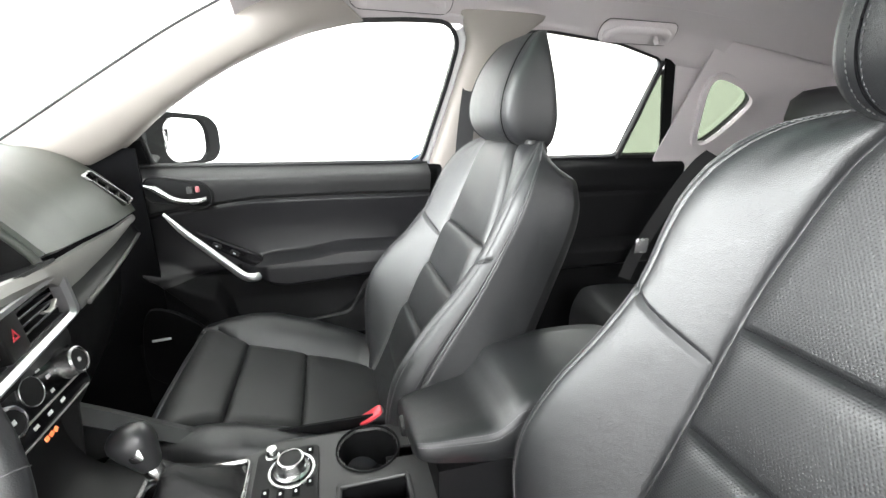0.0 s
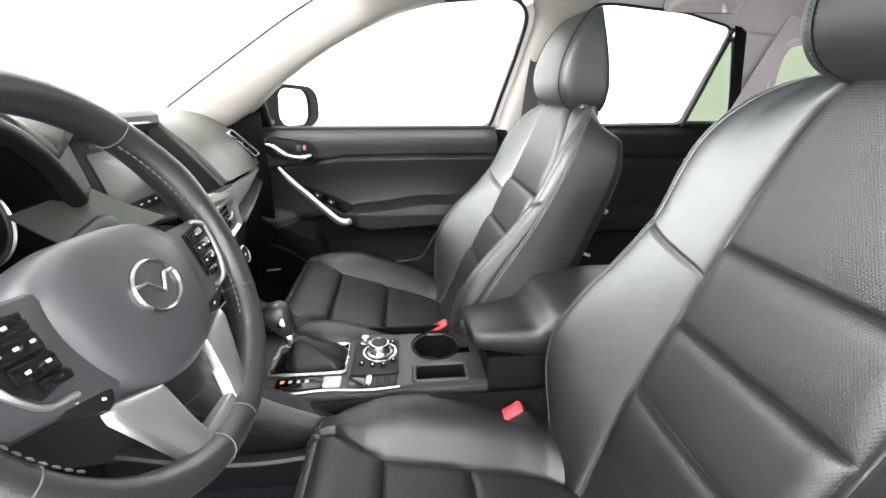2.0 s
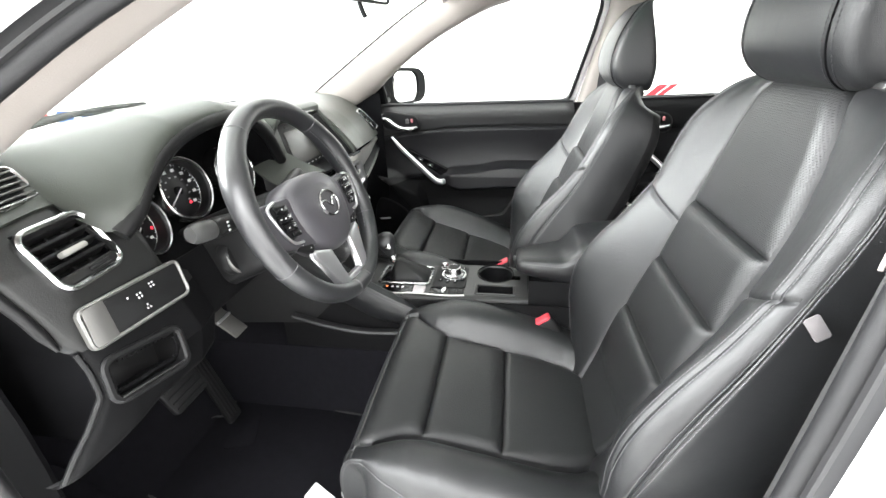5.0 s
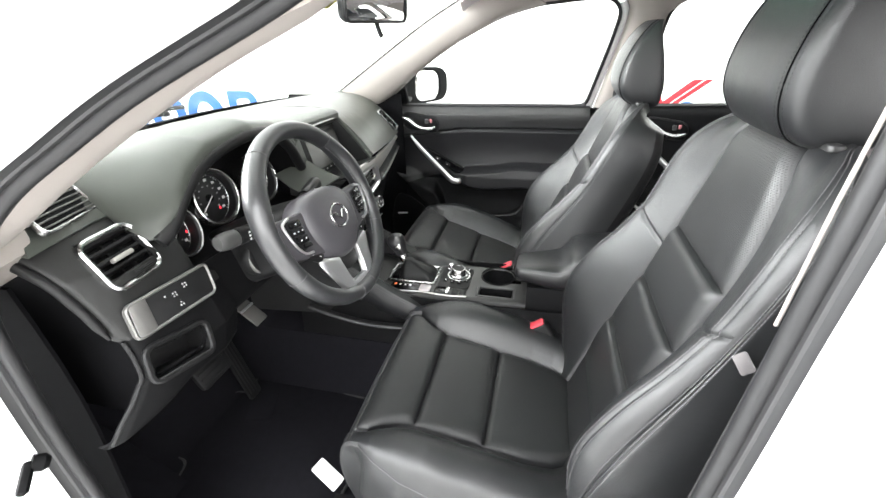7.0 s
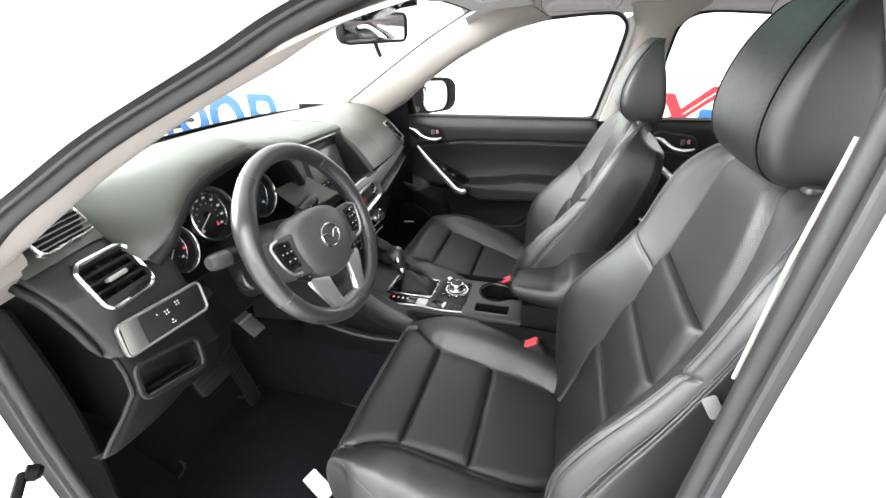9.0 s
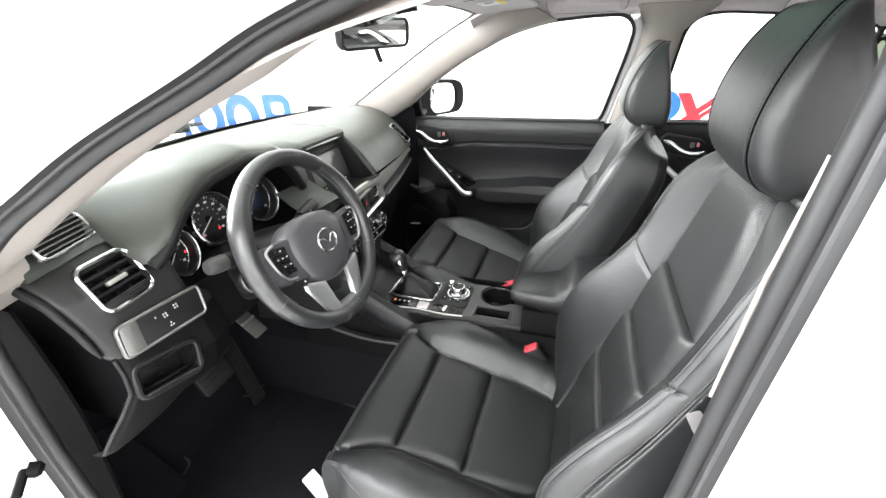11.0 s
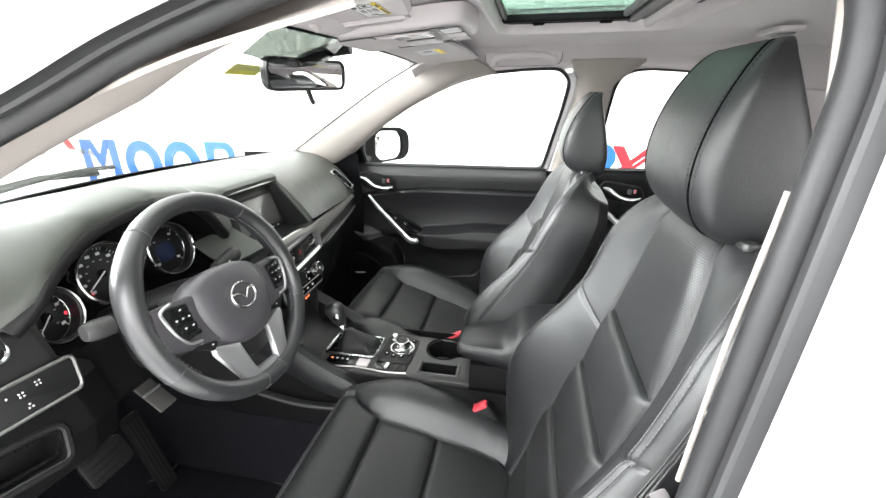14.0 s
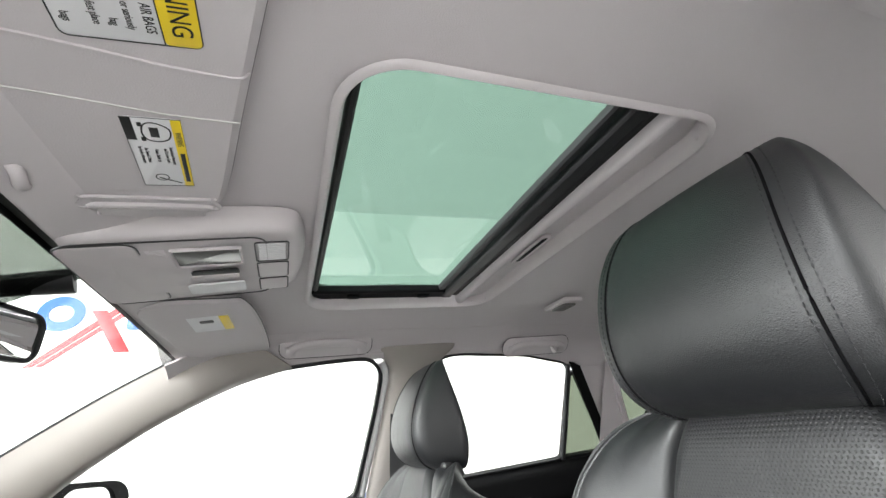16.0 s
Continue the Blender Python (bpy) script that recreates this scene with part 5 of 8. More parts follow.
def headrest(seat):
    """Padded headrest: leather front, two side gussets, twin posts."""
    rows, tags = [], []
    prof = [(1.190, 0.092, 0.000, 0.030), (1.193, 0.106, 0.018, 0.036), (1.204, 0.119, 0.038, 0.038), (1.222, 0.127, 0.053, 0.037), (1.245, 0.131, 0.062, 0.034), (1.275, 0.132, 0.064, 0.024), (1.308, 0.130, 0.059, 0.011), (1.336, 0.126, 0.050, -0.002), (1.357, 0.120, 0.040, -0.011), (1.373, 0.112, 0.030, -0.017), (1.384, 0.102, 0.020, -0.019), (1.389, 0.088, 0.010, -0.018)]
    P = curve(np.array(prof), 44)
    # rounded box section: seven even steps to each corner
    e = 0.27
    for z, w, f, b in P:
        w, f, b = w * 0.87, f + 0.005, b + 0.008
        yc = -0.665 - (z - 1.20) * 0.06
        ring = []
        for k8 in range(8):
            a = np.linspace(k8 * math.pi / 4, (k8 + 1) * math.pi / 4, 60)
            ca, sa = np.cos(a), np.sin(a)
            x = w * np.sign(ca) * np.abs(ca) ** e
            d = np.sign(sa) * np.abs(sa) ** e
            y = (f - b) / 2 + d * (f + b) / 2 + np.where(d > 0, d * 0.006 * (1 - (x / w) ** 2), 0.0)
            arc = np.r_[0, np.cumsum(np.hypot(np.diff(x), np.diff(y)))]
            at = np.linspace(0, arc[-1], 8)[:-1]
            ring += [(SX + u, yc + v, z) for u, v in zip(np.interp(at, arc, x), np.interp(at, arc, y))]
        rows.append(ring)
    R = np.array(rows)
    n = 56
    Rc = np.concatenate([R, R[:, :1]], axis=1)
    # shallow seam between front face and gussets
    for col in (8, 20):
        c0 = R[:, col].copy()
        cen = R.mean(axis=1)
        d = cen - c0
        d /= np.linalg.norm(d, axis=1, keepdims=True)
        Rc[:, col] = c0 + d * 0.0022
    hr = part("headrest", skin("headrest", Rc, LEATHER, mask=np.array([[8 <= i < 20 for i in range(n)]] * (len(P) - 1))), seat, "padded black leather headrest")
    part("gusset", skin("gusset", Rc, LEATHER, mask=np.array([[not (8 <= i < 20) for i in range(n)]] * (len(P) - 1))), hr, "smooth leather rear and side cover")
    bt = [tuple(p) for p in R[0]]
    part("underside", raw("underside", bt, [tuple(range(n))], LEATHER), hr)
    part("crown", raw("crown", [tuple(p) for p in R[-1]], [tuple(range(n))], LEATHER), hr)
    for col in (8, 20):
        cen = R.mean(axis=1)[1:43]
        q = Rc[1:43, col]
        d = (q - cen) / np.linalg.norm(q - cen, axis=1, keepdims=True)
        part("seam", tube("seam", q + d * 0.0006, 0.0011, SHADE_BLACK, 6), hr, "dark sewn joint")
    for col, beside, f in ((8, 7, 0.42), (8, 9, 0.40), (20, 21, 0.42), (20, 19, 0.40)):
        q = (R[:, col] * (1 - f) + R[:, beside] * f)[2:42]
        cen = R.mean(axis=1)[2:42]
        d = q - cen
        d /= np.linalg.norm(d, axis=1, keepdims=True)
        part("stitching", stitches("stitching", q + d * 0.0005, THREAD_DARK, gap=0.005, length=0.0036), hr)
    for sgn in (-1, 1):
        part("post", tube("post", [(SX + sgn * 0.075, -0.667, 1.16), (SX + sgn * 0.075, -0.667, 1.21)], 0.006, GRAPHITE, 12), hr, "dark steel post")
        part("guide_collar", slab("guide_collar", rrect(0.040, 0.026, 0.010, 6), 0.012, Matrix.Translation((SX + sgn * 0.075, -0.668, 1.190)), PLASTIC_DARK, 0.003), hr, "black plastic post guide")
    part("release_knob", box("release_knob", 0.034, 0.018, 0.011, Matrix.Translation((SX - 0.100, -0.660, 1.192)), GRAPHITE, 0.004), hr)


SEAT_AT = (SX, -0.25, 0.36)
drv = thing("front_seat", SEAT_AT, "black leather driver seat with perforated insert and side bolsters", "seat", group="front seats")
seat_cushion(drv)
seat_back(drv)
headrest(drv)
tilt = Matrix.Translation((0.655, -0.15, 0.633)) @ Matrix.Rotation(radians(6.5), 4, "X") @ Matrix.Translation((0, 0.295, -0.636))
pas = copy_thing(drv, tilt @ Matrix.Translation(SEAT_AT))
tagged(pas, "black leather passenger seat reclined a little further", "seat")

# ---- dashboard ----
dash = thing("dashboard", (0.0, 0.4, 0.8), "soft black dashboard with silver trim and hooded instruments", "dashboard")


PAD_KEYS = [
    (-0.655, [(0.40, 1.145), (0.36, 1.150), (0.32, 1.143), (0.275, 1.125), (0.255, 1.106), (0.254, 1.094)]),
    (-0.60, [(0.40, 1.150), (0.36, 1.154), (0.315, 1.146), (0.284, 1.127), (0.262, 1.104), (0.253, 1.094)]),
    (-0.56, [(0.40, 1.152), (0.36, 1.156), (0.32, 1.149), (0.294, 1.129), (0.272, 1.106), (0.260, 1.095)]),
    (-0.534, [(0.40, 1.154), (0.36, 1.157), (0.32, 1.150), (0.296, 1.130), (0.276, 1.107), (0.262, 1.094)]),
    (-0.525, [(0.40, 1.154), (0.36, 1.157), (0.315, 1.150), (0.272, 1.122), (0.232, 1.090), (0.201, 1.057)]),
    (-0.515, [(0.40, 1.155), (0.35, 1.158), (0.305, 1.150), (0.255, 1.122), (0.208, 1.086), (0.194, 1.062)]),
    (-0.495, [(0.40, 1.156), (0.35, 1.160), (0.295, 1.153), (0.240, 1.130), (0.193, 1.094), (0.196, 1.080)]),
    (-0.475, [(0.40, 1.157), (0.34, 1.163), (0.285, 1.158), (0.228, 1.140), (0.192, 1.117), (0.198, 1.104)]),
    (-0.44, [(0.40, 1.158), (0.34, 1.166), (0.275, 1.167), (0.220, 1.157), (0.194, 1.143), (0.200, 1.130)]),
    (-0.40, [(0.40, 1.160), (0.34, 1.171), (0.265, 1.176), (0.215, 1.174), (0.190, 1.165), (0.198, 1.152)]),
    (-0.29, [(0.40, 1.160), (0.34, 1.176), (0.26, 1.185), (0.21, 1.184), (0.186, 1.176), (0.195, 1.164)]),
    (-0.20, [(0.42, 1.152), (0.35, 1.165), (0.27, 1.172), (0.215, 1.168), (0.190, 1.158), (0.20, 1.146)]),
    (-0.13, [(0.42, 1.145), (0.36, 1.150), (0.29, 1.148), (0.235, 1.138), (0.205, 1.115), (0.215, 1.10)]),
    (-0.095, [(0.42, 1.142), (0.36, 1.146), (0.29, 1.147), (0.235, 1.145), (0.205, 1.140), (0.215, 1.130)]),
    (0.098, [(0.42, 1.142), (0.36, 1.146), (0.29, 1.146), (0.235, 1.144), (0.205, 1.138), (0.215, 1.128)]),
    (0.102, [(0.42, 1.142), (0.36, 1.146), (0.29, 1.146), (0.23, 1.138), (0.160, 1.078), (0.118, 1.026)]),
    (0.16, [(0.42, 1.138), (0.35, 1.142), (0.28, 1.138), (0.22, 1.116), (0.165, 1.066), (0.130, 1.018)]),
    (0.26, [(0.42, 1.136), (0.35, 1.136), (0.28, 1.126), (0.22, 1.098), (0.175, 1.054), (0.150, 1.009)]),
    (0.45, [(0.42, 1.130), (0.38, 1.128), (0.32, 1.115), (0.26, 1.082), (0.217, 1.033), (0.190, 0.987)]),
    (0.67, [(0.44, 1.115), (0.41, 1.112), (0.37, 1.100), (0.32, 1.070), (0.27, 1.020), (0.244, 0.968)]),
]


def dash_top(x):
    """Profile of the pad at x, from the windscreen edge back over the top to the near edge."""
    xs_ = [k for k, _ in PAD_KEYS]
    ar = np.array([p for _, p in PAD_KEYS])
    yf = 0.475 + 0.15 * (1 - (abs(x - CX) / 0.65) ** 2)
    near = [(np.interp(x, xs_, ar[:, k, 0]), np.interp(x, xs_, ar[:, k, 1])) for k in range(6)]
    return np.array([(yf + 0.03, 1.100), (yf, 1.118), (0.5 * (yf + near[0][0]), 0.5 * (1.118 + near[0][1]) + 0.006)] + near)


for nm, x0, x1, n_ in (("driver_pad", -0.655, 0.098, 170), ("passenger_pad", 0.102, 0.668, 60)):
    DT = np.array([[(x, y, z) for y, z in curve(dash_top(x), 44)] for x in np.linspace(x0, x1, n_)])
    part(nm, sheet(nm, DT[:, ::-1], PAD, 0.010), dash, "grained soft pad, windscreen light put into its grey")
# oval speaker cover let into the top
oval = []
for a in np.linspace(0, 2 * math.pi, 48, endpoint=False):
    x, y = 0.031 + 0.062 * math.cos(a) + 0.012 * math.sin(a), 0.405 + 0.085 * math.sin(a)
    pr = curve(dash_top(x), 44)
    o_ = np.argsort(pr[:, 0])
    oval.append((x, y, float(np.interp(y, pr[o_, 0], pr[o_, 1])) + 0.0004))
part("speaker_joint", tube("speaker_joint", oval, 0.0013, PLASTIC, 6, closed=True), dash, "oval joint of the speaker cover")
# left end: face with the vent and switch panel
def face_y(x, z):
    """How far forward the driver's end of the dash lies."""
    y = 0.20 + 0.35 * (z - 1.03) if z > 0.90 else 0.155 + 0.30 * (0.90 - z)
    y += max(0.0, z - 1.05) * (0.45 + 5.0 * max(0.0, x + 0.60))
    return y - 0.12 * (x + 0.556) + 0.9 * max(0.0, -0.60 - x) ** 1.5 + 0.4 * max(0.0, x + 0.50)


def end_x(z):
    """Outboard edge of the driver's end face: the shoulder runs in, the lower lid swings out again."""
    return float(np.interp(z, [0.795, 0.83, 0.86, 0.90, 0.93, 0.955, 0.962, 1.01, 1.06, 1.10, 1.12], [-0.686, -0.672, -0.656, -0.640, -0.634, -0.633, -0.638, -0.643, -0.652, -0.664, -0.668]))


left_face = []
for u in np.linspace(0, 1, 64):
    col_ = []
    zb = 0.800 + 0.046 * float(np.clip(u / 0.45, 0, 1))
    for v in np.linspace(0, 1, 96):
        z = 1.104 + v * (zb - 1.104)
        xe = end_x(z)
        x = xe + u * (float(np.interp(z, [0.97, 1.0], [-0.455, -0.492])) - xe)
        col_.append((x, face_y(x, z) + 0.010 * max(0.0, 1 - u / 0.06) ** 2, z))
    x, y, z = col_[-1]
    deep_ = 0.01 + 0.15 * float(np.clip((u - 0.15) / 0.3, 0, 1))
    col_ += [(x, y + 0.004, z - 0.008), (x, y + 0.010, z - 0.012), (x, y + 0.012 + 0.4 * deep_, z - 0.013), (x, y + 0.014 + deep_, z - 0.012)]
    left_face.append(col_)
left_face.append([(x + 0.002, y + 0.06, z) for x, y, z in left_face[-1]])
left_face = np.array(left_face)
BOX_X, BOX_Z = -0.583, 0.907


def face_free(x, z):
    return (abs(x + 0.571) < 0.036 and abs(z - 1.056) < 0.030) or (abs(x - BOX_X - 0.25 * (z - BOX_Z)) < 0.041 and abs(z - BOX_Z + 0.14 * (x - BOX_X)) < 0.018)


fc = 0.25 * (left_face[1:, 1:] + left_face[:-1, 1:] + left_face[1:, :-1] + left_face[:-1, :-1])
fk = np.array([[not face_free(c[0], c[2]) for c in r] for r in fc])
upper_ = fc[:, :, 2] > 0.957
part("left_face", sheet("left_face", left_face, FASCIA, 0.006, mask=fk & upper_), dash, "grained dash end face, toned darker for its shade")
# Below the joint a darker plastic paints in the open door's shade.
part("lower_cover", sheet("lower_cover", left_face, PLASTIC_DARK, 0.005, mask=fk & ~upper_), dash, "lower cover under the switch panel, darkened for the door's shade")
edge_up = [(end_x(z) - 0.002, face_y(end_x(z), z) + 0.006, z) for z in np.linspace(1.105, 0.966, 20)]
part("shoulder_ridge", tube("shoulder_ridge", edge_up, list(np.interp(np.linspace(0, 1, 20), [0, 0.15, 0.85, 1], [0.002, 0.0065, 0.006, 0.002])), PLASTIC, 10, up=(1, 0, 0)), dash, "rounded outer ridge of the dash end")
edge_lo = [(end_x(z) + 0.001, face_y(end_x(z), z) + 0.004, z) for z in np.linspace(0.955, 0.800, 20)]
part("lid_edge", tube("lid_edge", edge_lo, 0.0032, PLASTIC, 8, up=(1, 0, 0)), dash, "rounded edge of the lower cover")
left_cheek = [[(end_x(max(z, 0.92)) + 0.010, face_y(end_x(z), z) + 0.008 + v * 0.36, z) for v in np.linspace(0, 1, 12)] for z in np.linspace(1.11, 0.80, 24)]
# Shade of the dash end is in this panel's black.
part("left_cheek", sheet("left_cheek", np.array(left_cheek), SHADE_BLACK, 0.005), dash, "dash end panel, shade put into its black")
# knee panel under the column and across to the middle
kp = [[(x, y, z) for y, z in curve([(0.20, 0.985), (0.178, 0.93), (0.172, 0.895), (0.19, 0.876), (0.26, 0.868), (0.42, 0.868)], 24)] for x in np.linspace(-0.47, -0.085, 24)]
part("knee_panel", sheet("knee_panel", np.array(kp), PLASTIC_DARK, 0.006), dash, "black knee panel")


def face_pose(x, z, yaw=0.0, dy=0.0):
    y = face_y(x, z) + dy
    return Matrix.Translation((x, y, z)) @ Matrix.Rotation(radians(yaw), 4, "Z") @ axes((0, 0, 0), (1, 0, 0), (0, 0.33, 0.94))


def louvre_vent(parent, m, w, h, bars, shear=0.0, frame=0.010, chrome=CHROME, uprights=3):
    """Air vent: bright frame, dark box, level louvres, uprights and a thumb tab."""
    outer = rrect(w, h, 0.018, 6)
    outer[:, 0] += outer[:, 1] * shear
    inner = inset(outer, frame)
    v = part("air_vent", ring_frame("air_vent", outer, inner, 0.014, m @ Matrix.Translation((0, 0, -0.006)), chrome, 0.004), parent, "bright framed air vent")
    part("vent_box", slab("vent_box", inset(outer, frame * 0.6), 0.004, m @ Matrix.Translation((0, 0, -0.028)), PLASTIC_DARK, 0.001), v)
    for k in range(bars):
        yb = -h / 2 + frame + (h - 2 * frame) * (k + 0.5) / bars
        lp = np.array([(-w / 2 + frame * 0.7, -0.0022), (w / 2 - frame * 0.7, -0.0022), (w / 2 - frame * 0.7, 0.0022), (-w / 2 + frame * 0.7, 0.0022)])
        part("louvre", slab("louvre", lp, 0.020, m @ Matrix.Translation((yb * shear, yb, -0.022)) @ pose(0, 0, 0, -14, 0, 0), PLASTIC, 0.001), v)
    for k in range(uprights):
        xb = -w / 2 + w * (k + 1) / (uprights + 1)
        part("upright", slab("upright", np.array([(-0.0015, -h / 2 + frame), (0.0015, -h / 2 + frame), (0.0015, h / 2 - frame), (-0.0015, h / 2 - frame)]), 0.008, m @ Matrix.Translation((xb, 0, -0.026)), PLASTIC, 0.0008), v)
    part("tab", box("tab", 0.032, 0.007, 0.012, m @ Matrix.Translation((0.0, 0.0, -0.004)), GREYTRIM, 0.002), v, "silver thumb tab")
    return v


VL = axes((-0.571, 0.216, 1.056), (1, 0.02, 0.05), (0, 0.45, 0.89))
vl = louvre_vent(dash, VL, 0.086, 0.082, 5, 0.0, 0.0065)
part("vent_sill", slab("vent_sill", rrect(0.072, 0.013, 0.003), 0.010, VL @ Matrix.Translation((0, -0.028, -0.006)), FASCIA, 0.002), vl, "dark plate under the louvres")
part("thumb_wheel", box("thumb_wheel", 0.030, 0.006, 0.005, VL @ Matrix.Translation((0.010, -0.028, 0.003)), PLASTIC, 0.002), vl)
# slim demister vent on the shoulder
dm = axes((-0.586, 0.268, 1.130), (0.94, 0.33, -0.02), (-0.25, 0.50, 0.82))
dv = part("side_vent", ring_frame("side_vent", rrect(0.104, 0.046, 0.010), rrect(0.094, 0.037, 0.007), 0.009, dm @ Matrix.Translation((0, 0, -0.004)), CHROME, 0.002), dash, "slim bright framed side vent")
part("vent_box", slab("vent_box", rrect(0.098, 0.041, 0.008), 0.003, dm @ Matrix.Translation((0, 0, -0.002)), PLASTIC_DARK, 0.001), dv)
for k in range(5):
    part("louvre", slab("louvre", np.array([(-0.046, -0.0009), (0.046, -0.0009), (0.046, 0.0009), (-0.046, 0.0009)]), 0.004, dm @ Matrix.Translation((0, -0.0145 + 0.0073 * k, 0.0005)), SMOKED, 0.0006), dv)
# switch panel
spm = face_pose(-0.554, 0.977, -7, -0.004)
spo = rrect(0.138, 0.052, 0.010, 5)
spo[:, 0] += spo[:, 1] * 0.15
spn = part("switch_panel", ring_frame("switch_panel", spo, inset(spo, 0.0045), 0.009, spm, SMOKED, 0.002), dash, "silver framed switch panel")
part("switch_plate", slab("switch_plate", inset(spo, 0.004), 0.006, spm, PLASTIC, 0.001), spn)
part("silver_flank", slab("silver_flank", np.array([(-0.069, -0.024), (-0.040, -0.024), (-0.034, 0.024), (-0.060, 0.024)]), 0.008, spm, SMOKED, 0.002), spn)
for gx, gy, bits in ((0.004, 0.006, ((-1, 1), (1, 1), (-1, -1), (1, -1))), (0.024, 0.011, ((-1, 1), (1, 1), (-1, -1), (1, -1))), (0.006, -0.011, ((0, 1), (-1, -1), (1, -1))), (-0.010, 0.010, ((0, 0),))):
    for bx_, by_ in bits:
        part("switch_mark", box("switch_mark", 0.0022, 0.0025, 0.0006, spm @ Matrix.Translation((gx + 0.0021 * bx_, gy + 0.0022 * by_, 0.006)), INK_WHITE, 0.0003), spn)
# coin box
cbm = face_pose(BOX_X, BOX_Z, -7, -0.001)
cbo = rrect(0.088, 0.042, 0.008, 5)
cbo = np.c_[cbo[:, 0] + 0.25 * cbo[:, 1], cbo[:, 1] - 0.14 * cbo[:, 0]]
cb = part("coin_box", ring_frame("coin_box", inset(cbo, -0.009), cbo, 0.006, cbm @ Matrix.Translation((0, 0, -0.003)), PLASTIC, 0.003), dash, "open black storage pocket")
part("pocket_well", skin("pocket_well", np.array([np.vstack([q, q[:1]]) for q in (put(cbo, cbm, 0.0), put(inset(cbo, 0.002), cbm, -0.02), put(inset(cbo, 0.005), cbm, -0.050))]), PLASTIC), cb, "satin inner walls")
part("pocket_back", slab("pocket_back", inset(cbo, 0.003), 0.003, cbm @ Matrix.Translation((0, 0, -0.052)), PLASTIC, 0.001), cb)
part("pocket_lip", box("pocket_lip", 0.082, 0.0028, 0.003, cbm @ Matrix.Translation((-0.006, -0.0205, 0.002)) @ pose(0, 0, 0, 0, 0, -8), GRAPHITE, 0.001), cb, "satin front lip")

# instruments
hood_lip = curve([(-0.526, 0.204, 1.060), (-0.510, 0.201, 1.070), (-0.491, 0.200, 1.084), (-0.471, 0.200, 1.106), (-0.437, 0.200, 1.132), (-0.396, 0.197, 1.154), (-0.34, 0.194, 1.166), (-0.28, 0.192, 1.169), (-0.22, 0.194, 1.156), (-0.165, 0.198, 1.117), (-0.118, 0.208, 1.058)], 60)


def hood_in(f, y):
    """The hood opening drawn in by f towards the instruments."""
    return [(-0.325 + (q[0] + 0.325) * f, y, 1.040 + (q[2] - 1.040) * f) for q in hood_lip]


bin_ = part("instrument_bin", sheet("instrument_bin", np.array([hood_in(0.985, 0.203), hood_in(0.955, 0.212), hood_in(0.945, 0.225), hood_in(0.925, 0.255), hood_in(0.90, 0.300)]), PLASTIC_DARK, 0.003), dash, "black instrument recess")
part("hood_edge", tube("hood_edge", hood_lip + np.array((0.0, -0.010, -0.003)), 0.0115, PLASTIC, 12, up=(0, 1, 0)), dash, "rounded instrument hood edge")
plate_rows = []
for x in np.linspace(-0.496, -0.125, 40):
    ztop = float(np.interp(x, hood_lip[:, 0], hood_lip[:, 2])) - 0.006
    fwd = 0.045 * smooth(-0.44, -0.50, x)
    plate_rows.append([(x, y - fwd * (1 if z > 1.0 else 0.6), z) for y, z in curve([(0.288, ztop), (0.284, min(1.05, ztop - 0.01)), (0.274, 1.006), (0.240, 0.988), (0.206, 0.979), (0.198, 0.955)], 24)])
part("cluster_plate", sheet("cluster_plate", np.array(plate_rows), PLASTIC_DARK, 0.003), bin_, "matt black plate round the dials")


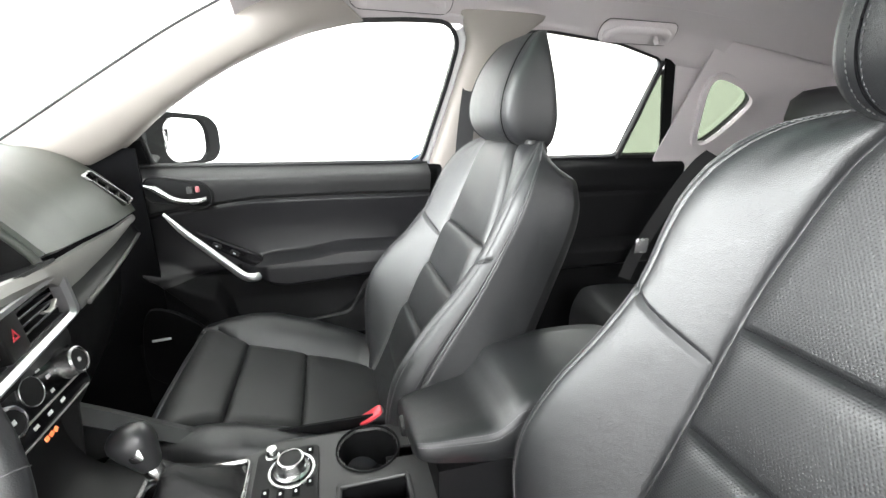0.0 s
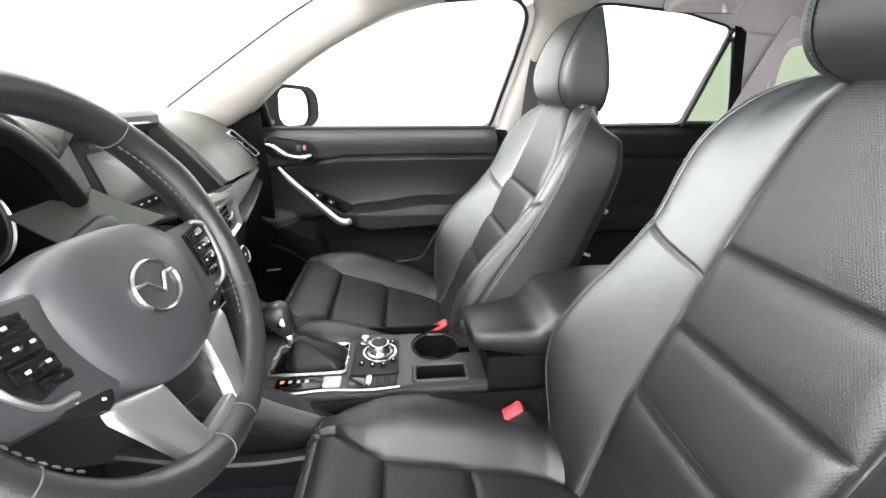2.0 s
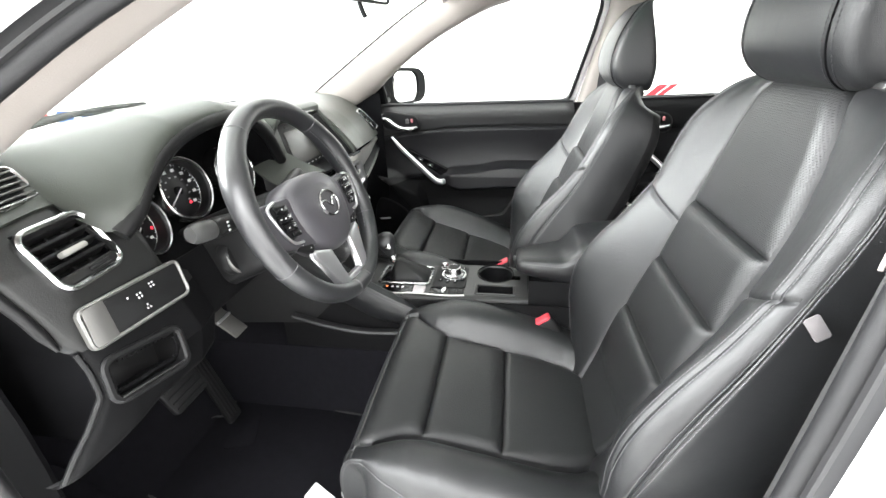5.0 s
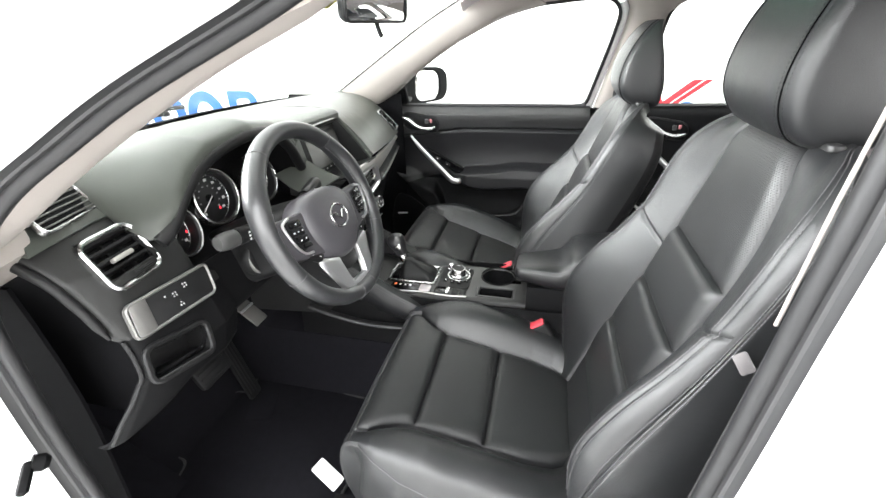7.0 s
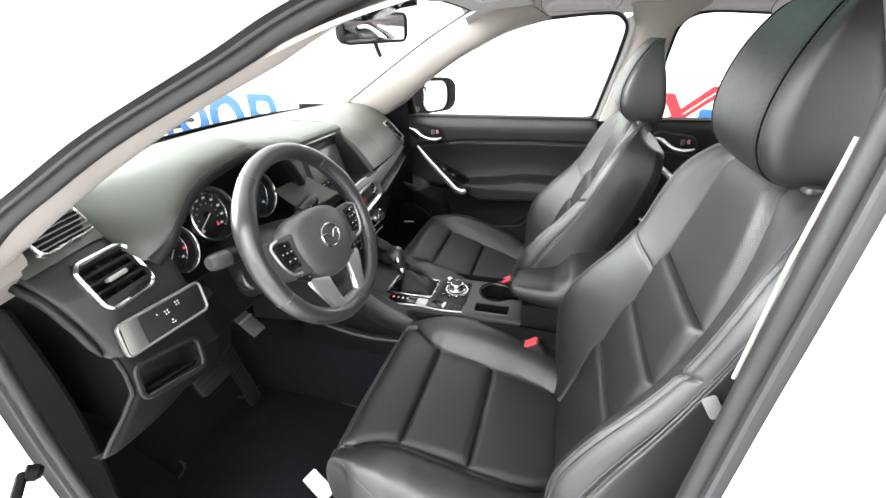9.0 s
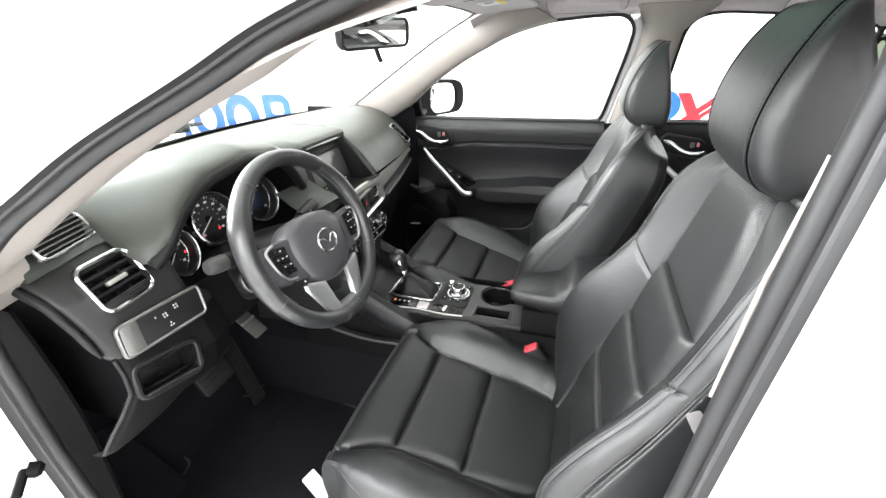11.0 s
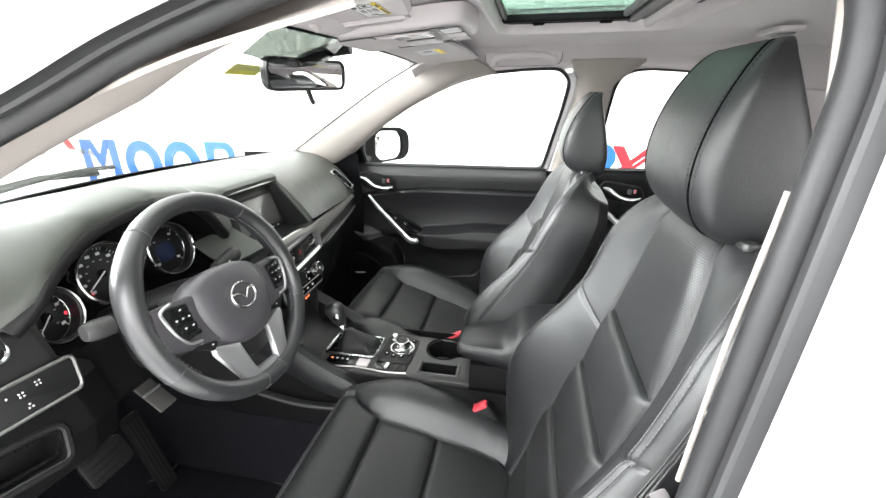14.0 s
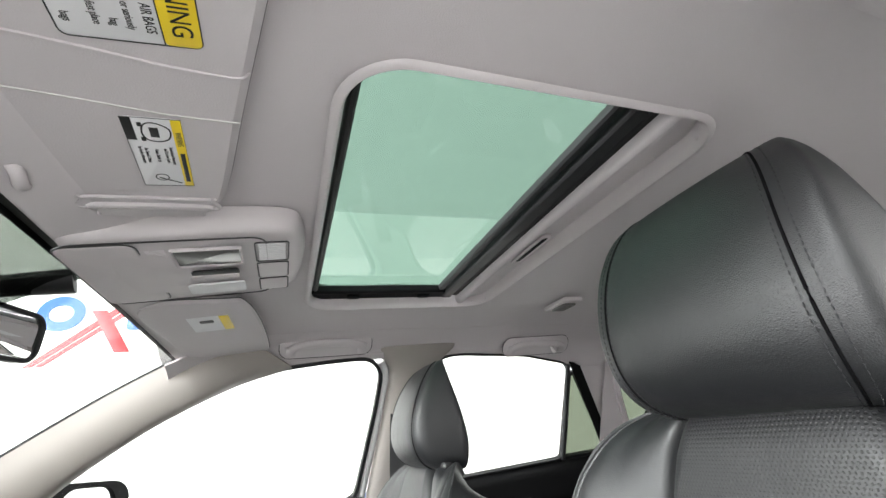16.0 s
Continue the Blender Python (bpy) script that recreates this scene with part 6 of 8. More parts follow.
def gauge(x, z, r, y, major, needle, parent, yaw=0.0):
    """A dial sunk in a flared collar with a thin bright rim."""
    m = axes((x, y, z), (1, yaw, 0), (0, 0.22, 0.97))
    gauge_ = part("gauge", turned("gauge", [(0, 0), (r, 0), (r, 0.004), (r - 0.002, 0.005), (0, 0.005)], m, DIAL, 48), parent, "black dial with white figures")
    part("collar", ring_frame("collar", circle(r + 0.0055, 48), circle(r - 0.0005, 48), 0.024, m, DIAL, 0.001), gauge_, "black dial collar")
    part("inner_rim", ring_frame("inner_rim", circle(r + 0.0002, 48), circle(r - 0.0016, 48), 0.006, m, CHROME, 0.0005), gauge_, "thin bright dial edge")
    part("bezel", ring_frame("bezel", circle(r + 0.0065, 48), circle(r + 0.0025, 48), 0.028, m, CHROME, 0.0018), gauge_, "bright dial ring")
    for k in range(major):
        a = radians(225 - 270 * k / (major - 1))
        part("figure", box("figure", 0.0072, 0.0048, 0.0006, m @ Matrix.Translation((0.73 * r * math.cos(a), 0.73 * r * math.sin(a), 0.005)), INK_WHITE, 0.0002), gauge_)
        part("figure", box("figure", 0.0040, 0.0022, 0.0006, m @ Matrix.Translation((0.50 * r * math.cos(a - 0.13), 0.50 * r * math.sin(a - 0.13), 0.005)), INK_GREY, 0.0002), gauge_)
        part("tick", box("tick", 0.0046, 0.0014, 0.0006, m @ Matrix.Translation((0.91 * r * math.cos(a), 0.91 * r * math.sin(a), 0.005)) @ pose(0, 0, 0, 0, 0, math.degrees(a)), INK_WHITE, 0.0002), gauge_)
    for k in range((major - 1) * 2):
        a = radians(225 - 270 * (k + 0.5) / ((major - 1) * 2))
        part("tick", box("tick", 0.0028, 0.0009, 0.0005, m @ Matrix.Translation((0.92 * r * math.cos(a), 0.92 * r * math.sin(a), 0.005)) @ pose(0, 0, 0, 0, 0, math.degrees(a)), INK_WHITE, 0.0001), gauge_)
    if needle is None:
        return gauge_, m
    a = radians(needle)
    part("needle", box("needle", 0.92 * r, 0.0022, 0.001, m @ Matrix.Translation((0.36 * r * math.cos(a), 0.36 * r * math.sin(a), 0.010)) @ pose(0, 0, 0, 0, 0, needle), INK_WHITE, 0.0004), gauge_, "white needle")
    part("hub", turned("hub", [(0, 0), (0.008, 0), (0.007, 0.004), (0, 0.004)], m @ Matrix.Translation((0, 0, 0.005)), PLASTIC_DARK, 18), gauge_)
    return gauge_, m


def tell_tale(x, y, m, parent):
    part("tell_tale", turned("tell_tale", [(0, 0), (0.0028, 0), (0, 0.0006)], m @ Matrix.Translation((x, y, 0.005)), GLOW_RED, 12), parent, "small red warning lamp")


g1, m1 = gauge(-0.346, 1.056, 0.047, 0.264, 10, 212, bin_)
tell_tale(-0.026, -0.025, m1, g1)
tell_tale(0.015, -0.024, m1, g1)
g2, m2 = gauge(-0.446, 1.026, 0.038, 0.262, 5, 215, bin_, 0.22)
tell_tale(0.031, -0.008, m2, g2)
g3, m3 = gauge(-0.216, 1.052, 0.047, 0.264, 4, None, bin_)
part("display", slab("display", rrect(0.042, 0.036, 0.014), 0.001, m3 @ Matrix.Translation((0, -0.006, 0.0055)), GLOW_BLUE, 0.0003), g3, "blue lit trip display")

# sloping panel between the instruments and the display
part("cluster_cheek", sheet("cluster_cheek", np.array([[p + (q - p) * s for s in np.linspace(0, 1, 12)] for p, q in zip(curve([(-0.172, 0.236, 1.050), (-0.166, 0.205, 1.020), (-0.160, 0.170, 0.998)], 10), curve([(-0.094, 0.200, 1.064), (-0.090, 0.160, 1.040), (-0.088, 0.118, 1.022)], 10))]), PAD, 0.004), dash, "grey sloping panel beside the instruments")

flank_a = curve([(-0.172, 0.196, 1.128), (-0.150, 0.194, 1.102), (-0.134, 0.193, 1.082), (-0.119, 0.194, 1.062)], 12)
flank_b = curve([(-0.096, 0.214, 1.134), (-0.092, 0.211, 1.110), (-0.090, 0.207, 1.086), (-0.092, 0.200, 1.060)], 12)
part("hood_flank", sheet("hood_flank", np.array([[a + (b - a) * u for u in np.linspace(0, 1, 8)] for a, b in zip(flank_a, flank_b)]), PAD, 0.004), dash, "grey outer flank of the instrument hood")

# middle: display under its hood
DM = axes((0.012, 0.205, 1.068), (1, 0, 0), (0, 0.25, 0.97))
disp = part("display_unit", slab("display_unit", rrect(0.186, 0.118, 0.012), 0.016, DM @ Matrix.Translation((0, 0, -0.016)), PLASTIC, 0.003), dash, "central display in black surround")
part("screen", slab("screen", rrect(0.150, 0.076, 0.003), 0.0015, DM @ Matrix.Translation((0.0, -0.004, 0.0005)), SCREEN, 0.0005), disp, "switched off screen, its reflection put into the grey")
part("disc_slot", box("disc_slot", 0.125, 0.006, 0.001, DM @ Matrix.Translation((0, 0.043, 0.0)), INK_BLACK, 0.0004), disp)
for k in range(7):
    part("key_mark", box("key_mark", 0.006, 0.0025, 0.0008, DM @ Matrix.Translation((-0.06 + 0.02 * k, -0.049, 0.0)), INK_WHITE, 0.0002), disp)
# surround: bright top edge and the sweeping right cheek
part("bright_edge", tube("bright_edge", curve([(-0.085, 0.200, 1.134), (0.0, 0.196, 1.134), (0.075, 0.200, 1.132), (0.10, 0.205, 1.129)], 16), 0.004, SILVER, 8, flat=0.6), disp, "bright edge over the display")
E_ = curve([(0.101, 0.208, 1.136), (0.102, 0.165, 1.084), (0.101, 0.122, 1.030), (0.100, 0.120, 1.012)], 14)
I_ = curve([(0.090, 0.214, 1.130), (0.094, 0.214, 1.085), (0.097, 0.216, 1.030), (0.098, 0.216, 1.006)], 14)
part("cheek", sheet("cheek", np.array([[e + (i2 - e) * s for s in np.linspace(0, 1, 8)] for e, i2 in zip(E_, I_)]), PLASTIC, 0.003), disp, "sweeping black surround")
part("cheek_edge", tube("cheek_edge", E_, 0.005, PAD, 10), disp)
part("shelf", sheet("shelf", np.array([[(x, y, z) for x in np.linspace(-0.10, 0.10, 10)] for y, z in ((0.206, 1.010), (0.16, 1.006), (0.10, 1.024))]), PLASTIC, 0.004), disp, "black shelf under the display")

# silver trim across the passenger side with the vent
TRX = np.linspace(-0.09, 0.668, 40)


def trim_row(x):
    ey, ez = np.interp(x, [-0.1, 0.0, 0.12, 0.30, 0.66], [0.078, 0.094, 0.112, 0.152, 0.240]), np.interp(x, [-0.1, 0.0, 0.1, 0.26, 0.45, 0.66], [1.040, 1.032, 1.018, 1.003, 0.980, 0.962])
    hh = np.interp(x, [-0.1, 0.10, 0.145, 0.22, 0.42, 0.66], [0.024, 0.022, 0.046, 0.044, 0.032, 0.018])
    return ey, ez, hh


TR = np.array([[(x, trim_row(x)[0] + d, trim_row(x)[1] - trim_row(x)[2] * s) for s, d in ((0, 0.006), (0.04, 0.0), (0.5, -0.003), (0.96, 0.003), (1.0, 0.012))] for x in TRX])
trim = part("trim_strip", sheet("trim_strip", TR, GREYTRIM, 0.004), dash, "satin grey trim strip")
# one long bright frame round both middle vents, the hazard switch between them
VMC = axes((0.009, 0.0965, 0.974), (1, 0.155, -0.02), (0, 0.12, 0.99))
vo = rrect(0.262, 0.066, 0.014, 6)
vi = rrect(0.232, 0.050, 0.008, 6) + np.array((-0.003, 0.003))
mv = part("vent_frame", ring_frame("vent_frame", vo, vi, 0.016, VMC @ Matrix.Translation((0, 0, -0.010)), SILVER, 0.005), dash, "bright frame round the middle air vents")
part("vent_box", slab("vent_box", inset(vo, 0.004), 0.004, VMC @ Matrix.Translation((0, 0, -0.040)), PLASTIC_DARK, 0.001), mv)
for x0, x1 in ((0.017, 0.112), (-0.118, -0.027)):
    bank = part("air_vent", box("air_vent", x1 - x0, 0.003, 0.028, VMC @ Matrix.Translation(((x0 + x1) / 2, -0.0215, -0.034)), PLASTIC, 0.001), mv, "louvred air vent")
    for k in range(5):
        part("louvre", box("louvre", x1 - x0 - 0.004, 0.0028, 0.022, VMC @ Matrix.Translation(((x0 + x1) / 2, -0.0165 + 0.0092 * k, -0.028)) @ pose(0, 0, 0, -18, 0, 0), GRAPHITE, 0.0012), bank)
    for k in range(3):
        part("upright", box("upright", 0.0022, 0.046, 0.008, VMC @ Matrix.Translation((x0 + (x1 - x0) * (k + 1) / 4, 0.003, -0.036)), PLASTIC, 0.0008), bank)
    part("tab", tube("tab", [VMC @ Vector(((x0 + x1) / 2 + u, 0.002 + v, 0.003)) for u, v in ((-0.018, 0.002), (-0.008, -0.002), (0.006, -0.002), (0.018, 0.004))], 0.0028, GREYTRIM, 8, flat=0.7), bank, "silver thumb tab")
hz = part("hazard_switch", box("hazard_switch", 0.042, 0.050, 0.030, VMC @ Matrix.Translation((-0.005, 0.003, -0.032)), PLASTIC, 0.003), mv, "black hazard switch")
tri_o = np.array([(-0.007, -0.005), (0.007, -0.005), (0.0, 0.007)])
part("triangle", ring_frame("triangle", tri_o, tri_o * 0.55, 0.0008, VMC @ Matrix.Translation((-0.005, 0.002, -0.0018)), RED, 0.0002), hz, "red triangle mark")
# lower dash of the passenger side
low = []
for x in np.linspace(0.135, 0.675, 36):
    ey, ez, hh = trim_row(x)
    zb = ez - hh
    low.append([(x, y, z) for y, z in curve([(ey + 0.010, zb), (ey + 0.004, zb - 0.018), (ey - 0.004, zb - 0.03), (ey + 0.012, zb - 0.045), (ey + 0.05, zb - 0.10), (ey + 0.07, zb - 0.2), (ey + 0.12, zb - 0.32)], 26)])
glove = part("glove_box", sheet("glove_box", np.array(low), PLASTIC, 0.006), dash, "black glove box and lower dash")
part("bright_line", tube("bright_line", [(x, trim_row(x)[0] - 0.006, trim_row(x)[1] - trim_row(x)[2] - 0.028) for x in np.linspace(0.18, 0.66, 20)], 0.0035, SMOKED, 8), glove, "thin satin line")
# passenger end vent
pm = axes((0.573, 0.237, 1.040), (0.05, -0.041, -0.065), (0.825, 0.131, 0.551))
evo = rrect(0.104, 0.030, 0.008)
evo[:, 0] += 0.35 * evo[:, 1]
ev = part("side_vent", ring_frame("side_vent", evo, inset(evo, 0.0045), 0.018, pm @ Matrix.Translation((0, 0, -0.014)), CHROME, 0.002), dash, "slim bright framed side vent")
part("vent_box", slab("vent_box", inset(evo, 0.003), 0.003, pm @ Matrix.Translation((0, 0, -0.012)), SHADE_BLACK, 0.001), ev)
for k in range(3):
    part("louvre", box("louvre", 0.004, 0.022, 0.008, pm @ Matrix.Translation((-0.025 + 0.025 * k, 0, -0.009)), PLASTIC, 0.0008), ev)

# centre stack: climate panel
CM = axes((0.012, 0.104, 0.898), (1, 0, 0), (0, 0.25, 0.97))
stack = part("climate_panel", slab("climate_panel", rrect(0.172, 0.084, 0.012), 0.03, CM @ Matrix.Translation((0, 0, -0.03)), GLOSS, 0.004), dash, "gloss black climate control panel")
for x in (0.058, -0.058):
    r = 0.019
    kb = part("knob", turned("knob", [(0, 0), (r, 0), (r, 0.004), (r * 0.95, 0.006), (r * 0.90, 0.018), (r * 0.80, 0.020), (r * 0.76, 0.017), (0, 0.017)], CM @ Matrix.Translation((x, 0.004, 0)), CHROME, 30), stack, "chrome ringed rotary knob")
    part("knob_face", turned("knob_face", [(0, 0), (r * 0.72, 0), (r * 0.70, 0.0015), (0, 0.0015)], CM @ Matrix.Translation((x, 0.004, 0.0168)), PLASTIC, 24), kb)
    part("knob_mark", box("knob_mark", 0.005, 0.005, 0.0006, CM @ Matrix.Translation((x, 0.004, 0.0183)), INK_WHITE, 0.0002), kb)
part("dial_ring", ring_frame("dial_ring", circle(0.017, 32), circle(0.0158, 32), 0.002, CM @ Matrix.Translation((0, 0.006, 0)), CHROME, 0.0006), stack, "thin bright ring of the flush dial")
part("dial_face", turned("dial_face", [(0, 0), (0.0155, 0), (0.015, 0.0012), (0, 0.0012)], CM @ Matrix.Translation((0, 0.006, 0)), PLASTIC, 28), stack)
for u, v, w_ in ((-0.032, 0.030, 0.006), (-0.010, 0.032, 0.008), (0.022, 0.020, 0.007), (0.030, 0.006, 0.007), (0.024, -0.010, 0.006), (-0.028, -0.006, 0.007), (0.036, 0.032, 0.005), (-0.02, -0.027, 0.008), (0.004, -0.027, 0.008), (0.028, -0.027, 0.008)):
    part("climate_mark", box("climate_mark", w_, 0.004, 0.0006, CM @ Matrix.Translation((u, v, 0.0)), INK_WHITE, 0.0002), stack)
part("climate_strip", box("climate_strip", 0.160, 0.0022, 0.002, CM @ Matrix.Translation((0, -0.018, 0)), GREYTRIM, 0.0006), stack)
part("climate_strip", box("climate_strip", 0.150, 0.002, 0.002, CM @ Matrix.Translation((0, -0.037, 0)), GREYTRIM, 0.0006), stack)
for k in range(3):
    part("airbag_lamp", box("airbag_lamp", 0.006, 0.005, 0.001, CM @ Matrix.Translation((-0.016 + 0.008 * k, -0.046, -0.002)) @ pose(0, 0, 0, 0, 0, 15 * k), GLOW_ORANGE, 0.0003), stack, "orange lit warning lamp")
part("fan_lamp", box("fan_lamp", 0.005, 0.004, 0.0008, CM @ Matrix.Translation((-0.048, 0.030, 0)), GLOW_ORANGE, 0.0002), stack)
st2 = [[(CX + s * wd, y, z) for s, wd in ((-1, 0.092), (-0.98, 0.088), (-0.5, 0.086), (0.5, 0.086), (0.98, 0.088), (1, 0.092))] for y, z in curve([(0.112, 0.945), (0.108, 0.92), (0.122, 0.85), (0.145, 0.80), (0.12, 0.73), (0.05, 0.70)], 18)]
part("stack_face", sheet("stack_face", np.array(st2)[:, ::-1], PLASTIC, 0.004), dash, "black lower centre face")
for s in (-1, 1):
    sd = [[(CX + s * (0.092 + 0.03 * v), 0.112 + 0.30 * v + 0.12 * max(0, 0.90 - z), z) for v in np.linspace(0, 1, 8)] for z in np.linspace(0.948, 0.62, 14)]
    part("stack_flank", sheet("stack_flank", np.array(sd) if s > 0 else np.array(sd)[:, ::-1], PANEL, 0.004), dash)
part("upper_bridge", sheet("upper_bridge", np.array([[(x, y + 0.155 * (x - 0.01), z) for y, z in ((0.108, 0.944), (0.140, 0.936), (0.25, 0.93))] for x in np.linspace(-0.12, 0.145, 10)]), PLASTIC_DARK, 0.004), dash)

# ---- steering wheel and column ----
wh = thing("steering_wheel", (-0.333, 0.02, 1.03), "black leather steering wheel with silver lower spoke", "steering wheel")
WTILT = 23.0
WM = Matrix.Translation((-0.335, 0.032, 1.037)) @ Matrix.Rotation(radians(90 - WTILT), 4, "X") @ Matrix.Rotation(radians(-5), 4, "Z")
HM = WM @ Matrix.Translation((0.004, -0.016, 0.006)) @ Matrix.Scale(0.935, 4)
# in the wheel's own frame: x right, y up the rim, z towards the driver
WR = 0.1570
rr = []
for k in range(96):
    a = 2 * math.pi * k / 96
    deg = math.degrees(a) % 360
    thick = 0.0160 + 0.0025 * (math.exp(-((deg - 25) / 14) ** 2) + math.exp(-((deg - 155) / 14) ** 2))
    c = Vector((WR * math.cos(a), WR * math.sin(a) * 0.99, 0.006))
    d = Vector((math.cos(a), math.sin(a), 0))
    rr.append([WM @ (c + d * thick * 0.92 * math.cos(b) + Vector((0, 0, 1)) * thick * 1.12 * math.sin(b)) for b in np.linspace(0, 2 * math.pi, 16, endpoint=False)])
rim = part("rim", rings("rim", rr, LEATHER_WHEEL, loop=True), wh, "black leather rim with seams")
for deg in (52, 128, 205, 335, 262, 278):
    a = radians(deg)
    c = Vector((WR * math.cos(a), WR * math.sin(a) * 0.99, 0.006))
    d = Vector((math.cos(a), math.sin(a), 0))
    part("rim_seam", tube("rim_seam", [WM @ (c + d * 0.0152 * math.cos(b) + Vector((0, 0, 1)) * 0.0180 * math.sin(b)) for b in np.linspace(0, 2 * math.pi, 20, endpoint=False)], 0.0007, THREAD, 5, closed=True), rim)
for d0, d1 in ((-38, 52), (128, 218)):
    pth = [WM @ Vector(((WR - 0.0172) * math.cos(radians(q)), (WR - 0.0172) * math.sin(radians(q)) * 0.99, 0.010)) for q in np.linspace(d0, d1, 30)]
    part("stitching", stitches("stitching", np.array(pth), THREAD_WHEEL, gap=0.007, length=0.005, r=0.0012), rim, "grey inner stitching")
# hub pad
hub = curve([(0.0, 0.066), (0.044, 0.063), (0.076, 0.046), (0.086, 0.014), (0.081, -0.020), (0.066, -0.050), (0.038, -0.070), (0, -0.077), (-0.038, -0.070), (-0.066, -0.050), (-0.081, -0.020), (-0.086, 0.014), (-0.076, 0.046), (-0.044, 0.063)], 60, True)
rr = [put(hub * s, HM, z) for s, z in ((0.80, -0.055), (0.96, -0.040), (1.0, -0.020), (0.99, -0.006), (0.95, 0.006), (0.85, 0.014), (0.65, 0.019), (0.40, 0.021), (0.15, 0.021))]
hubp = part("hub_pad", rings("hub_pad", rr, HUB, auto=60), wh, "smooth dark airbag cover")
em = HM @ Matrix.Translation((0, 0.004, 0.0205))
part("emblem_ring", ring_frame("emblem_ring", circle(0.029, 36, 0.024), circle(0.0255, 36, 0.0205), 0.005, em, CHROME, 0.0018), hubp, "bright oval emblem ring")
part("emblem_wing", tube("emblem_wing", [em @ Vector(p) for p in ((-0.026, 0.006, 0.003), (-0.012, 0.006, 0.004), (0.0, -0.007, 0.005), (0.012, 0.006, 0.004), (0.026, 0.006, 0.003))], 0.0022, CHROME, 8), hubp)
part("emblem_dish", turned("emblem_dish", [(0, 0), (0.036, 0), (0.038, 0.001), (0, 0.0012)], em @ Matrix.Translation((0, 0, -0.0012)), HUB, 36), hubp)
# spokes
for s in (-1, 1):
    sp2 = np.array([(s * 0.060, 0.040), (s * 0.150, 0.044), (s * 0.156, 0.0), (s * 0.148, -0.030), (s * 0.062, -0.048)])
    spoke = part("spoke", slab("spoke", densify(sp2, 30), 0.026, HM @ Matrix.Translation((0, 0, -0.020)), HUB, 0.008), wh, "black spoke with switches")
    fr = densify(np.array([(s * 0.092, 0.034), (s * 0.130, 0.040), (s * 0.140, 0.030), (s * 0.132, -0.006), (s * 0.118, -0.024), (s * 0.092, -0.020)]), 40)
    part("switch_frame", tube("switch_frame", [HM @ Vector((x, y, 0.0085)) for x, y in curve([(s * 0.120, 0.041), (s * 0.139, 0.035), (s * 0.140, 0.022), (s * 0.133, -0.006), (s * 0.120, -0.025), (s * 0.100, -0.030)], 24)], 0.0026, SILVER, 8, flat=0.8), spoke, "silver switch surround")
    part("switch_pad", slab("switch_pad", inset(fr, 0.002), 0.005, HM @ Matrix.Translation((0, 0, 0.002)), PLASTIC, 0.002), spoke)
    for cx_, cy_, w_, h_ in ((0.112, 0.027, 0.030, 0.011), (0.114, 0.013, 0.034, 0.013), (0.111, -0.002, 0.030, 0.013), (0.105, -0.0145, 0.022, 0.008)):
        part("switch_key", box("switch_key", w_, h_, 0.004, HM @ Matrix.Translation((s * cx_, cy_, 0.007)) @ pose(0, 0, 0, 0, 0, s * 6), GLOSS, 0.0015), spoke, "gloss black switch key")
    for gx, gy in ((0.112, 0.027), (0.103, 0.013), (0.114, 0.0135), (0.125, 0.014), (0.103, -0.002), (0.117, -0.0015)):
        part("switch_mark", box("switch_mark", 0.0036, 0.0022, 0.0005, HM @ Matrix.Translation((s * gx, gy, 0.0111)), INK_WHITE, 0.0002), spoke)
    part("lower_switch", box("lower_switch", 0.040, 0.018, 0.010, HM @ Matrix.Translation((s * 0.092, -0.040, -0.006)) @ pose(0, 0, 0, 0, 0, s * 32), PLASTIC, 0.003), spoke)
    for gx in (-0.010, 0.010):
        part("switch_mark", box("switch_mark", 0.0036, 0.0022, 0.0006, HM @ Matrix.Translation((s * 0.092, -0.040, 0.004)) @ pose(0, 0, 0, 0, 0, s * 32) @ Matrix.Translation((gx, 0, 0)), INK_WHITE, 0.0002), spoke)
    leg = np.array([(s * 0.036, -0.066), (s * 0.084, -0.050), (s * 0.088, -0.060), (s * 0.048, -0.150), (s * 0.018, -0.153), (s * 0.030, -0.108)])
    part("lower_spoke", slab("lower_spoke", densify(leg, 30), 0.018, HM @ Matrix.Translation((0, 0, -0.010)), SILVER, 0.006), wh, "satin silver lower spoke")
part("spoke_bridge", slab("spoke_bridge", densify(np.array([(-0.038, -0.066), (0.038, -0.066), (0.030, -0.098), (0, -0.104), (-0.030, -0.098)])[::-1], 30), 0.014, HM @ Matrix.Translation((0, 0, -0.014)), PLASTIC, 0.005), wh, "black lower spoke bridge")
part("spoke_foot", slab("spoke_foot", densify(np.array([(-0.050, -0.146), (-0.025, -0.154), (0.025, -0.154), (0.050, -0.146), (0.048, -0.164), (-0.048, -0.164)])[::-1], 30), 0.016, HM @ Matrix.Translation((0, 0.006, -0.004)), LEATHER_WHEEL, 0.005), wh)

part("spoke_join", slab("spoke_join", densify(np.array([(-0.040, -0.124), (0.040, -0.124), (0.034, -0.156), (-0.034, -0.156)])[::-1], 30), 0.016, HM @ Matrix.Translation((0, 0, -0.010)), SILVER, 0.005), wh, "satin silver foot joining the lower spokes")

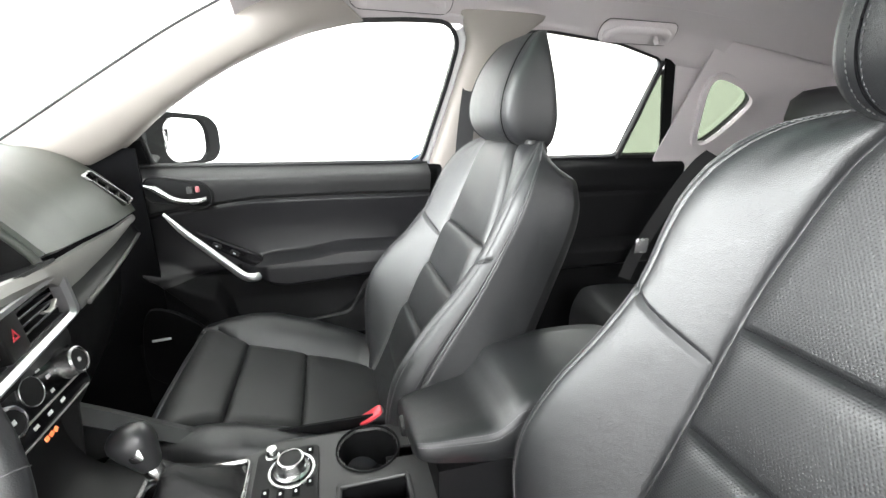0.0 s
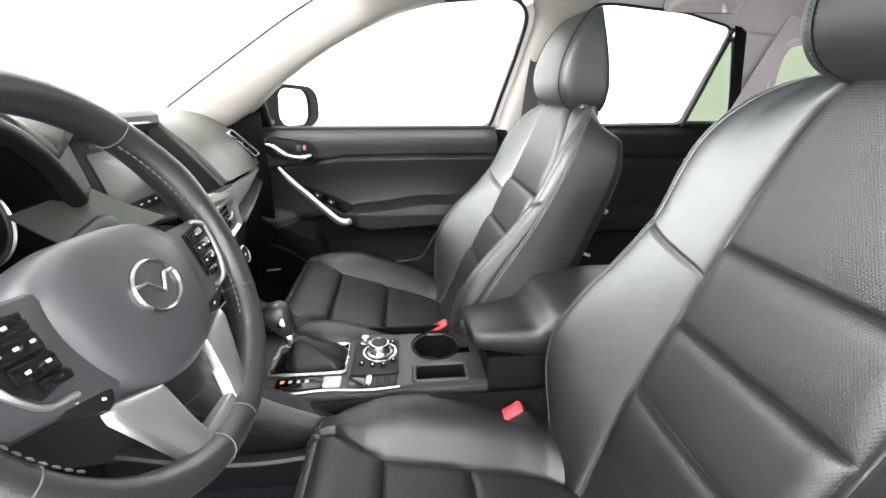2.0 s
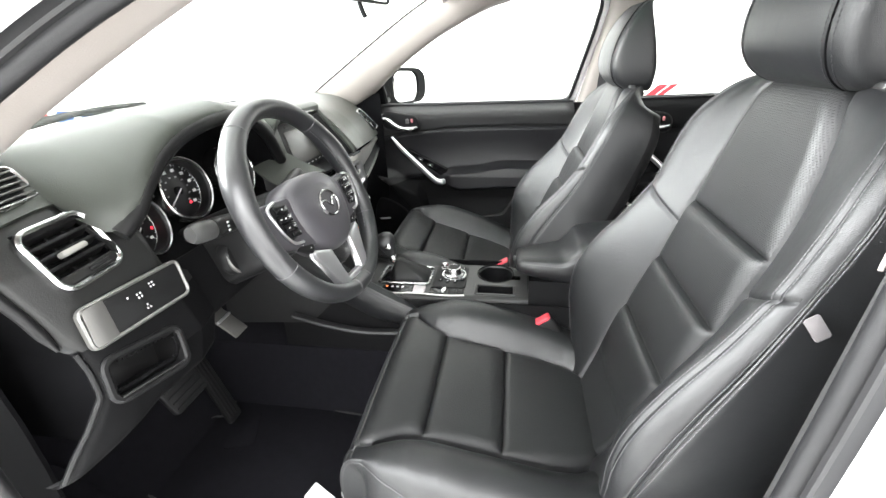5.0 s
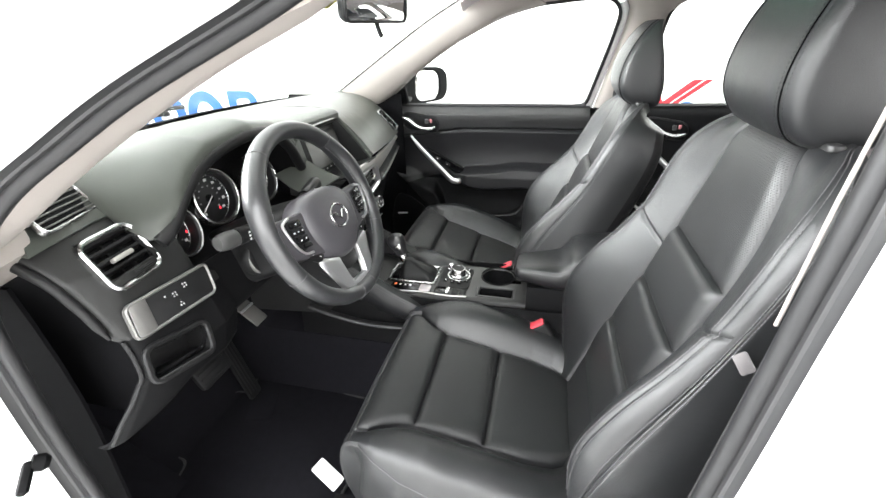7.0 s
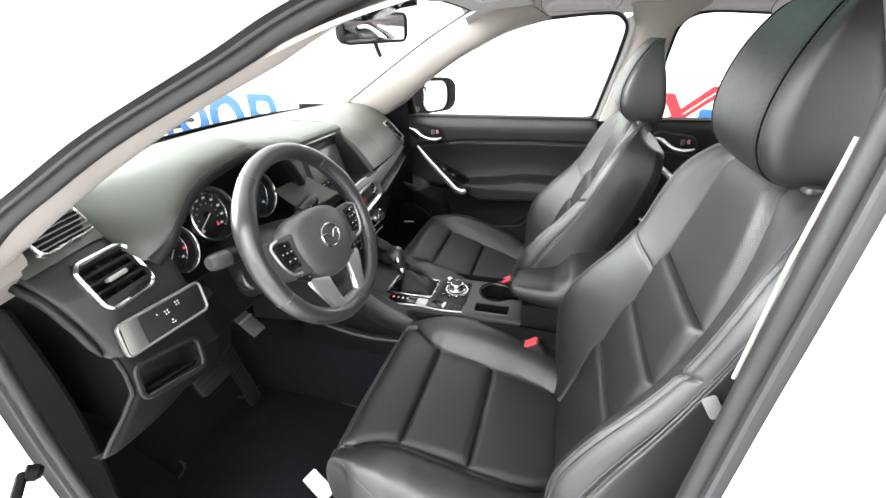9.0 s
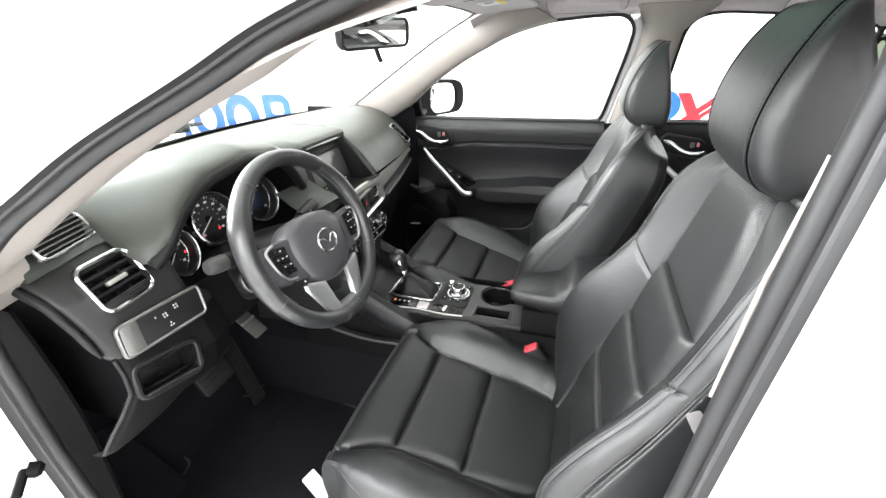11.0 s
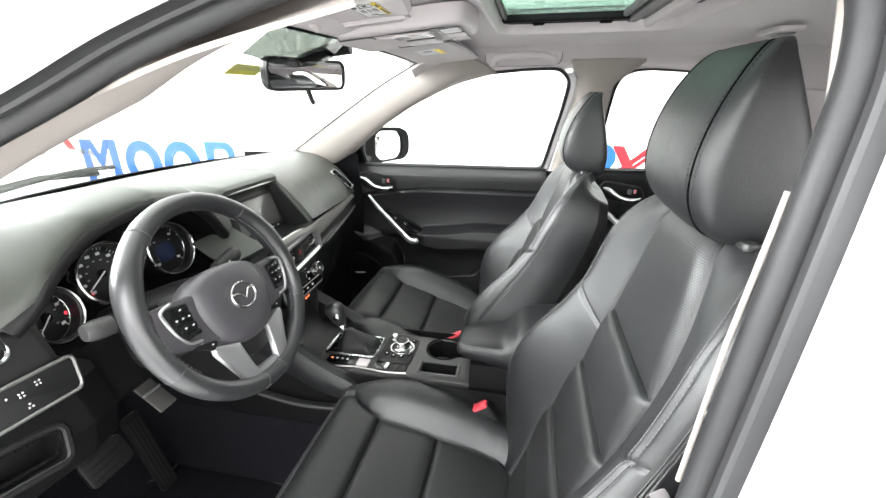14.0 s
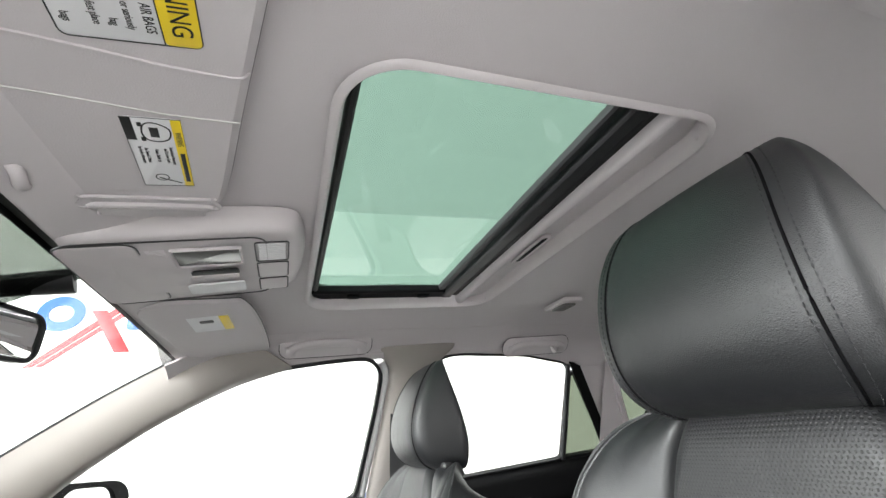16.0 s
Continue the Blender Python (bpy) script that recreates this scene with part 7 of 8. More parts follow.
col = thing("steering_column", (-0.333, 0.1, 0.98), "black steering column cover with light and wiper stalks", "steering column")
axis = WM.to_3x3() @ Vector((0, 0, -1))
rr = []
for d, w2, h2 in ((0.045, 0.050, 0.045), (0.07, 0.060, 0.055), (0.13, 0.062, 0.060), (0.20, 0.060, 0.062), (0.27, 0.056, 0.060)):
    rr.append(put(rrect(w2 * 2, h2 * 2, 0.03, 6), WM @ Matrix.Translation((0, -0.012, -d))))
part("shroud", rings("shroud", rr, PLASTIC), col)
for s, z1 in ((-1, 1.0), (1, 1.0)):
    a = Vector((-0.332 + s * 0.040, 0.115, 1.028))
    b = Vector((-0.332 + s * 0.156, 0.131, 1.041))
    c2 = Vector((-0.332 + s * 0.122, 0.125, 1.037))
    stalk = part("stalk", tube("stalk", [a, c2], [0.009, 0.011], PLASTIC, 14, up=(0, 1, 0)), col, "black control stalk")
    part("stalk_end", tube("stalk_end", pieces([c2, c2 + (b - c2) * 0.6, b], 6), [0.0140, 0.0145, 0.0148, 0.0146, 0.0140, 0.0110], STALK if s < 0 else PLASTIC, 18, up=(0, 1, 0)), stalk, "grooved grey stalk end")
    part("stalk_collar", tube("stalk_collar", [a + (c2 - a) * 0.55, c2], [0.0135, 0.015], PLASTIC, 18, up=(0, 1, 0)), stalk)
    for k in range(3):
        part("stalk_mark", box("stalk_mark", 0.004, 0.003, 0.001, axes((-0.332 + s * 0.108, 0.1085, 1.030 + 0.006 * k), (1, 0, 0), (0, 0.1, 1)), INK_WHITE, 0.0002), stalk)
igm = axes((-0.382, 0.168, 0.955), (1, 0.05, 0), (0, 0.3, 0.95))
ig = part("ignition_boss", turned("ignition_boss", [(0, 0), (0.030, 0), (0.031, 0.012), (0.027, 0.020), (0.020, 0.022), (0.018, 0.012), (0, 0.012)], igm, PLASTIC, 30), col, "round black start button boss")
part("boss_ring", ring_frame("boss_ring", circle(0.029, 32), circle(0.0245, 32), 0.006, igm @ Matrix.Translation((0, -0.002, 0.014)), SMOKED, 0.002), ig, "satin grey ring")
part("start_button", turned("start_button", [(0, 0), (0.017, 0), (0.016, 0.006), (0, 0.007)], igm @ Matrix.Translation((0, 0, 0.012)), GLOSS, 24), ig, "gloss black start button")

# pedals
gp = thing("accelerator_pedal", (-0.22, 0.46, 0.38), "ribbed black accelerator pedal", "pedal")
gm = axes((-0.228, 0.452, 0.50), (0.99, 0, 0.0), (-0.15, 0.28, 0.95))
part("pad", slab("pad", rrect(0.046, 0.225, 0.010), 0.012, gm, PLASTIC, 0.004), gp)
for k in range(4):
    part("rib", box("rib", 0.004, 0.19, 0.003, gm @ Matrix.Translation((-0.015 + 0.010 * k, 0, 0.012)), RUBBER, 0.001), gp)
bpdl = thing("brake_pedal", (-0.315, 0.46, 0.5), "black rubber brake pedal on its arm", "pedal")
bmx = axes((-0.355, 0.40, 0.615), (1, 0, 0), (0, 0.45, 0.89))
part("pad", slab("pad", rrect(0.095, 0.066, 0.012), 0.014, bmx, RUBBER, 0.004), bpdl)
for k in range(4):
    part("rib", box("rib", 0.08, 0.004, 0.003, bmx @ Matrix.Translation((0, -0.021 + 0.014 * k, 0.014)), RUBBER, 0.001), bpdl)
part("arm", tube("arm", [(-0.35, 0.415, 0.62), (-0.34, 0.47, 0.70), (-0.33, 0.52, 0.84)], 0.010, PLASTIC_DARK, 8), bpdl)
br = thing("pedal_bracket", (-0.33, 0.30, 0.75), "grey steel bracket under the dash", "bracket")
part("plate", box("plate", 0.040, 0.15, 0.006, axes((-0.295, 0.320, 0.780), (1, 0, 0), (0, 0.75, 0.66)), SMOKED, 0.002), br)
for fy_ in (-0.028, 0.004):
    part("flange", box("flange", 0.040, 0.006, 0.010, axes((-0.295, 0.320, 0.780), (1, 0, 0), (0, 0.75, 0.66)) @ Matrix.Translation((0, fy_, 0)), SILVER, 0.002), br)
mat_ = thing("floor_mat", (-0.36, 0.25, 0.36), "black carpet floor mat in the driver footwell", "floor mat")
ml = curve([(-0.15, 0.16), (-0.13, 0.40), (-0.135, 0.465), (-0.20, 0.47), (-0.215, 0.50), (-0.28, 0.52), (-0.42, 0.52), (-0.45, 0.47), (-0.53, 0.45), (-0.60, 0.42), (-0.62, 0.2), (-0.58, 0.08), (-0.36, 0.04), (-0.18, 0.06)], 70, True)
part("carpet", slab("carpet", ml[::-1], 0.010, Matrix.Translation((0, 0, 0.3605)), CARPET, 0.003), mat_)
part("binding", tube("binding", [(x, y, 0.369) for x, y in ml], 0.004, RUBBER_GREY, 6, closed=True), mat_, "sewn edge binding")
part("heel_pad", slab("heel_pad", rrect(0.11, 0.075, 0.008), 0.003, pose(-0.240, 0.390, 0.3695, 0, 0, 20), CARPET, 0.0012), mat_, "sewn black heel pad")
ft = thing("foot_rest", (-0.57, 0.52, 0.37), "black carpeted dead pedal foot rest", "foot rest")
part("pad", slab("pad", rrect(0.14, 0.26, 0.02), 0.02, axes((-0.555, 0.535, 0.43), (1, 0, 0), (0, 0.78, 0.62)), CARPET, 0.006), ft)

# ---- centre console ----
con = thing("center_console", (0.02, -0.2, 0.5), "black centre console with shifter, cup holder and armrest", "console")
CZ = 0.70
CUP, TRAY = (0.065, -0.252), (-0.022, -0.254)


def console_free(x, y):
    return math.hypot(x - CUP[0], y - CUP[1]) < 0.0445 or (abs(x - TRAY[0]) < 0.0205 and abs(y - TRAY[1]) < 0.0455) or (abs(x - CUP[0] + 0.020) < 0.012 and -0.318 < y < -0.28)


top = []
ty_ = np.linspace(0.12, -0.345, 156)
tx_ = np.linspace(-1, 1, 64)
for y in ty_:
    zc = CZ + 0.10 * max(0, y - 0.03) ** 1.0
    w = np.interp(y, [-0.345, -0.25, 0.0, 0.12], [0.085, 0.088, 0.094, 0.105])
    side = ((0.016, 0.17), (0.012, 0.06), (0.006, 0.018), (0.0, 0.004))
    top.append([(0.028 - (w + e), y, zc - d) for e, d in side] + [(0.028 + s * (w - 0.008), y, zc) for s in tx_] + [(0.028 + (w + e), y, zc - d) for e, d in side[::-1]])
TOPP = np.array(top)[:, ::-1]
ctr = 0.25 * (TOPP[1:, 1:] + TOPP[:-1, 1:] + TOPP[1:, :-1] + TOPP[:-1, :-1])
body = part("body", sheet("body", TOPP, GRAPHITE, 0.004, mask=np.array([[not console_free(c[0], c[1]) for c in r] for r in ctr])), con, "dark satin console body")
# side knee bolsters sweeping down from the stack
for s in (-1, 1):
    o = 0.028
    rows = []
    for y, z, w, h in curve([(0.22, 0.83, 0.112, 0.05), (0.12, 0.775, 0.118, 0.05), (0.03, 0.722, 0.124, 0.042), (-0.04, 0.688, 0.124, 0.030), (-0.085, 0.664, 0.118, 0.014)], 22):
        rows.append([(o + s * (w + dx * 1.0), y, z + dz2) for dx, dz2 in ((-0.03, 0.0), (-0.012, h * 0.3), (0.004, h * 0.15), (0.012, -h * 0.5), (0.010, -h * 1.4), (-0.01, -h * 2.2))])
    kb = part("knee_bolster", sheet("knee_bolster", np.array(rows) if s < 0 else np.array(rows)[:, ::-1], LEATHER, 0.006), con, "padded black knee bolster with stitching")
    pth = [(o + s * (w + 0.009), y, z - h * 0.1 + 0.002) for y, z, w, h in curve([(0.20, 0.815, 0.113, 0.05), (0.12, 0.775, 0.118, 0.05), (0.03, 0.722, 0.124, 0.042), (-0.04, 0.688, 0.124, 0.030)], 22)]
    part("stitching", stitches("stitching", np.array(pth), THREAD), kb)
    part("under_strip", tube("under_strip", curve([(o + s * 0.150, 0.25, 0.66), (o + s * 0.148, 0.16, 0.635), (o + s * 0.145, 0.06, 0.62), (o + s * 0.138, -0.06, 0.625), (o + s * 0.128, -0.10, 0.64)], 18), 0.011, PANEL, 8, flat=0.6), con, "satin grey lower strip")
    sidep = [[(o + s * (0.11 + 0.03 * v), y, 0.70 - 0.33 * v) for v in np.linspace(0, 1, 6)] for y in np.linspace(0.30, -0.60, 16)]
    part("side_panel", sheet("side_panel", np.array(sidep) if s > 0 else np.array(sidep)[:, ::-1], PLASTIC_DARK, 0.004), con)
T = lambda x, y, z=CZ: Matrix.Translation((x, y, z))
# shifter plate and bright bezel
bz = rrect(0.098, 0.142, 0.012, 5)
bez = part("shifter_bezel", ring_frame("shifter_bezel", bz, inset(bz, 0.007), 0.008, T(0.032, -0.014), CHROME, 0.003), con, "bright shifter surround")
part("shifter_plate", slab("shifter_plate", inset(bz, 0.006), 0.003, T(0.032, -0.014), GLOSS, 0.001), bez)
bt_rows = []
for k, (z, w, l, dyy) in enumerate(((0.703, 0.036, 0.056, -0.012), (0.712, 0.034, 0.053, -0.011), (0.722, 0.028, 0.045, -0.006), (0.732, 0.020, 0.032, 0.002), (0.742, 0.013, 0.018, 0.012), (0.752, 0.010, 0.011, 0.018))):
    ring = rrect(w * 2, l * 2, min(w, l) * 0.7, 7)
    wob = 1 + 0.05 * np.sin(np.arange(len(ring)) * 2.1 + k)
    bt_rows.append([(0.032 + x * q, -0.014 + dyy + y * q, z) for (x, y), q in zip(ring, wob)])
part("shifter_boot", rings("shifter_boot", bt_rows, PLASTIC, auto=70), bez, "creased black leather boot")
KM = axes((0.034, 0.016, 0.742), (1, 0, 0.0), (0, 0.955, -0.296))
part("shift_lever", turned("shift_lever", [(0, 0), (0.010, 0), (0.012, 0.006), (0.0115, 0.022), (0.010, 0.024), (0, 0.024)], KM, CHROME, 20), bez, "chrome lever collar")
knob_rows = []
for z, w, l, dy2 in ((0.022, 0.011, 0.011, 0), (0.030, 0.0140, 0.0145, 0.0), (0.045, 0.0170, 0.019, 0.001), (0.058, 0.0195, 0.0230, 0.002), (0.070, 0.0205, 0.0250, 0.003), (0.080, 0.0190, 0.0230, 0.003), (0.087, 0.0150, 0.0180, 0.003), (0.091, 0.0085, 0.0100, 0.003), (0.0925, 0.002, 0.002, 0.003)):
    w, l, z = w * 1.0, l * 1.02, z * 0.95
    knob_rows.append(put(np.array([(w * math.copysign(abs(math.cos(a)) ** 0.8, math.cos(a)), dy2 + l * math.copysign(abs(math.sin(a)) ** 0.8, math.sin(a))) for a in np.linspace(0, 2 * math.pi, 24, endpoint=False)]), KM, z))
part("shift_knob", rings("shift_knob", knob_rows, LEATHER_WHEEL), bez, "black leather shift knob")
part("knob_cap", slab("knob_cap", rrect(0.020, 0.016, 0.006), 0.003, KM @ Matrix.Translation((-0.0165, -0.004, 0.054)) @ pose(0, 0, 0, 0, -82, 0), CHROME, 0.001), bez, "bright release button")
# gate letters and small switches to the driver's side of the shifter
gatep = part("gate_strip", slab("gate_strip", rrect(0.030, 0.080, 0.004), 0.004, T(-0.037, -0.005), GLOSS, 0.001), con, "gloss black gear position strip")
for k, mt in enumerate((GLOW_ORANGE, INK_WHITE, INK_WHITE, INK_WHITE)):
    part("gear_mark", box("gear_mark", 0.007, 0.006, 0.0006, T(-0.032, 0.024 - 0.014 * k, 0.704), mt, 0.0002), gatep)
part("hold_button", slab("hold_button", rrect(0.026, 0.030, 0.003), 0.006, T(-0.037, -0.062), LAMPGREY, 0.001), con, "pale grey parking switch")
# commander panel
cp = part("control_plate", slab("control_plate", rrect(0.112, 0.088, 0.010), 0.005, T(0.032, -0.135), PLASTIC, 0.0015), con, "grey black control plate")
kn = part("commander_knob", turned("commander_knob", [(0, 0), (0.024, 0), (0.025, 0.004), (0.021, 0.006), (0.019, 0.010), (0.0195, 0.020), (0.018, 0.023), (0.0155, 0.0235), (0.015, 0.022), (0, 0.022)], T(0.042, -0.142, CZ + 0.005), CHROME, 36), cp, "chrome rotary control knob")
part("knob_face", turned("knob_face", [(0, 0), (0.0150, 0), (0.014, 0.001), (0, 0.001)], T(0.042, -0.142, CZ + 0.027), PLASTIC, 24), kn)
part("knob_base", ring_frame("knob_base", circle(0.033, 36), circle(0.028, 36), 0.004, T(0.042, -0.142, CZ + 0.004), CHROME, 0.001), kn)
part("volume_knob", turned("volume_knob", [(0, 0), (0.010, 0), (0.010, 0.003), (0.0075, 0.004), (0.008, 0.013), (0.007, 0.015), (0, 0.015)], T(0.076, -0.112, CZ + 0.005), CHROME, 24), cp, "small chrome volume knob")
for x, y in ((0.008, -0.110), (0.002, -0.130), (0.002, -0.150), (0.014, -0.168), (0.074, -0.166)):
    part("key", box("key", 0.014, 0.010, 0.003, T(x, y, CZ + 0.005), PLASTIC_DARK, 0.001), cp)
    part("key_mark", box("key_mark", 0.004, 0.003, 0.0005, T(x, y, CZ + 0.008), INK_WHITE, 0.0001), cp)
pbk = part("parking_switch", box("parking_switch", 0.030, 0.036, 0.006, T(-0.042, -0.108), GLOSS, 0.002), con, "gloss black parking brake switch")
part("switch_tip", box("switch_tip", 0.026, 0.012, 0.010, T(-0.042, -0.126), CHROME, 0.003), pbk, "bright switch tip")
for k in range(2):
    part("key", box("key", 0.028, 0.018, 0.004, T(-0.042, -0.146 - 0.021 * k), PLASTIC, 0.0015), con)
part("side_line", tube("side_line", [(-0.060 - 0.003 * math.sin(k), 0.06 - 0.024 * k, CZ + 0.003) for k in range(11)], 0.002, GREYTRIM, 6), con, "thin satin line")
# cup holder and tray, sunk into the console
ch = part("cup_holder", turned("cup_holder", [(0, -0.076), (0.046, -0.076), (0.049, -0.02), (0.0495, 0.001), (0.0485, 0.0032), (0.0465, 0.002), (0.0445, -0.02), (0.043, -0.06), (0.040, -0.07), (0, -0.07)], T(*CUP), PLASTIC_DARK, 40), con, "round black cup holder")
part("cup_notch", box("cup_notch", 0.028, 0.040, 0.004, T(CUP[0] - 0.020, -0.298, CZ - 0.022), PLASTIC_DARK, 0.001), ch)
part("cup_clip", box("cup_clip", 0.006, 0.004, 0.030, T(CUP[0] - 0.034, CUP[1] - 0.020, CZ - 0.040), CHROME, 0.001), ch, "bright steel spring clip")
tro = rrect(0.054, 0.104, 0.009)
ty = part("tray", ring_frame("tray", tro, inset(tro, 0.0075), 0.004, T(TRAY[0], TRAY[1], CZ - 0.001), GRAPHITE, 0.0018), con, "narrow storage tray")
part("tray_floor", slab("tray_floor", inset(tro, 0.004), 0.002, T(TRAY[0], TRAY[1], CZ - 0.045), CARPET, 0.0005), ty)
part("tray_wall", ring_frame("tray_wall", inset(tro, 0.003), inset(tro, 0.0065), 0.046, T(TRAY[0], TRAY[1], CZ - 0.045), PLASTIC_DARK, 0.0005), ty)
# armrest lid
arm = thing("armrest", (0.03, -0.5, 0.72), "padded black leather armrest lid with stitched edge", "armrest")
AX = 0.028
rows = []
for y, zt, w, zb in curve([(-0.303, 0.772, 0.060, 0.762), (-0.307, 0.784, 0.074, 0.754), (-0.325, 0.790, 0.082, 0.748), (-0.37, 0.796, 0.087, 0.744), (-0.410, 0.802, 0.090, 0.742), (-0.432, 0.820, 0.091, 0.742), (-0.46, 0.842, 0.093, 0.742), (-0.58, 0.850, 0.094, 0.742), (-0.66, 0.846, 0.092, 0.742), (-0.69, 0.832, 0.086, 0.75), (-0.70, 0.80, 0.07, 0.76)], 44):
    hh = zt - zb
    lean = 0.020 * float(np.clip((y + 0.46) / 0.14, 0, 1))
    rows.append([(AX - 0.5 * lean + s * w * a, y, zb + hh * b - lean * s * a) for s, a, b in ((-1, 0.86, 0.0), (-1, 1.0, 0.18), (-1, 1.01, 0.5), (-1, 0.99, 0.74), (-1, 0.95, 0.86), (-1, 0.86, 0.95), (-1, 0.6, 0.99), (0, 0, 1.0), (1, 0.6, 0.99), (1, 0.86, 0.95), (1, 0.95, 0.86), (1, 0.99, 0.74), (1, 1.01, 0.5), (1, 1.0, 0.18), (1, 0.86, 0.0))])
AR = np.array(rows)
part("lid", rings("lid", AR, LEATHER, auto=50), arm)
for c, off in ((4, (-0.0008, 0, 0.0008)), (3, (-0.001, 0, 0)), (10, (0.0008, 0, 0.0008)), (11, (0.001, 0, 0))):
    part("stitching", stitches("stitching", AR[4:40, c] + np.array(off), THREAD), arm)
part("latch", box("latch", 0.03, 0.012, 0.018, Matrix.Translation((AX, -0.303, 0.752)), PLASTIC, 0.003), arm)
bin2 = part("bin", sheet("bin", np.array([[(AX + s * wd, y, z) for s, wd, z in ((-1, 0.115, 0.40), (-1, 0.105, 0.55), (-1, 0.090, 0.70), (-1, 0.082, 0.748), (1, 0.082, 0.748), (1, 0.090, 0.70), (1, 0.105, 0.55), (1, 0.115, 0.40))] for y in (-0.335, -0.45, -0.6, -0.72)])[:, ::-1], PLASTIC_DARK, 0.005), arm, "black storage bin")
part("bin_front", slab("bin_front", np.array([(-0.085, 0.40), (0.085, 0.40), (0.08, 0.748), (-0.08, 0.748)]), 0.006, axes((AX, -0.335, 0), (1, 0, 0), (0, 0, 1)), PLASTIC_DARK, 0.002), bin2)


def buckle(o, lean):
    b = thing("seat_belt_buckle", o, "seat belt buckle with red release button", "seat belt buckle", group="front seat belt buckles")
    m = Matrix.Translation(o) @ pose(0, 0, 0, lean, 0, 0)
    part("case", slab("case", rrect(0.030, 0.052, 0.008), 0.060, m @ Matrix.Translation((0, 0, -0.055)), PLASTIC, 0.005), b)
    part("release_button", slab("release_button", rrect(0.024, 0.044, 0.006), 0.010, m @ Matrix.Translation((0, 0, 0.0)), RED, 0.003), b, "red release button")
    part("stem", box("stem", 0.016, 0.03, 0.16, m @ Matrix.Translation((0, 0, -0.21)), PLASTIC_DARK, 0.004), b)


buckle((-0.108, -0.368, 0.672), -35)
buckle((0.146, -0.267, 0.688), -30)

# ---- roof fittings ----
vis = thing("sun_visor", (-0.30, -0.18, 1.45), "grey vinyl driver sun visor folded up, with warning labels", "sun visor", group="sun visors")


def visor(ob, loop, o, ux, uy, t=0.018):
    m = axes(o, ux, uy)
    part("panel", slab("panel", loop, t, m, VISOR, 0.007), ob)
    # Dark tube stands in for the shadow gap round the visor.
    part("edge_shadow", tube("edge_shadow", put(inset(loop, -0.0004), m, t * 0.5), 0.0013, STALK, 5, closed=True), ob, "dark line standing in for the shadow round the visor")
    return m


vp_ = densify(np.array([(-0.0165, -0.016), (-0.014, 0.112), (-0.004, 0.1265), (0.06, 0.1335), (0.144, 0.139), (0.26, 0.149), (0.395, 0.158), (0.416, 0.14), (0.416, 0.02), (0.40, -0.014), (0.2, -0.021), (0.10, -0.026), (0.03, -0.032), (0.0, -0.031)]), 130)
for _ in range(4):
    vp_ = 0.25 * np.roll(vp_, 1, 0) + 0.5 * vp_ + 0.25 * np.roll(vp_, -1, 0)
vl_ = vp_
vm_ = visor(vis, vl_, (-0.132, -0.112, 1.447), (-1.0, -0.12, 0.0), (0.12, -1.0, 0.10), 0.026)
down = 1 if (vm_.to_3x3() @ Vector((0, 0, 1))).z < 0 else -1
VT = vm_ @ Matrix.Translation((0, 0, 0.0182 if down > 0 else -0.0002)) @ (Matrix() if down > 0 else pose(0, 0, 0, 180, 0, 0))


def tag_at(u, v):
    return VT @ Matrix.Translation((u, v if down > 0 else -v, 0))


def on_visor(u, v, z=0.0):
    return VT @ Vector((u, v if down > 0 else -v, z))


part("fold_line", tube("fold_line", [on_visor(u, v, z) for u, v, z in curve([(0.2035, -0.016, 0), (0.198, 0.048, 0.0004), (0.193, 0.089, 0.0004), (0.1915, 0.132, 0.0002), (0.197, 0.1415, -0.001)], 16)], 0.0011, LAMPGREY, 6), vis, "pale welted fold")
# Thin tube draws the shadow gap along the flap.
part("flap_gap_shadow", tube("flap_gap_shadow", [on_visor(u, v) for u, v in curve([(0.154, -0.016), (0.149, 0.038), (0.143, 0.085), (0.1418, 0.137)], 14)], 0.0008, GREYTRIM, 6), vis, "flap edge, its shadow gap drawn as a line")


def label_pose(u, v, turn):
    """On the visor's underside, letters running along -u, their tops towards +v."""
    return tag_at(u, v) @ pose(0, 0, 0.0005, 0, 0, 180 + turn)


lm = label_pose(0.089, 0.0785, 3.4)
lab = part("small_label", slab("small_label", rrect(0.097, 0.0395, 0.003), 0.0005, lm @ Matrix.Translation((0, 0, -0.0005)), LABEL_WHITE, 0.0002), vis, "white and yellow warning label")


def bit(name, x, y, w, h, mat, m, parent, z=0.0):
    part(name, box(name, w, h, 0.0003, m @ Matrix.Translation((x, y, z)), mat, 0.0001), parent)


bit("yellow_band", 0, 0.0160, 0.095, 0.0072, LABEL_YELLOW, lm, lab)
bit("black_band", -0.034, -0.0163, 0.027, 0.0068, INK_BLACK, lm, lab)
for x0, x1, y0, y1 in ((-0.0482, 0.0482, 0.0193, 0.0197), (-0.0482, 0.0482, -0.0197, -0.0193), (0.0478, 0.0484, -0.0197, 0.0197), (-0.0484, -0.0478, -0.0197, 0.0197)):
    bit("border", (x0 + x1) / 2, (y0 + y1) / 2, x1 - x0, y1 - y0, INK_BLACK, lm, lab)
wide = Matrix.Diagonal((0.62, 1, 1, 1))
part("heading", lettering("heading", "WARNING", 0.0062, lm @ Matrix.Translation((-0.024, 0.016, 0.0006)) @ wide, INK_BLACK, 0.0001), lab)
bit("heading_bar", 0.018, 0.016, 0.044, 0.0034, INK_BLACK, lm, lab, 0.0003)
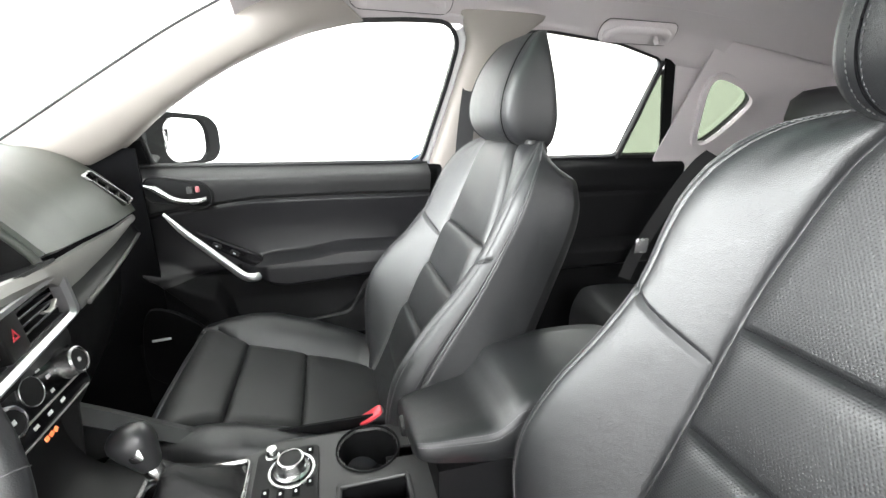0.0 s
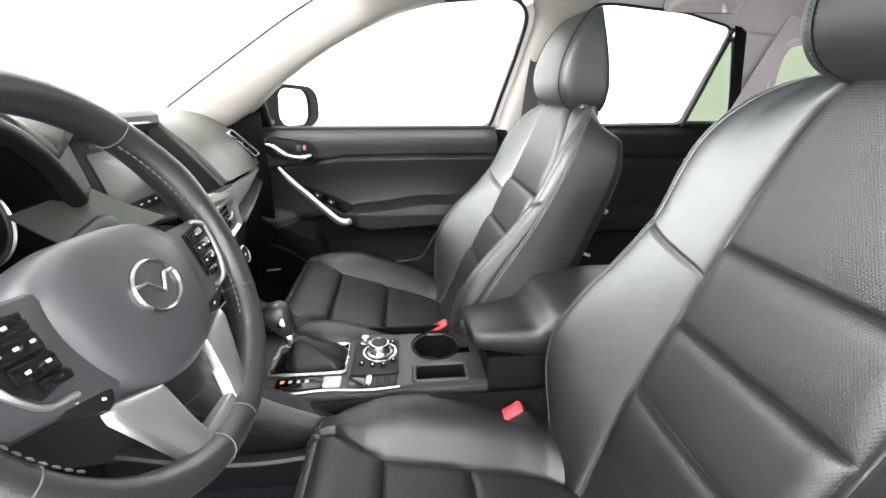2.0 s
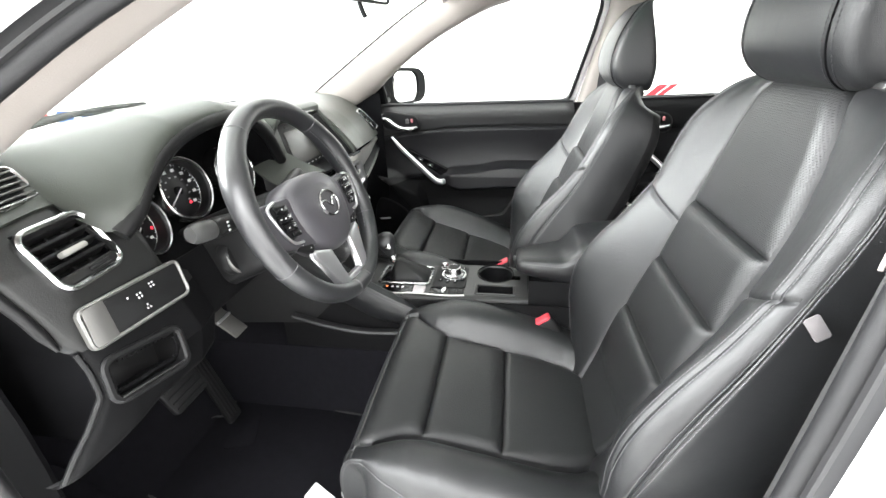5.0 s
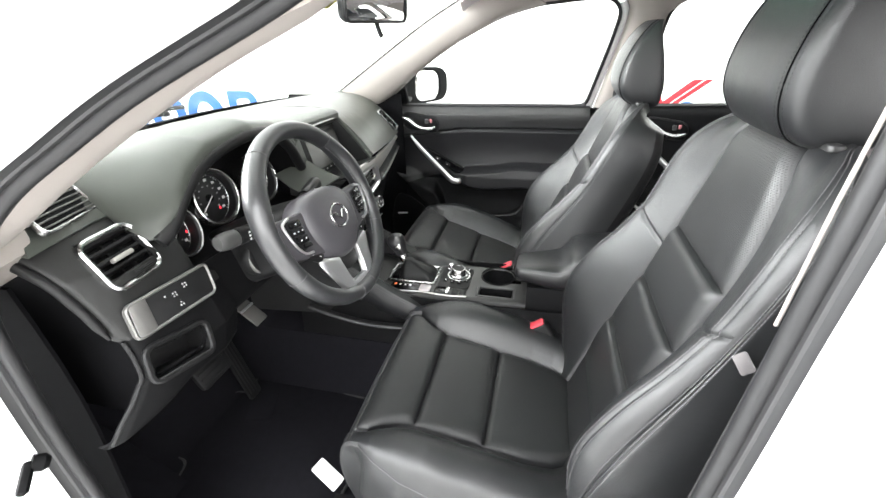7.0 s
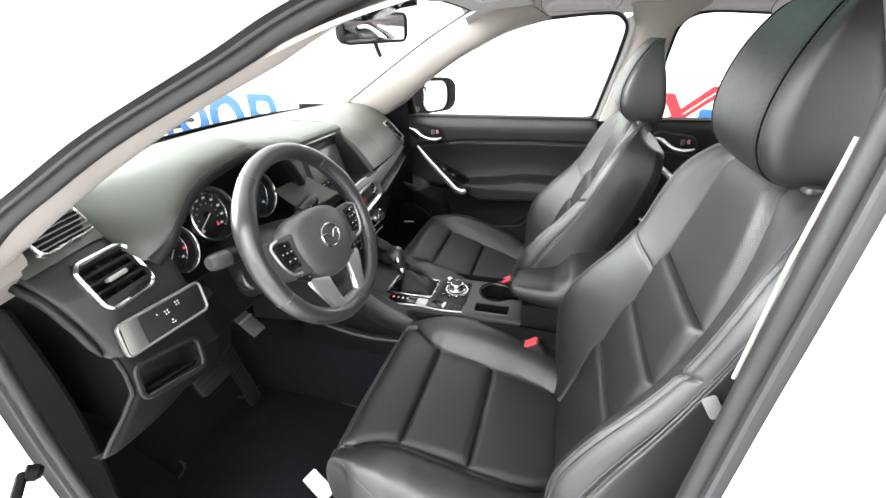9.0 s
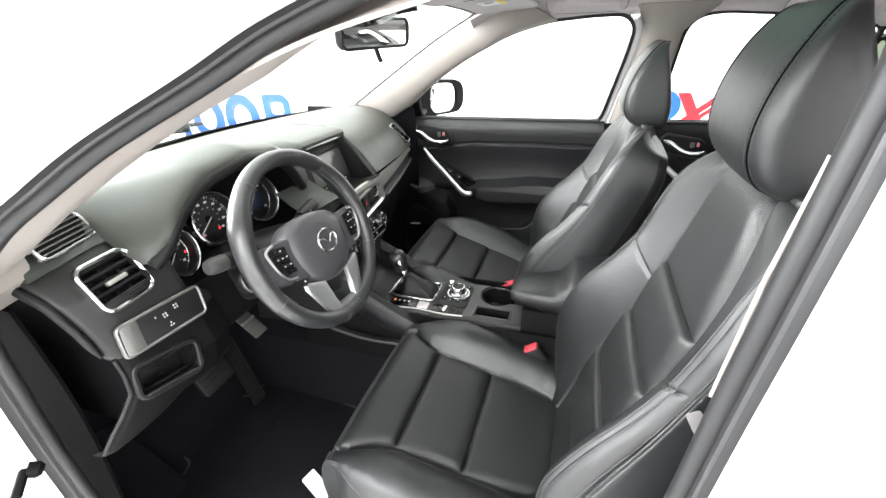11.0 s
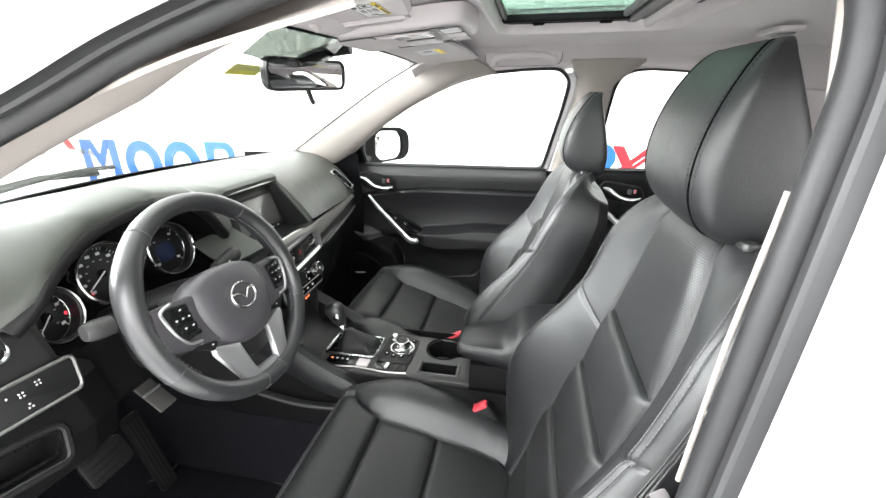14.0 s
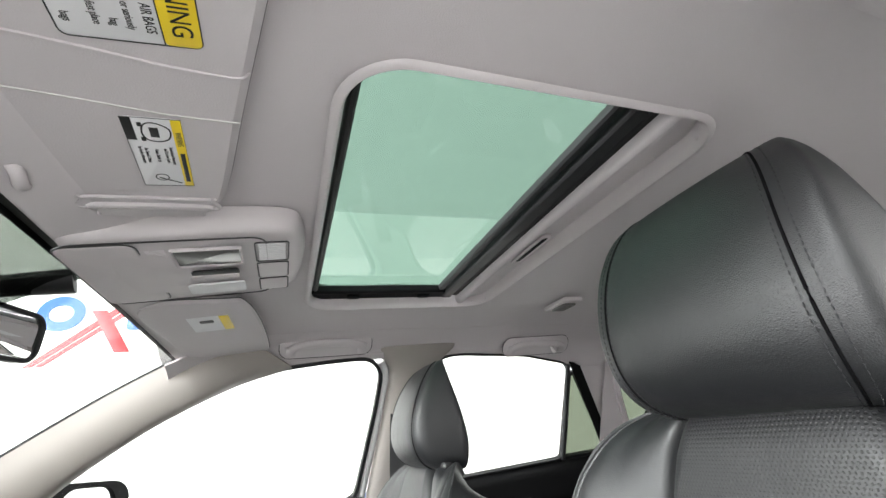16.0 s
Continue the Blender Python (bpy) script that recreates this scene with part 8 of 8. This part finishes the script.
for x, y, words in ((0.0, 0.0085, "Avoid Abrupt Maneuvers"), (0.0, 0.0045, "and Excessive Speed"), (0.0, -0.0020, "Always Buckle Up"), (0.0, -0.0090, "See Owner's Manual"), (0.0, -0.0130, "for Further Information")):
    part("text_line", lettering("text_line", words, 0.0040, lm @ Matrix.Translation((x, y, 0.0004)) @ wide, INK_BLACK, 0.0001), lab)
# the two small pictures: a tipping car and a belt
car = curve([(-0.041, -0.006), (-0.043, 0.002), (-0.036, 0.011), (-0.024, 0.010), (-0.019, 0.003), (-0.021, -0.006), (-0.03, -0.009)], 28, True)
part("picture", ring_frame("picture", car, inset(car, 0.0012), 0.0003, lm, INK_BLACK, 0.0001), lab, "outline of a tipping car")
bit("picture_bar", -0.031, 0.0, 0.012, 0.006, INK_BLACK, lm, lab)
bit("picture_bar", -0.040, -0.0085, 0.005, 0.003, INK_BLACK, lm, lab)
bit("picture_bar", -0.022, -0.0085, 0.005, 0.003, INK_BLACK, lm, lab)
belt_pic = circle(0.0055, 20)
part("picture", ring_frame("picture", belt_pic + np.array((0.034, -0.004)), circle(0.0046, 20) + np.array((0.034, -0.004)), 0.0003, lm, INK_BLACK, 0.0001), lab)
part("picture_bar", box("picture_bar", 0.0014, 0.019, 0.0003, lm @ Matrix.Translation((0.039, 0.002, 0)) @ pose(0, 0, 0, 0, 0, -28), INK_BLACK, 0.0001), lab)

bm_l = label_pose(0.2565, 0.0715, 6.0)
big_l = part("airbag_label", slab("airbag_label", rrect(0.096, 0.0745, 0.005), 0.0005, bm_l @ Matrix.Translation((0, 0, -0.0005)), LABEL_WHITE, 0.0002), vis, "large airbag warning label")
fr_o = rrect(0.096, 0.0745, 0.005)
part("border", ring_frame("border", fr_o, inset(fr_o, 0.0008), 0.0004, bm_l, INK_BLACK, 0.0001), big_l)
yb = part("yellow_band", slab("yellow_band", rrect(0.0945, 0.0205, 0.003), 0.0004, bm_l @ Matrix.Translation((0, 0.0262, 0)), LABEL_YELLOW, 0.0001), big_l, "yellow band")
bit("rule", 0, 0.0156, 0.0945, 0.0008, INK_BLACK, bm_l, big_l, 0.0001)
part("heading", lettering("heading", "WARNING", 0.0165, bm_l @ Matrix.Translation((0.008, 0.0262, 0.0006)) @ Matrix.Diagonal((0.80, 1, 1, 1)), INK_BLACK, 0.0001), big_l)
part("heading", lettering("heading", "AIR BAGS", 0.0080, bm_l @ Matrix.Translation((0.029, 0.0100, 0.0004)) @ Matrix.Diagonal((0.62, 1, 1, 1)), INK_BLACK, 0.0001), big_l)
for x, y, words in ((0.024, 0.0005, "killed or seriously"), (0.034, -0.0075, "bag"), (0.028, -0.0160, "safest place"), (0.034, -0.0300, "bags")):
    part("text_line", lettering("text_line", words, 0.0064, bm_l @ Matrix.Translation((x, y, 0.0004)) @ wide, INK_BLACK, 0.0001), big_l)
for k, w_ in enumerate((0.034, 0.026, 0.036, 0.030, 0.024)):
    bit("text_bar", -0.022, 0.0005 - 0.008 * k, w_, 0.0022, INK_BLACK, bm_l, big_l)
nk = np.array([(u, v if down > 0 else -v) for u, v in curve([(0.066, -0.024), (0.062, -0.010), (0.050, -0.004), (0.036, -0.010), (0.032, -0.024), (0.05, -0.0285)], 30, True)])
# No hole is cut: a dark plate paints in the recess's shade.
part("clip_recess_shade", slab("clip_recess_shade", nk, 0.0012, VT @ Matrix.Translation((0, 0, -0.0004)), STALK, 0.0003), vis, "dark plate standing in for the shaded clip recess")
part("clip", tube("clip", curve([on_visor(0.066, -0.021, 0.002), on_visor(0.058, -0.019, 0.008), on_visor(0.046, -0.021, 0.009), on_visor(0.036, -0.022, 0.003)], 10), 0.0055, LAMPGREY, 10), vis, "pivot clip")
grip = curve([(0.013, 0.0085), (0.0175, 0.014), (0.0175, 0.111), (0.013, 0.1165), (-0.006, 0.1165), (-0.006, 0.0085)], 30, True)
gl_ = np.array([(u, v if down > 0 else -v) for u, v in grip])
part("mirror_grip", ring_frame("mirror_grip", gl_, inset(gl_, 0.0035), 0.003, VT @ Matrix.Translation((0, 0, -0.0005)), VISOR, 0.001), vis, "slim grip surround")
tabl = np.array([(u, v if down > 0 else -v) for u, v in curve([(0.003, 0.0165), (0.003, 0.111), (-0.010, 0.109), (-0.018, 0.1015), (-0.018, 0.024), (-0.010, 0.018)], 30, True)])
part("grip_tab", slab("grip_tab", tabl, 0.008, VT @ Matrix.Translation((0, 0, -0.004)), LAMPGREY, 0.003), vis)

vis2 = thing("sun_visor", (0.40, -0.15, 1.45), "grey vinyl passenger sun visor folded up with a small label", "sun visor", group="sun visors")
vl2 = curve([(0.0, 0.0), (0.0, 0.12), (0.02, 0.150), (0.15, 0.165), (0.36, 0.165), (0.385, 0.14), (0.385, 0.02), (0.36, 0.0), (0.18, -0.005)], 50, True)
vm2 = visor(vis2, vl2[::-1], (0.185, -0.085, 1.452), (1.0, -0.04, -0.035), (-0.04, -1.0, 0.08))
dn2 = (vm2.to_3x3() @ Vector((0, 0, 1))).z < 0
VT2 = vm2 @ Matrix.Translation((0, 0, 0.0182)) if dn2 else vm2 @ pose(0, 0, -0.0002, 180, 0, 0)
l2 = part("small_label", slab("small_label", rrect(0.085, 0.065, 0.003), 0.0005, VT2 @ Matrix.Translation((0.10, 0.085 if dn2 else -0.085, 0)), LABEL_WHITE, 0.0002), vis2, "white and yellow warning label")
part("yellow_band", slab("yellow_band", rrect(0.083, 0.016, 0.002), 0.0004, VT2 @ Matrix.Translation((0.10, (0.110 if dn2 else -0.110), 0.0005)), LABEL_YELLOW, 0.0001), l2, "yellow band")
part("picture", slab("picture", rrect(0.016, 0.022, 0.003), 0.0003, VT2 @ Matrix.Translation((0.085, (0.080 if dn2 else -0.080), 0.0005)), INK_BLACK, 0.0001), l2)

oc = thing("overhead_console", (0.025, -0.19, 1.445), "light grey overhead console with map lamps and switches", "overhead console")
ocl = curve([(-0.075, -0.085), (-0.08, -0.14), (-0.082, -0.22), (-0.075, -0.298), (-0.04, -0.318), (0.02, -0.323), (0.08, -0.318), (0.120, -0.304), (0.136, -0.22), (0.136, -0.14), (0.124, -0.085), (0.08, -0.072), (0.02, -0.068), (-0.04, -0.072)], 70, True)
rr = []
for s, z in ((1.02, 1.475), (1.02, 1.462), (1.0, 1.449), (0.97, 1.444), (0.93, 1.442), (0.5, 1.440), (0.1, 1.440)):
    rr.append([(0.024 + (x - 0.024) * s, -0.19 + (y + 0.19) * s, z - 0.10 * (y + 0.19) * 0.9) for x, y in ocl])
part("housing", rings("housing", rr, LAMPGREY, auto=50), oc)
om_ = axes((0.024, -0.19, 1.4395), (0, -1, 0.09), (1, 0, 0))
om_ = om_ if (om_.to_3x3() @ Vector((0, 0, 1))).z < 0 else axes((0.024, -0.19, 1.4395), (0, -1, 0.09), (-1, 0, 0))
sgx = 1 if (om_.to_3x3() @ Vector((0, 1, 0))).x > 0 else -1
om_ = om_ @ Matrix.Diagonal((1.10, 1.13, 1.0, 1.0))
OT = lambda u, v, z=0.0: om_ @ Matrix.Translation((u, sgx * v, z))
part("glasses_lid", slab("glasses_lid", rrect(0.064, 0.166, 0.010), 0.0025, OT(-0.074, 0.003), LAMPGREY, 0.001), oc, "glasses compartment lid")
def gap_line(loop, m):
    part("gap_line", tube("gap_line", put(loop, m, 0.0), 0.0010, STALK, 5, closed=True), oc, "fine dark joint")


gap_line(rrect(0.066, 0.168, 0.011, 6), OT(-0.074, 0.003, 0.0006))
gap_line(rrect(0.186, 0.176, 0.016, 6), OT(-0.013, 0.004, 0.0003))
gap_line(rrect(0.024, 0.048, 0.004, 4), OT(-0.028, 0.012, 0.0006))
for v_, h_ in ((0.010, 0.048), (0.060, 0.042), (-0.045, 0.052)):
    gap_line(rrect(0.036, h_, 0.004, 4), OT(0.086, v_, 0.0006))
lens_o = rrect(0.070, 0.046, 0.004)
part("lens_frame", ring_frame("lens_frame", lens_o, inset(lens_o, 0.003), 0.004, OT(0.020, -0.042), LAMPGREY, 0.001), oc)
part("lamp_lens", slab("lamp_lens", inset(lens_o, 0.003), 0.0025, OT(0.020, -0.042), SCREEN, 0.001), oc, "smoked switch window")
part("slide_switch", slab("slide_switch", rrect(0.056, 0.014, 0.003), 0.003, OT(0.019, 0.004), PLASTIC, 0.001), oc)
part("slide_knob", box("slide_knob", 0.054, 0.012, 0.005, OT(0.019, 0.014, 0.0), LAMPGREY, 0.002), oc)
part("map_lens", slab("map_lens", rrect(0.066, 0.032, 0.004), 0.0035, OT(0.0175, 0.056), LABEL_WHITE, 0.001), oc, "white lamp lens")
part("roof_switch", slab("roof_switch", rrect(0.022, 0.046, 0.003), 0.004, OT(-0.028, 0.012), VISOR, 0.001), oc)
part("switch_dot", turned("switch_dot", [(0, 0), (0.0022, 0), (0, 0.0006)], OT(-0.028, 0.012, 0.004), INK_BLACK, 10), oc)
for k in range(9):
    part("lens_rib", box("lens_rib", 0.030, 0.0022, 0.0022, OT(0.086, -0.066 + 0.0052 * k), LABEL_WHITE, 0.0008), oc)
for k in range(9):
    part("lens_rib", box("lens_rib", 0.018, 0.0022, 0.0018, OT(-0.027, -0.062 + 0.0048 * k), LAMPGREY, 0.0007), oc)
for v, h_ in ((0.010, 0.046), (0.060, 0.040)):
    part("press_panel", slab("press_panel", rrect(0.034, h_, 0.004), 0.002, OT(0.086, v), LAMPGREY, 0.0008), oc)

# inside mirror
im = thing("rear_view_mirror", (0.02, 0.03, 1.38), "black rear view mirror hung from the windscreen", "mirror")
IM = axes((0.000, 0.020, 1.377), (0.975, -0.222, 0.010), (-0.016, -0.070, 0.997))
fl_ = rrect(0.234, 0.060, 0.019, 7)
sg = 1 if (IM.to_3x3() @ Vector((0, 0, 1))).y < 0 else -1
rr = [put(fl_ * s, IM, sg * z) for s, z in ((0.97, 0.0), (1.0, -0.003), (1.0, -0.012), (0.93, -0.022), (0.7, -0.032), (0.3, -0.036))]
part("shell", rings("shell", rr, PLASTIC), im, "black plastic shell")
part("mirror_glass", slab("mirror_glass", inset(fl_, 0.004), 0.002, IM @ Matrix.Translation((0, 0, 0.0 if sg > 0 else -0.002)), MIRROR, 0.0006), im, "mirror glass")
rim_m = IM @ Matrix.Translation((0, 0, 0.0 if sg > 0 else -0.004))
part("rim", ring_frame("rim", inset(fl_, -0.001), inset(fl_, 0.0045), 0.004, rim_m, PLASTIC, 0.0012), im, "black mirror rim")
part("dip_lever", tube("dip_lever", [IM @ Vector((0, -0.030, -0.006 * sg)), IM @ Vector((0.004, -0.050, 0.0)), IM @ Vector((0.006, -0.058, 0.004 * sg))], 0.005, PLASTIC, 8), im)
part("arm", tube("arm", curve([IM @ Vector((0, 0.012, -0.028 * sg)), (0.010, 0.035, 1.408), (0.022, 0.000, 1.420), (0.036, -0.060, 1.431)], 16), list(np.interp(np.linspace(0, 1, 16), [0, 0.3, 1], [0.009, 0.014, 0.024])), PLASTIC, 12, flat=0.6), im, "black wiring cover up to the headliner")
stk = thing("windshield_sticker", (-0.13, 0.08, 1.39), "yellow sticker inside the windscreen", "sticker")
part("sheet", slab("sheet", rrect(0.10, 0.035, 0.002), 0.0006, axes((-0.095, 0.098, 1.383), (1, 0.03, 0), (0, 0.87, -0.48)), STICKER_YELLOW, 0.0002), stk)


def grab_handle(y0, y1, x, z, hook=False):
    """Folding handle: recessed bezel, flat arched grip, two hinge feet."""
    g = thing("grab_handle", (x, (y0 + y1) / 2, z), "light grey folding grab handle on the roof rail" + (" with coat hook" if hook else ""), "grab handle", group="grab handles")
    w = abs(y1 - y0)
    m = axes((x, (y0 + y1) / 2, z), (0, -1, 0), (-0.60, 0, 0.80))
    m = m if (m.to_3x3() @ Vector((0, 0, 1))).x < 0 else axes((x, (y0 + y1) / 2, z), (0, 1, 0), (-0.60, 0, 0.80))
    m = m @ Matrix.Translation((0, 0, 0.010))
    plate = rrect(w + 0.004, 0.058, 0.024, 7) - np.array((0, 0.002))
    part("back_plate", slab("back_plate", plate, 0.008, m @ Matrix.Translation((0, 0, -0.004)), LAMPGREY, 0.003), g)
    part("gap_line", tube("gap_line", put(inset(plate, -0.0010), m, 0.0008), 0.0010, STALK, 6, closed=True), g, "dark joint round the bezel")
    mid = curve([(-w / 2 + 0.022, -0.018, 0.006), (-w / 2 + 0.028, -0.002, 0.010), (-w / 2 + 0.055, 0.009, 0.014), (0, 0.012, 0.016), (w / 2 - 0.055, 0.009, 0.014), (w / 2 - 0.028, -0.002, 0.010), (w / 2 - 0.022, -0.018, 0.006)], 40)
    part("grip", tube("grip", [m @ Vector(q) for q in mid], 0.0105, LAMPGREY, 14, flat=0.62, up=m.to_3x3() @ Vector((0, 0, 1))), g)
    for fx in (-1, 1):
        part("hinge_foot", slab("hinge_foot", rrect(0.026, 0.030, 0.006), 0.007, m @ Matrix.Translation((fx * (w / 2 - 0.022), -0.012, 0.003)), LAMPGREY, 0.002), g)
    if hook:
        part("coat_hook", tube("coat_hook", [m @ Vector((w / 2 - 0.060, -0.004, 0.008)), m @ Vector((w / 2 - 0.060, -0.012, 0.016)), m @ Vector((w / 2 - 0.055, -0.018, 0.022))], 0.006, LAMPGREY, 8), g)


grab_handle(-0.290, -0.512, 0.548, 1.447)
grab_handle(-0.905, -1.128, 0.560, 1.414, True)
dome = thing("dome_lamp", (0.30, -0.98, 1.472), "small rear dome lamp in the headliner", "lamp")
part("body", slab("body", rrect(0.10, 0.06, 0.01), 0.012, Matrix.Translation((0.33, -0.98, 1.462)), LAMPGREY, 0.003), dome)
part("lens", slab("lens", rrect(0.06, 0.04, 0.006), 0.006, Matrix.Translation((0.33, -0.98, 1.458)), SCREEN, 0.002), dome)

# ---- rear bench and belts ----
rs = thing("rear_bench", (0.0, -1.25, 0.4), "black rear bench seat in deep shade", "seat")
rc = [[(x, y, z + 0.012 * math.cos(x * 9)) for x in np.linspace(-0.62, 0.64, 40)] for y, z in curve([(-0.98, 0.42), (-0.965, 0.55), (-0.985, 0.625), (-1.03, 0.655), (-1.2, 0.645), (-1.45, 0.60)], 24)]
part("bench_cushion", sheet("bench_cushion", np.array(rc)[:, ::-1], LEATHER, 0.03), rs)
rb = [[(x, y, z) for x in np.linspace(-0.62, 0.64, 40)] for y, z in curve([(-1.36, 0.56), (-1.42, 0.70), (-1.48, 0.90), (-1.53, 1.07), (-1.55, 1.12), (-1.60, 1.14), (-1.66, 1.10)], 30)]
part("bench_back", sheet("bench_back", np.array(rb)[:, ::-1], LEATHER, 0.04), rs)
for hx in (0.40, 0.01, -0.38):
    rr = []
    for z, w, d in ((1.135, 0.10, 0.04), (1.155, 0.13, 0.055), (1.20, 0.14, 0.06), (1.25, 0.135, 0.055), (1.275, 0.11, 0.04), (1.284, 0.06, 0.02)):
        rr.append([(hx + w * math.copysign(abs(math.cos(a)) ** 0.6, math.cos(a)), -1.585 + d * math.copysign(abs(math.sin(a)) ** 0.6, math.sin(a)), z) for a in np.linspace(0, 2 * math.pi, 32, endpoint=False)])
    part("headrest", rings("headrest", rr, LEATHER), rs, "black leather rear headrest")
belt = thing("seat_belt", (0.66, -1.2, 0.9), "black webbing rear seat belt with chrome tongue", "seat belt")
bp_ = curve([(0.645, -1.43, 1.09), (0.645, -1.38, 1.05), (0.64, -1.30, 0.95), (0.64, -1.20, 0.78), (0.64, -1.16, 0.68)], 16)
part("webbing", sheet("webbing", np.array([[p + np.array((0.0, s * 0.024, s * 0.010)) for s in (-1, 1)] for p in bp_]), WEB, 0.0015), belt)
part("tongue", box("tongue", 0.004, 0.05, 0.05, Matrix.Translation((0.632, -1.20, 0.77)), CHROME, 0.002), belt, "chrome belt tongue")
fb = thing("seat_belt", (0.66, -0.6, 0.9), "black webbing front belt on the middle pillar", "seat belt")
fp = curve([(0.635, -0.60, 1.31), (0.66, -0.59, 1.15), (0.69, -0.585, 0.95), (0.71, -0.57, 0.7), (0.72, -0.55, 0.45)], 16)
part("webbing", sheet("webbing", np.array([[p + np.array((0.004 * s, s * 0.022, 0.0)) for s in (-1, 1)] for p in fp]), WEB, 0.0015), fb)

# ---- small loose things ----
key = thing("key_tag", (-0.445, 0.088, 0.44), "white plastic key tag with split ring on a wire", "key tag")
part("card", slab("card", rrect(0.034, 0.072, 0.004), 0.003, axes((-0.448, 0.062, 0.452), (0.75, -0.35, 0.2), (0.3, 0.85, 0.25)), LABEL_WHITE, 0.0006), key)
part("split_ring", tube("split_ring", [Vector((-0.428, 0.018, 0.460)) + Vector((0.014 * math.cos(a), 0.010 * math.sin(a), 0.008 * math.sin(a))) for a in np.linspace(0, 2 * math.pi, 20, endpoint=False)], 0.0014, CHROME, 6, closed=True), key)
part("wire", tube("wire", curve([(-0.425, 0.014, 0.462), (-0.422, 0.012, 0.50), (-0.42, -0.02, 0.54), (-0.43, -0.06, 0.56)], 14), 0.0015, PLASTIC_DARK, 6), key)
tag = thing("airbag_tag", (-0.566, -0.552, 1.005), "small pale grey cloth tag sewn into the driver seat side seam", "tag")
part("cloth", slab("cloth", rrect(0.024, 0.016, 0.003), 0.0015, axes((-0.561, -0.578, 0.996), (0.35, 0.50, 0.79), (-0.2, 0.84, -0.45)), TAGCLOTH, 0.0005), tag)
